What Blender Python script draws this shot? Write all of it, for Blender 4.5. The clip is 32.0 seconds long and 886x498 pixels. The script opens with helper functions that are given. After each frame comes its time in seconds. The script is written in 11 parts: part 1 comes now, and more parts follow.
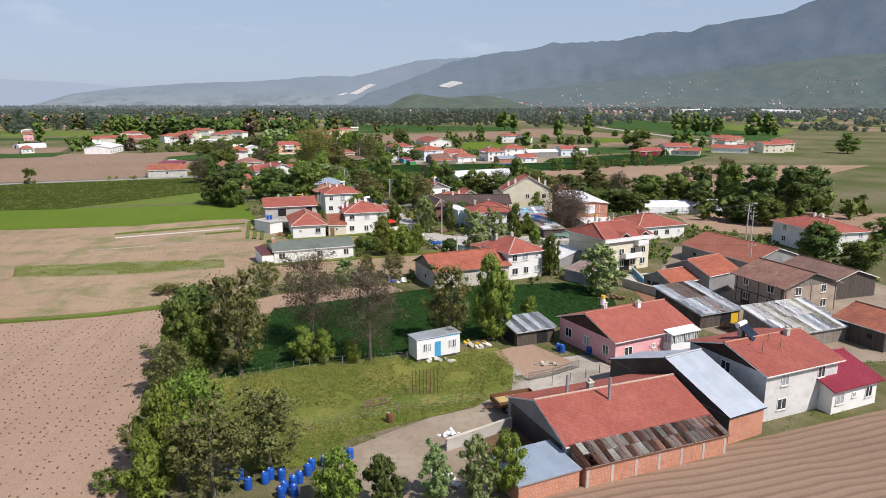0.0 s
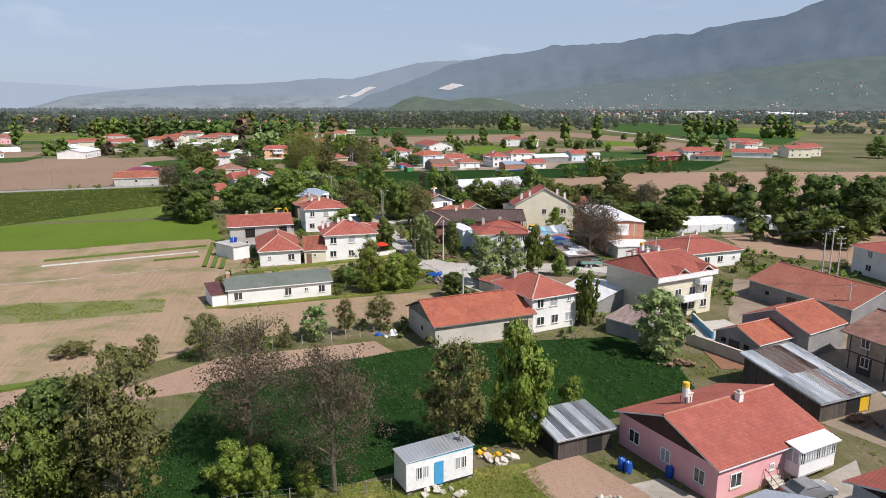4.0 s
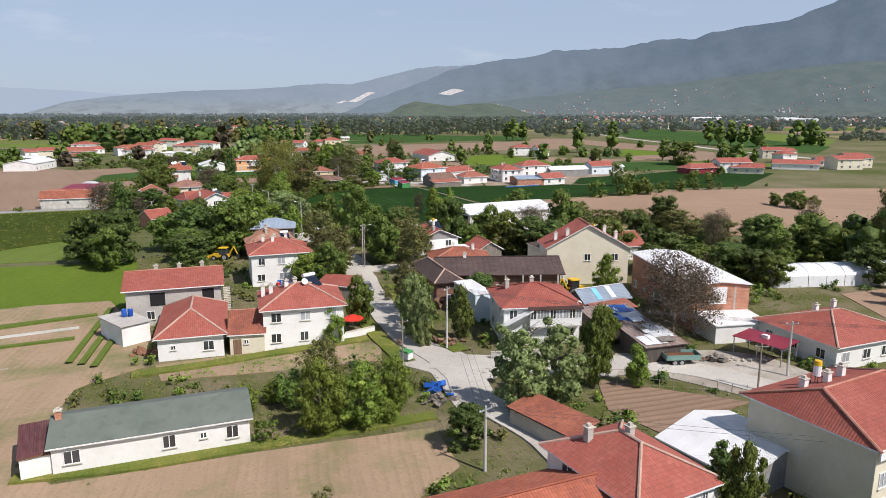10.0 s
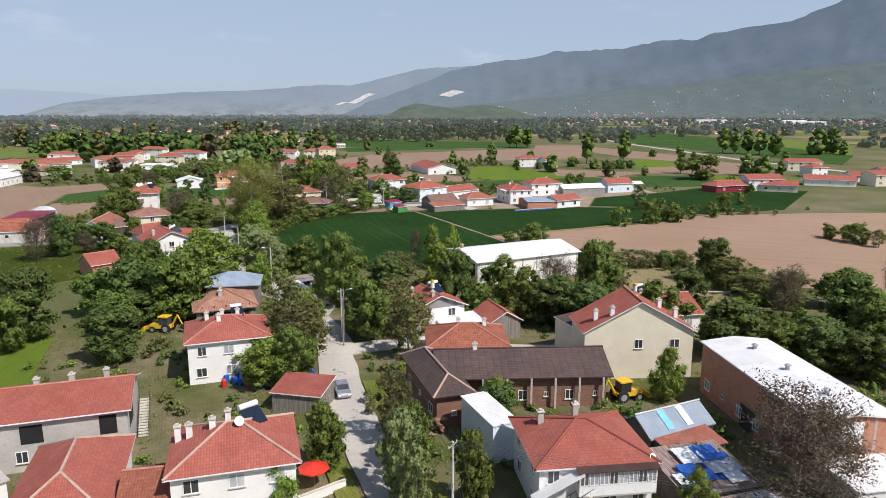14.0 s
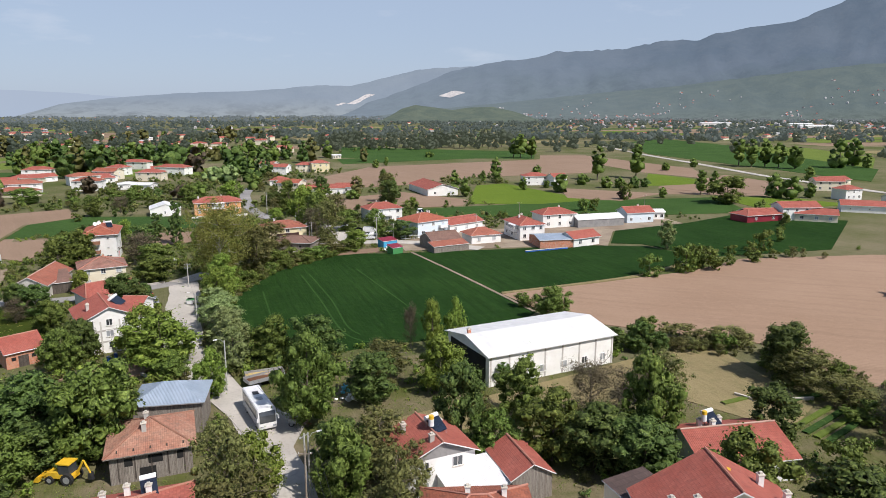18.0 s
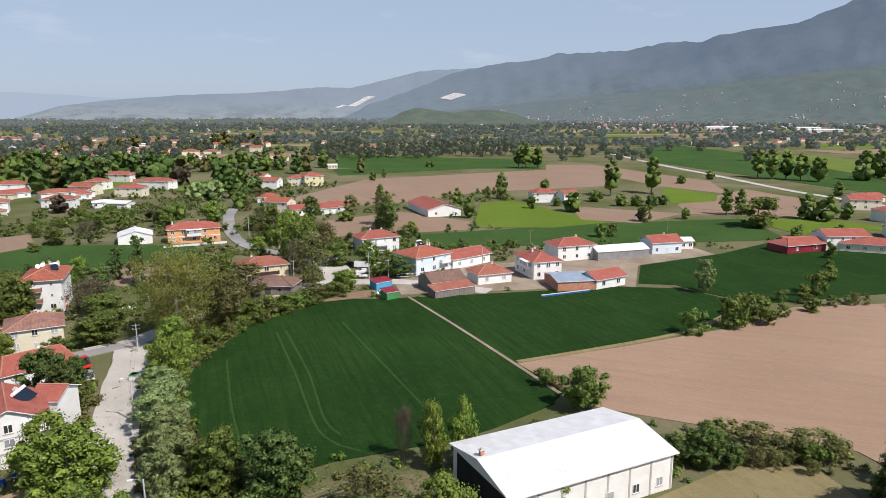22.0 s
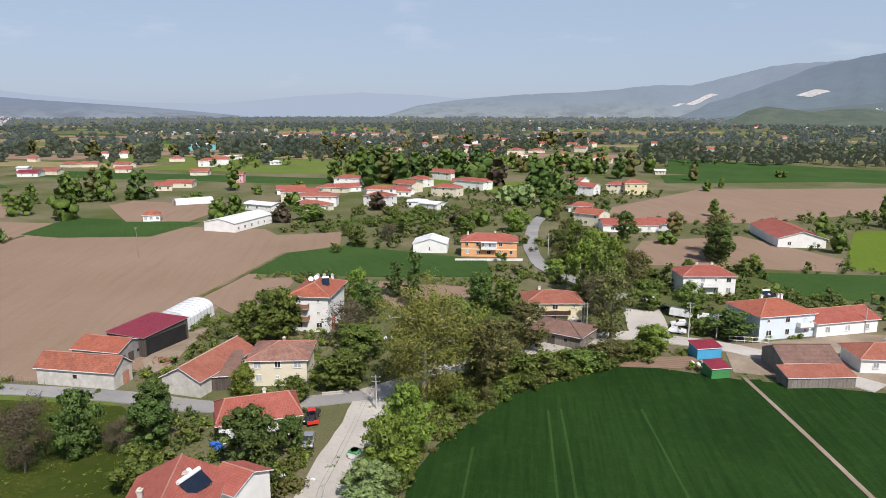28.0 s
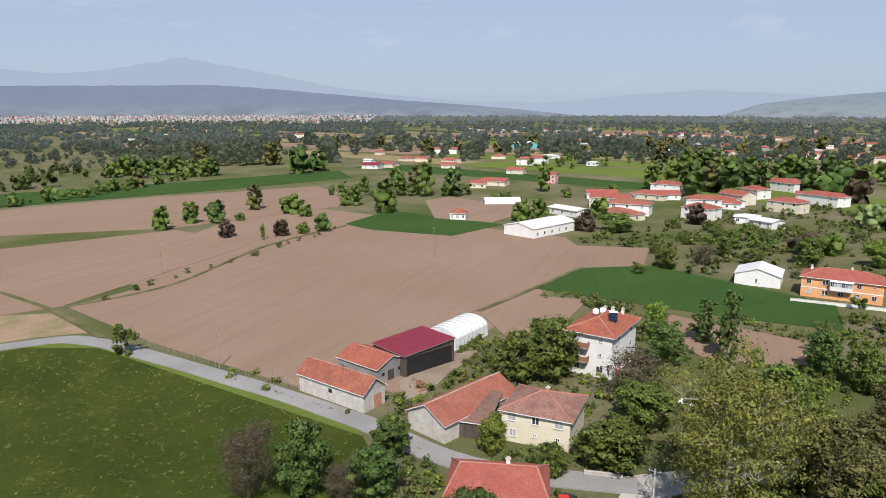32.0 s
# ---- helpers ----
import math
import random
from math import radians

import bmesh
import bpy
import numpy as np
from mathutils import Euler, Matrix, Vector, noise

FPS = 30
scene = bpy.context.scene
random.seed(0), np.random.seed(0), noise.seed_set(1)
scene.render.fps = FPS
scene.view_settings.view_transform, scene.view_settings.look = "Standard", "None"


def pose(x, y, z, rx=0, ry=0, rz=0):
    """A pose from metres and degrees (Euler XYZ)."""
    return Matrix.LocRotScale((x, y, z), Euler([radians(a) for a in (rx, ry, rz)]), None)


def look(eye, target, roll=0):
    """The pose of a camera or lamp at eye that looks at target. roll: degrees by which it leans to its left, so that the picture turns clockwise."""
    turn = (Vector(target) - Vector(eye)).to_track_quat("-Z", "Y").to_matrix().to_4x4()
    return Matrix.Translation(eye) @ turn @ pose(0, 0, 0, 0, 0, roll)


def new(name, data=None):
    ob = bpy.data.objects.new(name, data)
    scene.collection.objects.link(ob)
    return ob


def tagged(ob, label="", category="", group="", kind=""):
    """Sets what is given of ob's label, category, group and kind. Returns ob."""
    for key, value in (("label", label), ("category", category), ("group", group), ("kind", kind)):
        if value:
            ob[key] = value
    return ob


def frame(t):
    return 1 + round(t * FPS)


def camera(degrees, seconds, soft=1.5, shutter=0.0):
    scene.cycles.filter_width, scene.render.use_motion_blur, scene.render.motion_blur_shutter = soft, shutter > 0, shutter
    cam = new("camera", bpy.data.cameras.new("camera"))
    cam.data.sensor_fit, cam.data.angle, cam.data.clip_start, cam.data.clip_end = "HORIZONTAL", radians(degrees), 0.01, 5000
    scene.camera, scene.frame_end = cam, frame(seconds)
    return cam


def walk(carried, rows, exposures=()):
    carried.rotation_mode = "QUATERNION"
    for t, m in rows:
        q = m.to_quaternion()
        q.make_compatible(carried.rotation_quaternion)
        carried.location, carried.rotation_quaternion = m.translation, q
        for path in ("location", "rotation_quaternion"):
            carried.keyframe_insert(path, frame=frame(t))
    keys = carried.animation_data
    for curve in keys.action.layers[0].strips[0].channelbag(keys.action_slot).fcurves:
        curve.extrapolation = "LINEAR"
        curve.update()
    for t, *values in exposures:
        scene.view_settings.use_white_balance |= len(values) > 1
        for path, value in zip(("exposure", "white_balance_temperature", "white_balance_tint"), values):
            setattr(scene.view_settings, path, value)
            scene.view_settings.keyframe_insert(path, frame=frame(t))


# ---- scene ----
cam = camera(65.9, 32.0, soft=0.8)
PATH = [
    (0, 0.00, 0.00, 32.00, -12.25, 0.00),
    (0.5, -0.04, 3.70, 31.85, -12.22, 0.00),
    (1, -0.08, 7.39, 31.70, -12.19, 0.00),
    (1.5, -0.12, 11.11, 31.55, -12.17, 0.00),
    (2, -0.15, 14.90, 31.40, -12.14, 0.00),
    (2.5, -0.19, 18.80, 31.25, -12.11, 0.01),
    (3, -0.23, 22.77, 31.10, -12.08, 0.01),
    (3.5, -0.27, 26.77, 30.98, -12.05, 0.01),
    (4, -0.31, 30.79, 30.92, -12.03, 0.01),
    (4.5, -0.35, 34.82, 30.89, -12.00, 0.01),
    (5, -0.39, 38.86, 30.86, -11.97, 0.01),
    (5.5, -0.42, 42.93, 30.83, -11.94, 0.01),
    (6, -0.46, 47.04, 30.80, -11.91, 0.01),
    (6.5, -0.50, 51.17, 30.77, -11.87, 0.01),
    (7, -0.54, 55.32, 30.74, -11.83, 0.02),
    (7.5, -0.58, 59.46, 30.71, -11.79, 0.02),
    (8, -0.62, 63.60, 30.67, -11.75, 0.02),
    (8.5, -0.66, 67.75, 30.62, -11.70, 0.02),
    (9, -0.69, 71.89, 30.55, -11.66, 0.02),
    (9.5, -0.73, 76.04, 30.48, -11.62, 0.02),
    (10, -0.77, 80.18, 30.41, -11.58, 0.02),
    (10.5, -0.81, 84.33, 30.34, -11.54, 0.02),
    (11, -0.85, 88.46, 30.27, -11.51, 0.02),
    (11.5, -0.89, 92.52, 30.39, -11.50, 0.03),
    (12, -0.93, 96.50, 31.03, -11.50, 0.03),
    (12.5, -0.96, 100.41, 32.01, -11.51, 0.03),
    (13, -1.00, 104.30, 33.03, -11.52, 0.03),
    (13.5, -1.04, 108.20, 34.04, -11.52, 0.03),
    (14, -1.08, 112.10, 35.06, -11.53, 0.03),
    (14.5, -1.12, 116.02, 36.07, -11.53, 0.03),
    (15, -1.16, 119.97, 37.09, -11.54, 0.03),
    (15.5, -1.20, 123.94, 38.11, -11.55, 0.04),
    (16, -1.24, 127.91, 39.13, -11.55, 0.04),
    (16.5, -1.27, 131.85, 40.16, -11.56, 0.04),
    (17, -1.31, 135.77, 41.20, -11.57, 0.04),
    (17.5, -1.35, 139.67, 42.23, -11.57, 0.04),
    (18, -1.39, 143.56, 43.27, -11.58, 0.04),
    (18.5, -1.43, 147.45, 44.31, -11.58, 0.04),
    (19, -1.47, 151.32, 45.35, -11.59, 0.04),
    (19.5, -1.51, 155.19, 46.39, -11.59, 0.04),
    (20, -1.54, 159.05, 47.42, -11.59, 0.05),
    (20.5, -1.58, 162.91, 48.27, -11.57, 0.05),
    (21, -1.62, 166.78, 48.58, -11.54, 0.05),
    (21.5, -1.67, 170.69, 48.55, -11.51, 0.05),
    (22, -1.77, 174.63, 48.52, -11.48, 0.12),
    (22.5, -1.93, 178.60, 48.54, -11.46, 0.77),
    (23, -2.13, 182.59, 48.59, -11.45, 2.58),
    (23.5, -2.32, 186.59, 48.65, -11.46, 4.82),
    (24, -2.48, 190.61, 48.70, -11.48, 7.12),
    (24.5, -2.63, 194.64, 48.76, -11.51, 9.48),
    (25, -2.82, 198.63, 48.81, -11.54, 11.93),
    (25.5, -3.16, 202.45, 48.84, -11.57, 14.41),
    (26, -3.72, 206.04, 48.81, -11.59, 16.85),
    (26.5, -4.44, 209.45, 48.75, -11.59, 19.27),
    (27, -5.20, 212.78, 48.68, -11.59, 21.70),
    (27.5, -6.00, 215.89, 48.62, -11.58, 24.20),
    (28, -6.83, 218.71, 48.57, -11.57, 27.06),
    (28.5, -7.74, 221.36, 48.54, -11.56, 30.14),
    (29, -8.82, 224.07, 48.52, -11.56, 33.24),
    (29.5, -10.12, 226.94, 48.50, -11.57, 36.30),
    (30, -11.62, 229.93, 48.49, -11.59, 39.36),
    (30.5, -13.27, 232.96, 48.51, -11.61, 42.54),
    (31, -15.10, 236.01, 48.55, -11.62, 46.01),
    (31.5, -17.05, 239.07, 48.59, -11.64, 49.77),
    (32, -19.02, 242.14, 48.63, -11.66, 53.61),
]
walk(cam, [(t, pose(x, y, z, 90 + tilt, 0, yaw)) for t, x, y, z, tilt, yaw in PATH], [(0.0, 0.25, 6400, 14), (32.0, 0.25, 6400, 14)])

# ---- light ----
SUN_AZ, SUN_EL = math.atan2(-0.63, 0.77), radians(50)
world = bpy.data.worlds.new("sky")
scene.world = world
world.use_nodes = True
wn, wl = world.node_tree.nodes, world.node_tree.links
sky = wn.new("ShaderNodeTexSky")
sky.sky_type, sky.sun_disc = "NISHITA", False
sky.sun_elevation, sky.sun_rotation = SUN_EL, math.pi / 2 - SUN_AZ
sky.air_density, sky.dust_density, sky.ozone_density, sky.altitude = 1.0, 1.6, 1.5, 700
veil = wn.new("ShaderNodeMix")
veil.data_type, veil.inputs[0].default_value, veil.inputs[7].default_value = "RGBA", 0.72, (5.0, 6.2, 7.9, 1.0)
wl.new(sky.outputs[0], veil.inputs[6])
# the haze is thick towards the horizon and thins out overhead
up = wn.new("ShaderNodeSeparateXYZ")
wl.new(wn.new("ShaderNodeTexCoord").outputs["Generated"], up.inputs[0])
thin = wn.new("ShaderNodeMapRange")
thin.inputs[1].default_value, thin.inputs[2].default_value = 0.17, 0.45
thin.inputs[3].default_value, thin.inputs[4].default_value = 0.72, 0.15
wl.new(up.outputs[2], thin.inputs[0])
wl.new(thin.outputs[0], veil.inputs[0])
# thin clouds, faint against the haze
cloud = wn.new("ShaderNodeTexNoise")
cloud.inputs["Scale"].default_value, cloud.inputs["Detail"].default_value, cloud.inputs["Roughness"].default_value = 5.5, 6.0, 0.6
stretch = wn.new("ShaderNodeMapping")
stretch.inputs["Scale"].default_value = (1.0, 1.0, 4.0)
stretch.inputs["Location"].default_value = (0.35, 0.1, 0.0)
wl.new(wn["Texture Coordinate"].outputs["Generated"], stretch.inputs[0])
wl.new(stretch.outputs[0], cloud.inputs["Vector"])
faint = wn.new("ShaderNodeMapRange")
faint.inputs[1].default_value, faint.inputs[2].default_value, faint.inputs[4].default_value = 0.58, 0.78, 0.3
wl.new(cloud.outputs[0], faint.inputs[0])
white = wn.new("ShaderNodeMix")
white.data_type, white.inputs[7].default_value = "RGBA", (8.6, 8.9, 9.4, 1.0)
wl.new(faint.outputs[0], white.inputs[0])
wl.new(veil.outputs[2], white.inputs[6])
wl.new(white.outputs[2], wn["Background"].inputs[0])
wn["Background"].inputs[1].default_value = 0.078
sun = new("sun", bpy.data.lights.new("sun", "SUN"))
sun.data.energy, sun.data.angle, sun.data.color = 4.3, radians(0.6), (1.0, 0.95, 0.87)
sun.matrix_world = look((0, 0, 0), (-math.cos(SUN_AZ) * math.cos(SUN_EL), -math.sin(SUN_AZ) * math.cos(SUN_EL), -math.sin(SUN_EL)))

# ---- materials ----
MATS = {}


class Nodes:
    """A small builder for node materials."""

    def __init__(self, name):
        self.m = bpy.data.materials.new(name)
        self.m.use_nodes = True
        self.n, self.l = self.m.node_tree.nodes, self.m.node_tree.links
        self.out = self.n["Principled BSDF"]
        MATS[name] = self.m

    def add(self, kind, **inputs):
        node = self.n.new("ShaderNode" + kind)
        for k, v in inputs.items():
            self.put(node, k, v)
        return node

    def put(self, node, key, value):
        key = int(key[1:]) if key[0] == "_" and key[1:].isdigit() else key.replace("_", " ")
        if hasattr(value, "node"):
            self.l.new(value, node.inputs[key])
        else:
            node.inputs[key].default_value = value

    def math(self, op, a, b=0.0, c=0.0):
        node = self.n.new("ShaderNodeMath")
        node.operation = op
        for i, v in enumerate((a, b, c)):
            self.put(node, "_%d" % i, v)
        return node.outputs[0]

    def mix(self, f, a, b, blend="MIX"):
        node = self.n.new("ShaderNodeMix")
        node.data_type, node.blend_type = "RGBA", blend
        for i, v in ((0, f), (6, a), (7, b)):
            if hasattr(v, "node"):
                self.l.new(v, node.inputs[i])
            else:
                node.inputs[i].default_value = v if i == 0 else (*v, 1.0)
        return node.outputs[2]

    def place(self, jitter=True):
        """Object coordinates, shifted from object to object."""
        co = self.add("TexCoord").outputs["Object"]
        if not jitter:
            return co
        v = self.n.new("ShaderNodeVectorMath")
        v.operation = "ADD"
        self.l.new(co, v.inputs[0])
        self.l.new(self.math("MULTIPLY", self.add("ObjectInfo").outputs["Random"], 37.0), v.inputs[1])
        return v.outputs[0]

    def noise(self, co, scale, detail=3.0, rough=0.55):
        return self.add("TexNoise", Vector=co, Scale=scale, Detail=detail, Roughness=rough).outputs[0]

    def ramp(self, f, lo, hi):
        return self.add("MapRange", _0=f, _1=lo, _2=hi).outputs[0]

    def bump(self, h, strength, dist):
        self.put(self.out, "Normal", self.add("Bump", Strength=strength, Distance=dist, Height=h).outputs[0])


def plain(name, a, b, rough=0.8, metal=0.0, fine=6.0, broad=0.4, bump=0.25, dist=0.02, tint=0.0, spec=0.4, jitter=True, stain=0.45):
    """A worn surface: two colours mixed by broad and fine noise, with relief."""
    s = Nodes(name)
    co = s.place(jitter)
    n1, n2 = s.noise(co, broad, 4), s.noise(co, fine, 4, 0.7)
    c = s.mix(s.ramp(n1, 0.35, 0.68), a, b)
    c = s.mix(s.math("MULTIPLY", s.ramp(n2, 0.5, 0.75), stain), c, tuple(v * 0.55 for v in a))
    if tint:
        h = s.add("HueSaturation", Color=c, Value=s.math("ADD", 1 - tint / 2, s.math("MULTIPLY", s.add("ObjectInfo").outputs["Random"], tint)))
        c = h.outputs[0]
    s.put(s.out, "Base Color", c)
    s.put(s.out, "Roughness", rough)
    s.put(s.out, "Metallic", metal)
    s.put(s.out, "Specular IOR Level", spec)
    s.bump(n2, bump, dist)
    return s.m


def tiles(name, a, b, dirt, wear=0.3, row=0.36, col=0.24, tint=0.12):
    """Clay pan tiles in courses; u runs along the eave and v up the slope, in metres."""
    s = Nodes(name)
    uv = s.add("TexCoord").outputs["UV"]
    sep = s.add("SeparateXYZ", Vector=uv)
    u, v = s.math("DIVIDE", sep.outputs[0], col), s.math("DIVIDE", sep.outputs[1], row)
    cell = s.add("CombineXYZ", X=s.math("FLOOR", u), Y=s.math("FLOOR", v))
    one = s.add("TexWhiteNoise", Vector=cell.outputs[0]).outputs[0]
    co = s.place()
    broad, mid = s.noise(co, 0.35, 4), s.noise(co, 1.1, 6, 0.75)
    c = s.mix(s.ramp(broad, 0.35, 0.65), a, b)
    c = s.mix(s.math("MULTIPLY", one, 0.42), c, tuple(x * 0.6 for x in a))
    c = s.mix(s.math("MULTIPLY", s.ramp(mid, 0.48, 0.66), wear), c, dirt)
    fu, fv = s.math("FRACT", u), s.math("FRACT", v)
    arch = s.math("ABSOLUTE", s.math("SUBTRACT", fu, 0.5))
    joint = s.math("MAXIMUM", s.math("GREATER_THAN", fv, 0.86), s.math("GREATER_THAN", arch, 0.42))
    c = s.mix(s.math("MULTIPLY", joint, 0.26), c, tuple(x * 0.3 for x in a))
    h = s.add("HueSaturation", Color=c, Value=s.math("ADD", 1 - tint / 2, s.math("MULTIPLY", s.add("ObjectInfo").outputs["Random"], tint)))
    s.put(s.out, "Base Color", h.outputs[0])
    s.put(s.out, "Roughness", 0.85)
    s.put(s.out, "Specular IOR Level", 0.25)
    s.bump(s.math("SUBTRACT", s.math("MULTIPLY", arch, -1.4), s.math("MULTIPLY", fv, 0.8)), 0.7, 0.05)
    return s.m


def sheet(name, a, b, rust, amount=0.2, rough=0.45, metal=0.3, col=0.18, panel=0.9):
    """Corrugated sheet: ribs up the slope, panel joints, stains that run down."""
    s = Nodes(name)
    sep = s.add("SeparateXYZ", Vector=s.add("TexCoord").outputs["UV"])
    u, v = sep.outputs[0], sep.outputs[1]
    rib = s.math("SINE", s.math("MULTIPLY", u, 2 * math.pi / col))
    co = s.place()
    pan = s.add("TexWhiteNoise", Vector=s.add("CombineXYZ", X=s.math("FLOOR", s.math("DIVIDE", u, panel)), Y=s.math("FLOOR", s.math("DIVIDE", v, 2.2))).outputs[0]).outputs[0]
    streak = s.noise(s.add("CombineXYZ", X=s.math("MULTIPLY", u, 2.4), Y=s.math("MULTIPLY", v, 0.35)).outputs[0], 1.3, 4, 0.65)
    broad = s.noise(co, 0.5, 4)
    c = s.mix(s.ramp(broad, 0.35, 0.65), a, b)
    c = s.mix(s.math("MULTIPLY", pan, 0.35), c, tuple(x * 0.72 for x in a))
    c = s.mix(s.math("MULTIPLY", s.ramp(streak, 0.62 - amount * 0.5, 0.72), min(1.0, amount * 2.2)), c, rust)
    s.put(s.out, "Base Color", c)
    s.put(s.out, "Roughness", rough)
    s.put(s.out, "Metallic", metal)
    s.bump(rib, 0.5, 0.03)
    return s.m


def planks(name, a, b, width=0.16, rough=0.9):
    """Weathered upright boards."""
    s = Nodes(name)
    sep = s.add("SeparateXYZ", Vector=s.add("TexCoord").outputs["Object"])
    u = s.math("DIVIDE", s.math("ADD", sep.outputs[0], sep.outputs[1]), width)
    one = s.add("TexWhiteNoise", Vector=s.add("CombineXYZ", X=s.math("FLOOR", u)).outputs[0]).outputs[0]
    grain = s.noise(s.add("CombineXYZ", X=u, Y=s.math("MULTIPLY", sep.outputs[2], 0.6)).outputs[0], 1.5, 5, 0.7)
    c = s.mix(one, a, b)
    c = s.mix(s.ramp(grain, 0.45, 0.8), c, tuple(x * 0.4 for x in a))
    gap = s.math("GREATER_THAN", s.math("ABSOLUTE", s.math("SUBTRACT", s.math("FRACT", u), 0.5)), 0.44)
    s.put(s.out, "Base Color", s.mix(s.math("MULTIPLY", gap, 0.75), c, tuple(x * 0.15 for x in a)))
    s.put(s.out, "Roughness", rough)
    s.bump(s.math("SUBTRACT", grain, gap), 0.5, 0.02)
    return s.m


def bricks(name, a, b, mortar, w=0.30, h=0.20):
    s = Nodes(name)
    sep = s.add("SeparateXYZ", Vector=s.add("TexCoord").outputs["Object"])
    co = s.add("CombineXYZ", X=s.math("ADD", sep.outputs[0], sep.outputs[1]), Y=sep.outputs[2]).outputs[0]
    t = s.add("TexBrick", Vector=co, Color1=(*a, 1), Color2=(*b, 1), Mortar=(*mortar, 1), Scale=1.0, Mortar_Size=0.014, Brick_Width=w, Row_Height=h)
    n = s.noise(s.place(), 0.9, 5, 0.7)
    s.put(s.out, "Base Color", s.mix(s.math("MULTIPLY", s.ramp(n, 0.48, 0.75), 0.5), t.outputs[0], tuple(x * 0.5 for x in a)))
    s.put(s.out, "Roughness", 0.9)
    s.bump(t.outputs[1], -0.5, 0.02)
    return s.m


def soil(name, a, b, angle=0.0, pitch=0.7, rows=0.5, green=0.0, clod=0.5, even=0.0):
    """Ploughed earth: rows in one direction, clods, pale dry patches, some weeds."""
    s = Nodes(name)
    co = s.add("TexCoord").outputs["Object"]
    sep = s.add("SeparateXYZ", Vector=co)
    wob = s.math("MULTIPLY", s.noise(co, 0.05, 2), 3.0)
    across = s.math("ADD", s.math("ADD", s.math("MULTIPLY", sep.outputs[0], math.cos(angle)), s.math("MULTIPLY", sep.outputs[1], math.sin(angle))), wob)
    along = s.math("SUBTRACT", s.math("MULTIPLY", sep.outputs[1], math.cos(angle)), s.math("MULTIPLY", sep.outputs[0], math.sin(angle)))
    row = s.math("MULTIPLY", s.math("SINE", s.math("MULTIPLY", across, 2 * math.pi / pitch)), s.math("MAXIMUM", even, s.ramp(s.noise(co, 0.16, 4, 0.7), 0.38, 0.62)))
    streak = s.noise(s.add("CombineXYZ", X=s.math("MULTIPLY", across, 0.35), Y=s.math("MULTIPLY", along, 0.02)).outputs[0], 1.0, 4, 0.6)
    broad, fine, mid = s.noise(co, 0.022, 4), s.noise(co, 3.5, 4, 0.75), s.noise(co, 0.6, 4, 0.7)
    c = s.mix(s.ramp(broad, 0.35, 0.65), a, b)
    c = s.mix(s.math("MULTIPLY", s.ramp(streak, 0.45, 0.7), 0.35), c, tuple(x * 0.72 for x in a))
    c = s.mix(s.math("MULTIPLY", s.ramp(mid, 0.5, 0.75), 0.3), c, tuple(x * 1.18 for x in b))
    c = s.mix(s.math("MULTIPLY", s.ramp(fine, 0.52, 0.7), clod), c, tuple(x * 0.45 for x in a))
    c = s.mix(s.math("MULTIPLY", s.ramp(row, 0.1, 0.9), rows), c, tuple(x * 0.6 for x in a))
    if green:
        c = s.mix(s.math("MULTIPLY", s.ramp(s.noise(co, 0.11, 5, 0.7), 0.6 - green * 0.3, 0.72), 0.8), c, (0.10, 0.15, 0.035))
    s.put(s.out, "Base Color", c)
    s.put(s.out, "Roughness", 0.95)
    s.put(s.out, "Specular IOR Level", 0.15)
    s.bump(s.math("ADD", fine, s.math("MULTIPLY", row, rows * 0.8)), 0.55, 0.08)
    return s.m


def crop(name, a, b, c3, angle=0.0, rows=0.25, fine=5.0, flowers=None, broad=0.03):
    """Standing crop or grass, seen from above."""
    s = Nodes(name)
    co = s.add("TexCoord").outputs["Object"]
    sep = s.add("SeparateXYZ", Vector=co)
    across = s.math("ADD", s.math("MULTIPLY", sep.outputs[0], math.cos(angle)), s.math("MULTIPLY", sep.outputs[1], math.sin(angle)))
    along = s.math("SUBTRACT", s.math("MULTIPLY", sep.outputs[1], math.cos(angle)), s.math("MULTIPLY", sep.outputs[0], math.sin(angle)))
    streak = s.noise(s.add("CombineXYZ", X=s.math("MULTIPLY", across, 1.1), Y=s.math("MULTIPLY", along, 0.05)).outputs[0], 1.0, 5, 0.65)
    n1, n2, n3 = s.noise(co, broad, 5, 0.6), s.noise(co, fine, 4, 0.8), s.noise(co, 0.45, 5, 0.7)
    c = s.mix(s.ramp(n1, 0.36, 0.64), a, b)
    c = s.mix(s.math("MULTIPLY", s.ramp(n3, 0.5, 0.75), 0.55), c, c3)
    c = s.mix(s.math("MULTIPLY", s.ramp(streak, 0.42, 0.7), rows), c, tuple(x * 0.55 for x in a))
    c = s.mix(s.math("MULTIPLY", s.ramp(n2, 0.5, 0.75), 0.5), c, tuple(x * 0.45 for x in a))
    if flowers:
        f = s.math("MULTIPLY", s.ramp(s.noise(co, 0.09, 5, 0.7), 0.5, 0.66), s.ramp(s.noise(co, 2.6, 3, 0.8), 0.47, 0.6))
        c = s.mix(s.math("MULTIPLY", f, 0.8), c, flowers)
    s.put(s.out, "Base Color", c)
    s.put(s.out, "Roughness", 0.95)
    s.put(s.out, "Specular IOR Level", 0.05)
    n4 = s.noise(co, 1.4, 3, 0.7)
    s.bump(s.math("ADD", s.math("ADD", n2, n4), s.math("MULTIPLY", s.math("ADD", n3, streak), 1.5)), 0.7, 0.25)
    return s.m


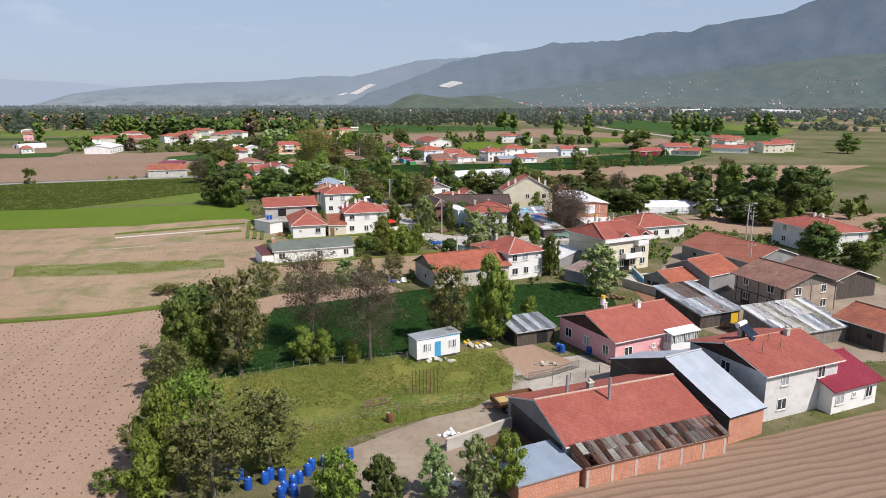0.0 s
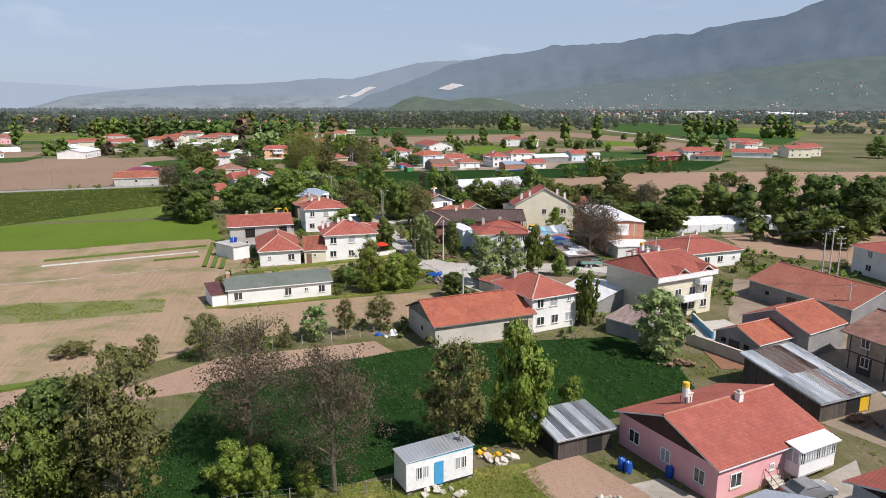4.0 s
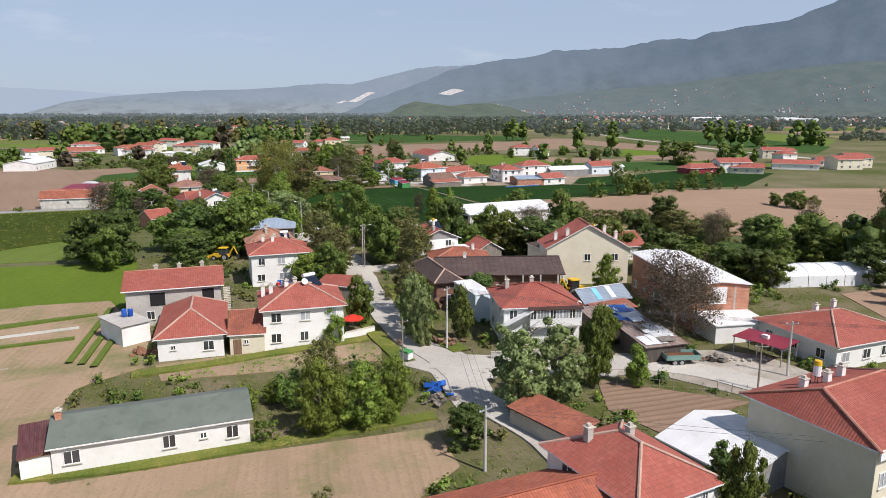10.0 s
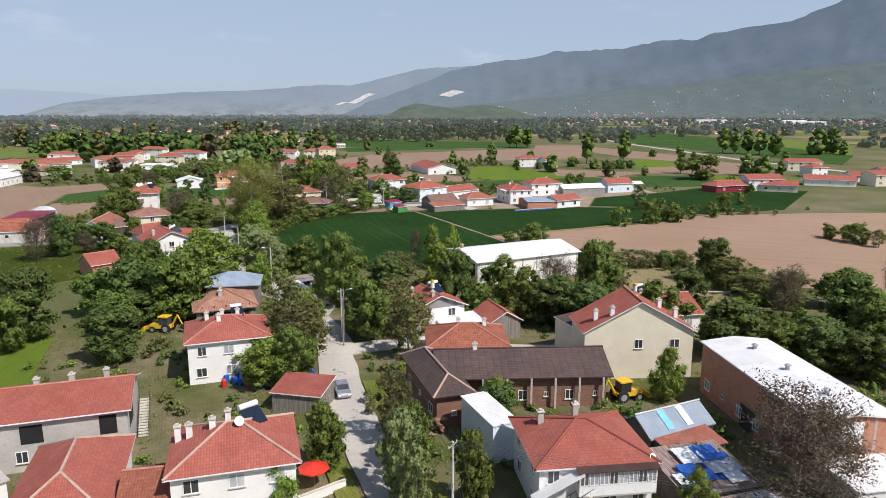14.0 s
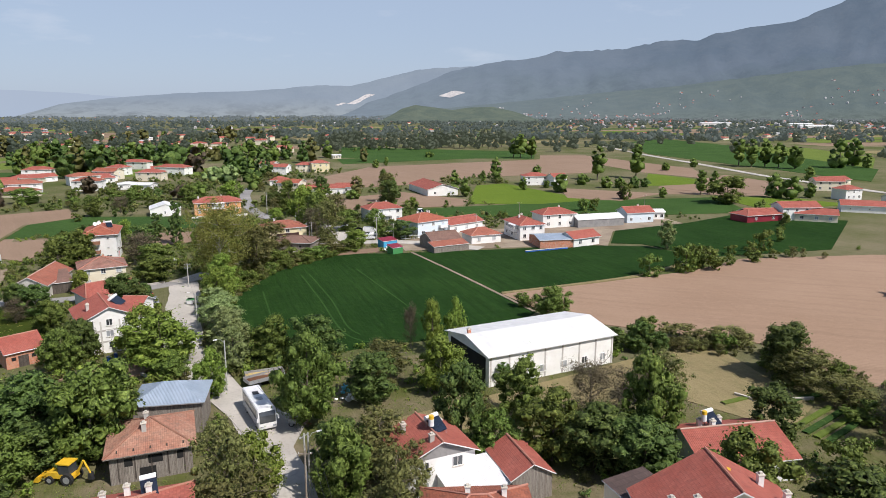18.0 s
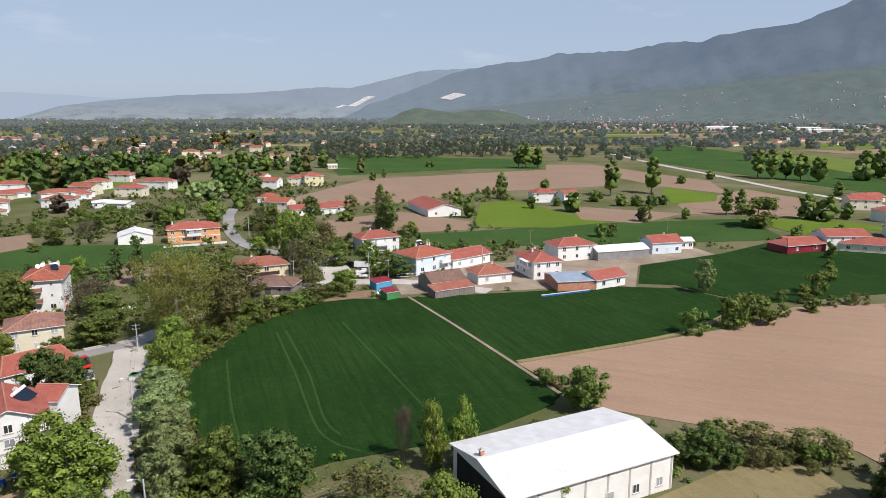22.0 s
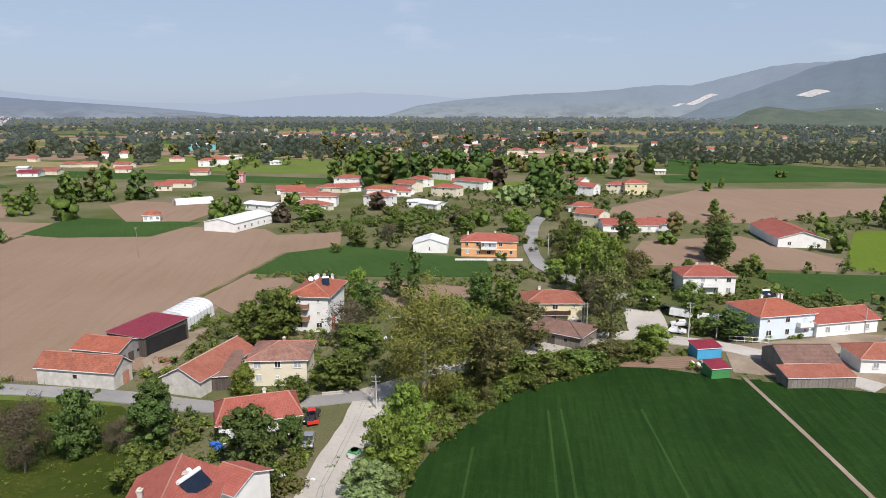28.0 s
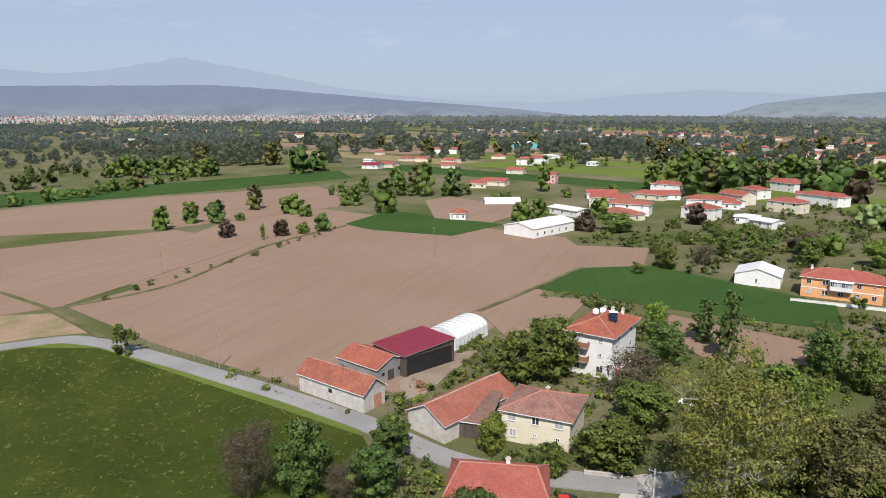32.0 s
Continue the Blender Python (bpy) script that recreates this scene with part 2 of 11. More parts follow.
def leaves(name, a, b, c3, air=0.0):
    """Foliage: each leaf clump has its own shade, each tree its own tone; far foliage can carry distance haze as a flat
    glow.
    """
    s = Nodes(name)
    g = s.add("NewGeometry").outputs["Random Per Island"]
    c = s.mix(s.ramp(g, 0.0, 1.4), a, b)
    c = s.mix(s.math("MULTIPLY", s.math("GREATER_THAN", g, 0.85), 0.6), c, c3)
    co = s.add("TexCoord").outputs["Object"]
    spot = s.noise(co, 3.2, 3, 0.75)
    c = s.mix(s.ramp(spot, 0.42, 0.62), tuple(x * 0.55 for x in a), c)
    h = s.add("HueSaturation", Color=c, Hue=s.math("ADD", 0.482, s.math("MULTIPLY", s.add("ObjectInfo").outputs["Random"], 0.036)),
              Value=s.math("ADD", 0.85, s.math("MULTIPLY", s.add("ObjectInfo").outputs["Random"], 0.4)))
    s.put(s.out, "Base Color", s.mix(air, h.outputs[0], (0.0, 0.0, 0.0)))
    # distance haze painted in: the leaves glow with their own colour
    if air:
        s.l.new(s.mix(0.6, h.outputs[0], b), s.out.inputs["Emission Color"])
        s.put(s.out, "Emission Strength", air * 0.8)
    s.put(s.out, "Roughness", 0.6)
    s.put(s.out, "Specular IOR Level", 0.25)
    t = s.add("BsdfTranslucent", Color=h.outputs[0])
    x = s.add("MixShader", Fac=0.36 * (1 - air))
    s.l.new(s.out.outputs[0], x.inputs[1])
    s.l.new(t.outputs[0], x.inputs[2])
    s.l.new(x.outputs[0], s.n["Material Output"].inputs[0])
    return s.m


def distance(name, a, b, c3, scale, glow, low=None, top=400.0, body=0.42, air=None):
    """Far slopes with the valley's haze painted in as bluish colour and glow: woods, clearings and pale pasture; low:
    the tone of the foot of the slope.
    """
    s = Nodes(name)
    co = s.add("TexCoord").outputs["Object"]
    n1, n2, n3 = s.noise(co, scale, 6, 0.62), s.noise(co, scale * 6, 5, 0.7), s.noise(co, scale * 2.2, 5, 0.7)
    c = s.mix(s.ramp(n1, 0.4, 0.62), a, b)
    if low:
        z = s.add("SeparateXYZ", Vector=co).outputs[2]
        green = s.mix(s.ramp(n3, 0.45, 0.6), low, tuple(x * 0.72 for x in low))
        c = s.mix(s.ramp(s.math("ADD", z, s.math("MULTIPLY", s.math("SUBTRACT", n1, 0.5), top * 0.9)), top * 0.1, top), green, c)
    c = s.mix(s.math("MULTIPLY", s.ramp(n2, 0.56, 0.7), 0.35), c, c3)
    # painted haze: a paler haze colour is mixed in towards -x
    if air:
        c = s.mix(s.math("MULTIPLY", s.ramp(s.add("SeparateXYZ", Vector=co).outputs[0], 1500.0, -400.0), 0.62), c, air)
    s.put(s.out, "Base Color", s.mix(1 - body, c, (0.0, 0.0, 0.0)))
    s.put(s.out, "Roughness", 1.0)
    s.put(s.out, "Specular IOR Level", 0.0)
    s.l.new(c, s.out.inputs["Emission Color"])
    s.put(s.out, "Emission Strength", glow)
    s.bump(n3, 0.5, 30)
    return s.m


plain("plaster_white", (0.74, 0.73, 0.70), (0.82, 0.82, 0.80), 0.85, fine=2.0, bump=0.1, tint=0.08, stain=0.16)
plain("plaster_cream", (0.66, 0.60, 0.46), (0.72, 0.67, 0.53), 0.85, fine=2.0, bump=0.1, stain=0.16)
plain("plaster_yellow", (0.68, 0.59, 0.36), (0.74, 0.66, 0.43), 0.85, fine=2.0, bump=0.1, stain=0.16)
plain("plaster_orange", (0.74, 0.36, 0.16), (0.78, 0.42, 0.20), 0.85, fine=2.0, bump=0.1, stain=0.16)
plain("plaster_pink", (0.72, 0.36, 0.38), (0.76, 0.43, 0.44), 0.85, fine=2.0, bump=0.1, stain=0.16)
plain("plaster_blue", (0.62, 0.70, 0.76), (0.68, 0.75, 0.80), 0.85, fine=2.0, bump=0.1, stain=0.16)
plain("plaster_old", (0.46, 0.44, 0.40), (0.60, 0.58, 0.53), 0.9, fine=1.6, broad=0.7, bump=0.3)
plain("far_wall", (0.36, 0.36, 0.37), (0.48, 0.47, 0.47), 0.9)
plain("concrete", (0.40, 0.38, 0.35), (0.50, 0.48, 0.44), 0.9, fine=3.0, bump=0.3)
plain("block_grey", (0.22, 0.22, 0.22), (0.32, 0.31, 0.30), 0.9, fine=2.5, bump=0.4)
plain("stone_pale", (0.48, 0.44, 0.38), (0.60, 0.56, 0.48), 0.9, fine=1.6, bump=0.5, dist=0.04)
plain("dark_timber", (0.050, 0.025, 0.020), (0.085, 0.045, 0.035), 0.85, fine=4)
plain("white_paint", (0.78, 0.78, 0.77), (0.84, 0.84, 0.83), 0.5, fine=3, bump=0.05)
plain("black_void", (0.012, 0.012, 0.013), (0.02, 0.02, 0.02), 0.9)
plain("grey_metal", (0.34, 0.35, 0.36), (0.42, 0.43, 0.44), 0.5, 0.4, fine=4)
plain("dark_metal", (0.05, 0.05, 0.055), (0.08, 0.08, 0.085), 0.5, 0.5, fine=4)
plain("rusty_iron", (0.14, 0.065, 0.035), (0.22, 0.10, 0.05), 0.85, 0.2, fine=9)
plain("blue_plastic", (0.010, 0.07, 0.36), (0.015, 0.10, 0.45), 0.4, fine=3, tint=0.3)
plain("red_plastic", (0.55, 0.03, 0.02), (0.62, 0.05, 0.03), 0.4, fine=3)
plain("green_plastic", (0.06, 0.24, 0.08), (0.08, 0.30, 0.10), 0.45, fine=3)
plain("yellow_paint", (0.70, 0.42, 0.02), (0.75, 0.48, 0.04), 0.45, fine=3)
plain("turquoise_sheet", (0.10, 0.42, 0.50), (0.14, 0.50, 0.58), 0.45, fine=2)
plain("door_blue", (0.06, 0.32, 0.58), (0.08, 0.38, 0.64), 0.45, fine=3)
plain("car_silver", (0.42, 0.43, 0.45), (0.50, 0.51, 0.53), 0.25, 0.6, fine=1, bump=0)
plain("car_white", (0.76, 0.76, 0.76), (0.80, 0.80, 0.80), 0.25, 0.0, fine=1, bump=0, spec=0.6)
plain("car_dark", (0.03, 0.035, 0.045), (0.05, 0.05, 0.06), 0.25, 0.3, fine=1, bump=0, spec=0.6)
plain("rubber", (0.018, 0.018, 0.018), (0.03, 0.03, 0.03), 0.85, fine=6)
plain("bark", (0.13, 0.10, 0.075), (0.20, 0.17, 0.13), 0.95, fine=5, bump=0.7, dist=0.03, tint=0.4)
plain("bark_pale", (0.33, 0.30, 0.25), (0.42, 0.39, 0.33), 0.95, fine=5, bump=0.5)
plain("wood_pole", (0.23, 0.19, 0.15), (0.32, 0.28, 0.23), 0.9, fine=5)
plain("concrete_pole", (0.46, 0.45, 0.42), (0.55, 0.53, 0.50), 0.9, fine=5)
plain("road_gravel", (0.40, 0.37, 0.33), (0.52, 0.49, 0.44), 0.95, fine=2.2, broad=0.09, bump=0.4, dist=0.03, jitter=False)
plain("road_asphalt", (0.23, 0.225, 0.22), (0.32, 0.31, 0.30), 0.9, fine=3.0, broad=0.08, bump=0.3, jitter=False)
plain("yard_earth", (0.22, 0.165, 0.115), (0.34, 0.28, 0.21), 0.95, fine=1.4, broad=0.12, bump=0.5, dist=0.05, jitter=False)
plain("yard_pale", (0.27, 0.235, 0.19), (0.47, 0.43, 0.375), 0.95, fine=1.8, broad=0.2, bump=0.5, dist=0.04, jitter=False)
plain("red_earth", (0.20, 0.095, 0.055), (0.29, 0.15, 0.09), 0.95, fine=1.4, broad=0.2, bump=0.5, dist=0.05, jitter=False)
plain("straw_gold", (0.46, 0.33, 0.13), (0.56, 0.43, 0.20), 0.95, fine=4, bump=0.6)
plain("tarp_blue", (0.02, 0.10, 0.42), (0.03, 0.14, 0.52), 0.4, fine=2, bump=0.6, dist=0.1)
plain("film_white", (0.70, 0.72, 0.73), (0.80, 0.81, 0.82), 0.35, fine=1.5, bump=0.2, dist=0.05)
plain("film_worn", (0.44, 0.43, 0.36), (0.64, 0.62, 0.56), 0.5, fine=2.5, broad=0.5, bump=0.4, dist=0.05)
plain("plaster_clay", (0.30, 0.235, 0.18), (0.44, 0.36, 0.29), 0.95, fine=1.6, broad=0.6, bump=0.5)
plain("plaster_grey", (0.56, 0.55, 0.53), (0.68, 0.67, 0.65), 0.9, fine=1.2, broad=0.5, bump=0.25)
plain("solar_dark", (0.012, 0.018, 0.035), (0.02, 0.03, 0.05), 0.15, 0.2, fine=1, bump=0, spec=0.8)
plain("tile_far", (0.34, 0.10, 0.07), (0.42, 0.16, 0.12), 0.9, fine=3)
plain("ridge_clay", (0.38, 0.15, 0.105), (0.47, 0.24, 0.18), 0.9, fine=3)
plain("ridge_pale", (0.42, 0.27, 0.21), (0.52, 0.39, 0.32), 0.9, fine=3)
plain("glass_dark", (0.03, 0.035, 0.04), (0.06, 0.065, 0.07), 0.08, fine=0.6, bump=0, spec=0.8, tint=0.6)
plain("curtain_pane", (0.30, 0.32, 0.34), (0.46, 0.48, 0.50), 0.1, fine=0.6, bump=0, spec=0.8, tint=0.5)
tiles("tile_red", (0.350, 0.098, 0.072), (0.415, 0.132, 0.099), (0.215, 0.085, 0.070), 0.45)
tiles("tile_orange", (0.37, 0.112, 0.068), (0.44, 0.145, 0.088), (0.17, 0.066, 0.055), 0.6)
tiles("tile_old", (0.30, 0.10, 0.065), (0.42, 0.15, 0.09), (0.11, 0.06, 0.05), 0.6)
tiles("tile_worn", (0.33, 0.112, 0.075), (0.40, 0.155, 0.105), (0.19, 0.10, 0.075), 0.55)
tiles("tile_ruin", (0.34, 0.15, 0.10), (0.47, 0.27, 0.19), (0.17, 0.12, 0.095), 0.7, tint=0.3)
tiles("tile_mossy", (0.25, 0.125, 0.095), (0.36, 0.20, 0.155), (0.115, 0.085, 0.070), 0.75, tint=0.2)
tiles("tile_brown", (0.20, 0.12, 0.095), (0.28, 0.165, 0.13), (0.10, 0.075, 0.065), 0.5)
tiles("shingle_dark", (0.085, 0.060, 0.055), (0.115, 0.080, 0.072), (0.05, 0.04, 0.04), 0.4, row=0.3, col=0.9)
sheet("sheet_white", (0.72, 0.72, 0.72), (0.80, 0.80, 0.80), (0.50, 0.48, 0.45), 0.08, 0.5, 0.0)
sheet("sheet_grey", (0.42, 0.45, 0.48), (0.52, 0.54, 0.57), (0.30, 0.26, 0.23), 0.15, 0.4, 0.35)
sheet("sheet_blue", (0.36, 0.44, 0.54), (0.44, 0.52, 0.62), (0.30, 0.32, 0.34), 0.1, 0.4, 0.3)
sheet("sheet_light", (0.45, 0.50, 0.57), (0.53, 0.58, 0.65), (0.36, 0.36, 0.36), 0.12, 0.5, 0.15)
sheet("sheet_pale", (0.661, 0.696, 0.743), (0.779, 0.814, 0.850), (0.472, 0.437, 0.401), 0.14, 0.5, 0.15)
sheet("sheet_brown", (0.230, 0.115, 0.081), (0.324, 0.169, 0.115), (0.115, 0.054, 0.041), 0.5, 0.85, 0.05)
sheet("sheet_rust", (0.36, 0.33, 0.31), (0.44, 0.40, 0.37), (0.19, 0.065, 0.038), 0.6, 0.75, 0.15, panel=0.7)
sheet("sheet_maroon", (0.24, 0.018, 0.035), (0.29, 0.03, 0.05), (0.12, 0.02, 0.03), 0.1, 0.45, 0.1)
sheet("sheet_wine", (0.10, 0.03, 0.032), (0.15, 0.05, 0.048), (0.17, 0.10, 0.085), 0.35, 0.6, 0.1)
sheet("sheet_sky", (0.24, 0.30, 0.38), (0.32, 0.38, 0.45), (0.22, 0.18, 0.16), 0.2, 0.5, 0.2)
plain("teal_paint", (0.15, 0.27, 0.24), (0.20, 0.33, 0.29), 0.6, fine=4)
plain("sky_paint", (0.16, 0.46, 0.66), (0.22, 0.54, 0.72), 0.5, fine=3)
plain("dark_clod", (0.10, 0.07, 0.05), (0.14, 0.10, 0.075), 0.95, fine=5)
plain("felt_green", (0.118, 0.140, 0.120), (0.150, 0.168, 0.145), 0.85, fine=0.9, broad=0.35, bump=0.15, stain=0.5)
plain("mud", (0.115, 0.062, 0.030), (0.150, 0.085, 0.045), 0.35, fine=1.2, broad=0.4, bump=0.2, jitter=False)
planks("boards_grey", (0.20, 0.17, 0.145), (0.30, 0.27, 0.235))
planks("boards_dark", (0.075, 0.06, 0.05), (0.12, 0.10, 0.085))
planks("boards_brown", (0.22, 0.13, 0.08), (0.30, 0.19, 0.12))
bricks("brick_dark", (0.20, 0.085, 0.055), (0.26, 0.115, 0.075), (0.20, 0.17, 0.145))
bricks("brick_red", (0.48, 0.17, 0.09), (0.55, 0.23, 0.13), (0.42, 0.38, 0.33))
crop("wheat_dark", (0.015, 0.044, 0.009), (0.024, 0.061, 0.013), (0.040, 0.083, 0.018), 0.35, 0.65, fine=2.2)
crop("wheat_mid", (0.044, 0.092, 0.024), (0.060, 0.116, 0.030), (0.036, 0.076, 0.020), 0.9, 0.35)
crop("grass_bright", (0.115, 0.178, 0.024), (0.142, 0.205, 0.028), (0.095, 0.150, 0.022), 0.1, 0.2)
crop("grass_field", (0.125, 0.178, 0.036), (0.155, 0.205, 0.044), (0.165, 0.180, 0.065), 0.1, 0.3)
crop("meadow", (0.040, 0.062, 0.010), (0.060, 0.082, 0.014), (0.084, 0.086, 0.023), 0.0, 0.1, flowers=(0.129, 0.129, 0.024), broad=0.06)
crop("rough_grass", (0.118, 0.160, 0.032), (0.200, 0.212, 0.050), (0.330, 0.275, 0.100), 0.4, 0.15, fine=3.5, broad=0.12, flowers=(0.48, 0.37, 0.13))
crop("plain_green", (0.092, 0.112, 0.036), (0.205, 0.178, 0.112), (0.115, 0.130, 0.044), 0.4, 0.15, fine=2.5, broad=0.02)
crop("village_mix", (0.105, 0.118, 0.036), (0.225, 0.185, 0.120), (0.075, 0.105, 0.026), 0.4, 0.2, fine=3.0, broad=0.11)
crop("pasture_dry", (0.26, 0.215, 0.11), (0.32, 0.26, 0.14), (0.15, 0.16, 0.06), 0.4, 0.3, broad=0.06)
soil("soil_pale", (0.306, 0.204, 0.139), (0.352, 0.241, 0.168), 1.25, 0.75, 0.22, 0.0, 0.35)
soil("soil_far", (0.257, 0.177, 0.122), (0.283, 0.198, 0.141), 0.6, 1.1, 0.12, 0.0, 0.25)
soil("soil_weedy", (0.320, 0.225, 0.149), (0.380, 0.272, 0.184), 0.2, 0.9, 0.25, 0.45, 0.35)
soil("soil_furrow", (0.253, 0.169, 0.118), (0.304, 0.209, 0.149), 1.85, 1.05, 0.7, 0.0, 0.4, 0.8)
soil("soil_green", (0.235, 0.205, 0.105), (0.285, 0.238, 0.130), 0.2, 0.9, 0.3, 1.0, 0.35)
soil("soil_dots", (0.337, 0.229, 0.165), (0.387, 0.268, 0.196), 0.1, 0.8, 0.1, 0.0, 0.55)
leaves("leaf_deep", (0.112, 0.171, 0.043), (0.209, 0.281, 0.067), (0.294, 0.373, 0.091))
leaves("leaf_mid", (0.163, 0.230, 0.046), (0.283, 0.364, 0.078), (0.368, 0.455, 0.108))
leaves("leaf_fresh", (0.234, 0.325, 0.054), (0.375, 0.477, 0.082), (0.477, 0.559, 0.122))
leaves("leaf_willow", (0.310, 0.400, 0.145), (0.440, 0.530, 0.215), (0.540, 0.620, 0.280))
leaves("leaf_olive", (0.207, 0.212, 0.068), (0.311, 0.311, 0.099), (0.389, 0.357, 0.134))
leaves("leaf_bud", (0.163, 0.133, 0.083), (0.236, 0.190, 0.117), (0.230, 0.213, 0.098))
leaves("leaf_yellow", (0.290, 0.310, 0.070), (0.390, 0.395, 0.100), (0.470, 0.450, 0.150))
leaves("leaf_wheat", (0.058, 0.147, 0.035), (0.080, 0.189, 0.045), (0.099, 0.216, 0.054))
crop("wheat_track", (0.034, 0.080, 0.020), (0.044, 0.096, 0.024), (0.052, 0.104, 0.030), 0.35, 0.3)
# far, plain and hazy leaves: distance haze put into paler colour and glow
leaves("leaf_hazy_far", (0.195, 0.235, 0.245), (0.215, 0.252, 0.258), (0.228, 0.262, 0.265), 0.75)
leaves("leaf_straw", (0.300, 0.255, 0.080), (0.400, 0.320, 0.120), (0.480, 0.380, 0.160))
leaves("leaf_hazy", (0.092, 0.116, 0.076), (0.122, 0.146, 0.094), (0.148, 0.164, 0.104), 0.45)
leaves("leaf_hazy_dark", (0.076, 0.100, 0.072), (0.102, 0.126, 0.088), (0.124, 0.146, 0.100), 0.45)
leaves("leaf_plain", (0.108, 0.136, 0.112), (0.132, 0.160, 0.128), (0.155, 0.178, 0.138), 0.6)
leaves("leaf_hazy_plain_dark", (0.092, 0.120, 0.104), (0.114, 0.142, 0.120), (0.134, 0.160, 0.130), 0.6)
# slope and quarry tones hold painted haze: bluish colour that also glows
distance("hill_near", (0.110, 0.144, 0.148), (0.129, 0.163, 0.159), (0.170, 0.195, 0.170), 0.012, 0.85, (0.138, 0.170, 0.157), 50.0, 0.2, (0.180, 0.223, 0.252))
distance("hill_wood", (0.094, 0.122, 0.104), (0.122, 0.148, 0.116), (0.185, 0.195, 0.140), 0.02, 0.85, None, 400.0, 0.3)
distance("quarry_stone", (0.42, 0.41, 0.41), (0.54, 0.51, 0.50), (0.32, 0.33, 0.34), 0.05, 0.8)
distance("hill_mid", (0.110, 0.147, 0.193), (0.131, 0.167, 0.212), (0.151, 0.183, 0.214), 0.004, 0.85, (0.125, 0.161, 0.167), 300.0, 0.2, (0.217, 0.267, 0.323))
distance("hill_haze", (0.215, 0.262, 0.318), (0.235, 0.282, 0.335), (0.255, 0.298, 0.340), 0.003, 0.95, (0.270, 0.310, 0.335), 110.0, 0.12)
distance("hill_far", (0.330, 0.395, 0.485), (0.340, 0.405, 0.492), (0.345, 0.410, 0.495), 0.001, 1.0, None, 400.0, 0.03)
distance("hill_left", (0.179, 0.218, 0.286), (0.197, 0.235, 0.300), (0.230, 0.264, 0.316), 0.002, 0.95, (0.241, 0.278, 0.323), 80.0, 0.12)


# ---- mesh helpers ----
def link(name, bm, material, parent=None, label="", smooth=False):
    me = bpy.data.meshes.new(name)
    bm.to_mesh(me)
    bm.free()
    for m in material if isinstance(material, (list, tuple)) else [material]:
        me.materials.append(MATS[m])
    if smooth:
        me.shade_smooth()
    ob = new(name, me)
    if parent:
        ob.parent = parent
    if label:
        ob["label"] = label
    return ob


def part(name, bm, material, parent, label="", smooth=False):
    return link(name, bm, material, parent, label, smooth)


def shared(name, me, parent, m=None, label=""):
    ob = new(name, me)
    ob.parent = parent
    if m is not None:
        ob.matrix_basis = m
    if label:
        ob["label"] = label
    return ob


def mesh(name, bm, material):
    me = bpy.data.meshes.new(name)
    bm.to_mesh(me)
    bm.free()
    for m in material if isinstance(material, (list, tuple)) else [material]:
        me.materials.append(MATS[m])
    return me


def box(bm, x0, x1, y0, y1, z0, z1, m=None, slot=0):
    v = [bm.verts.new((x, y, z)) for z in (z0, z1) for x, y in ((x0, y0), (x1, y0), (x1, y1), (x0, y1))]
    if m is not None:
        for p in v:
            p.co = m @ p.co
    for f in ((3, 2, 1, 0), (4, 5, 6, 7), (0, 1, 5, 4), (1, 2, 6, 5), (2, 3, 7, 6), (3, 0, 4, 7)):
        bm.faces.new([v[i] for i in f]).material_index = slot
    return v


def tube(bm, a, b, ra, rb, sides=7, cap=True):
    a, b = Vector(a), Vector(b)
    z = (b - a).normalized()
    x = z.orthogonal().normalized()
    y = z.cross(x)
    rings = [[bm.verts.new(p + (x * math.cos(k * 2 * math.pi / sides) + y * math.sin(k * 2 * math.pi / sides)) * r) for k in range(sides)] for p, r in ((a, ra), (b, rb))]
    for k in range(sides):
        bm.faces.new((rings[0][k], rings[0][(k + 1) % sides], rings[1][(k + 1) % sides], rings[1][k]))
    if cap:
        bm.faces.new(rings[0][::-1])
        bm.faces.new(rings[1])


def prism(bm, outline, z0, z1, slot=0):
    low, high = ([bm.verts.new((x, y, z)) for x, y in outline] for z in (z0, z1))
    n = len(outline)
    bm.faces.new(high).material_index = slot
    bm.faces.new(low[::-1]).material_index = slot
    for k in range(n):
        bm.faces.new((low[k], low[(k + 1) % n], high[(k + 1) % n], high[k])).material_index = slot
    bmesh.ops.recalc_face_normals(bm, faces=bm.faces)


def thing(name, x, y, z=0.0, rot=0.0, label="", category="", group="", kind=""):
    ob = new(name)
    ob.matrix_basis = pose(x, y, z, 0, 0, rot)
    return tagged(ob, label, category, group, kind)


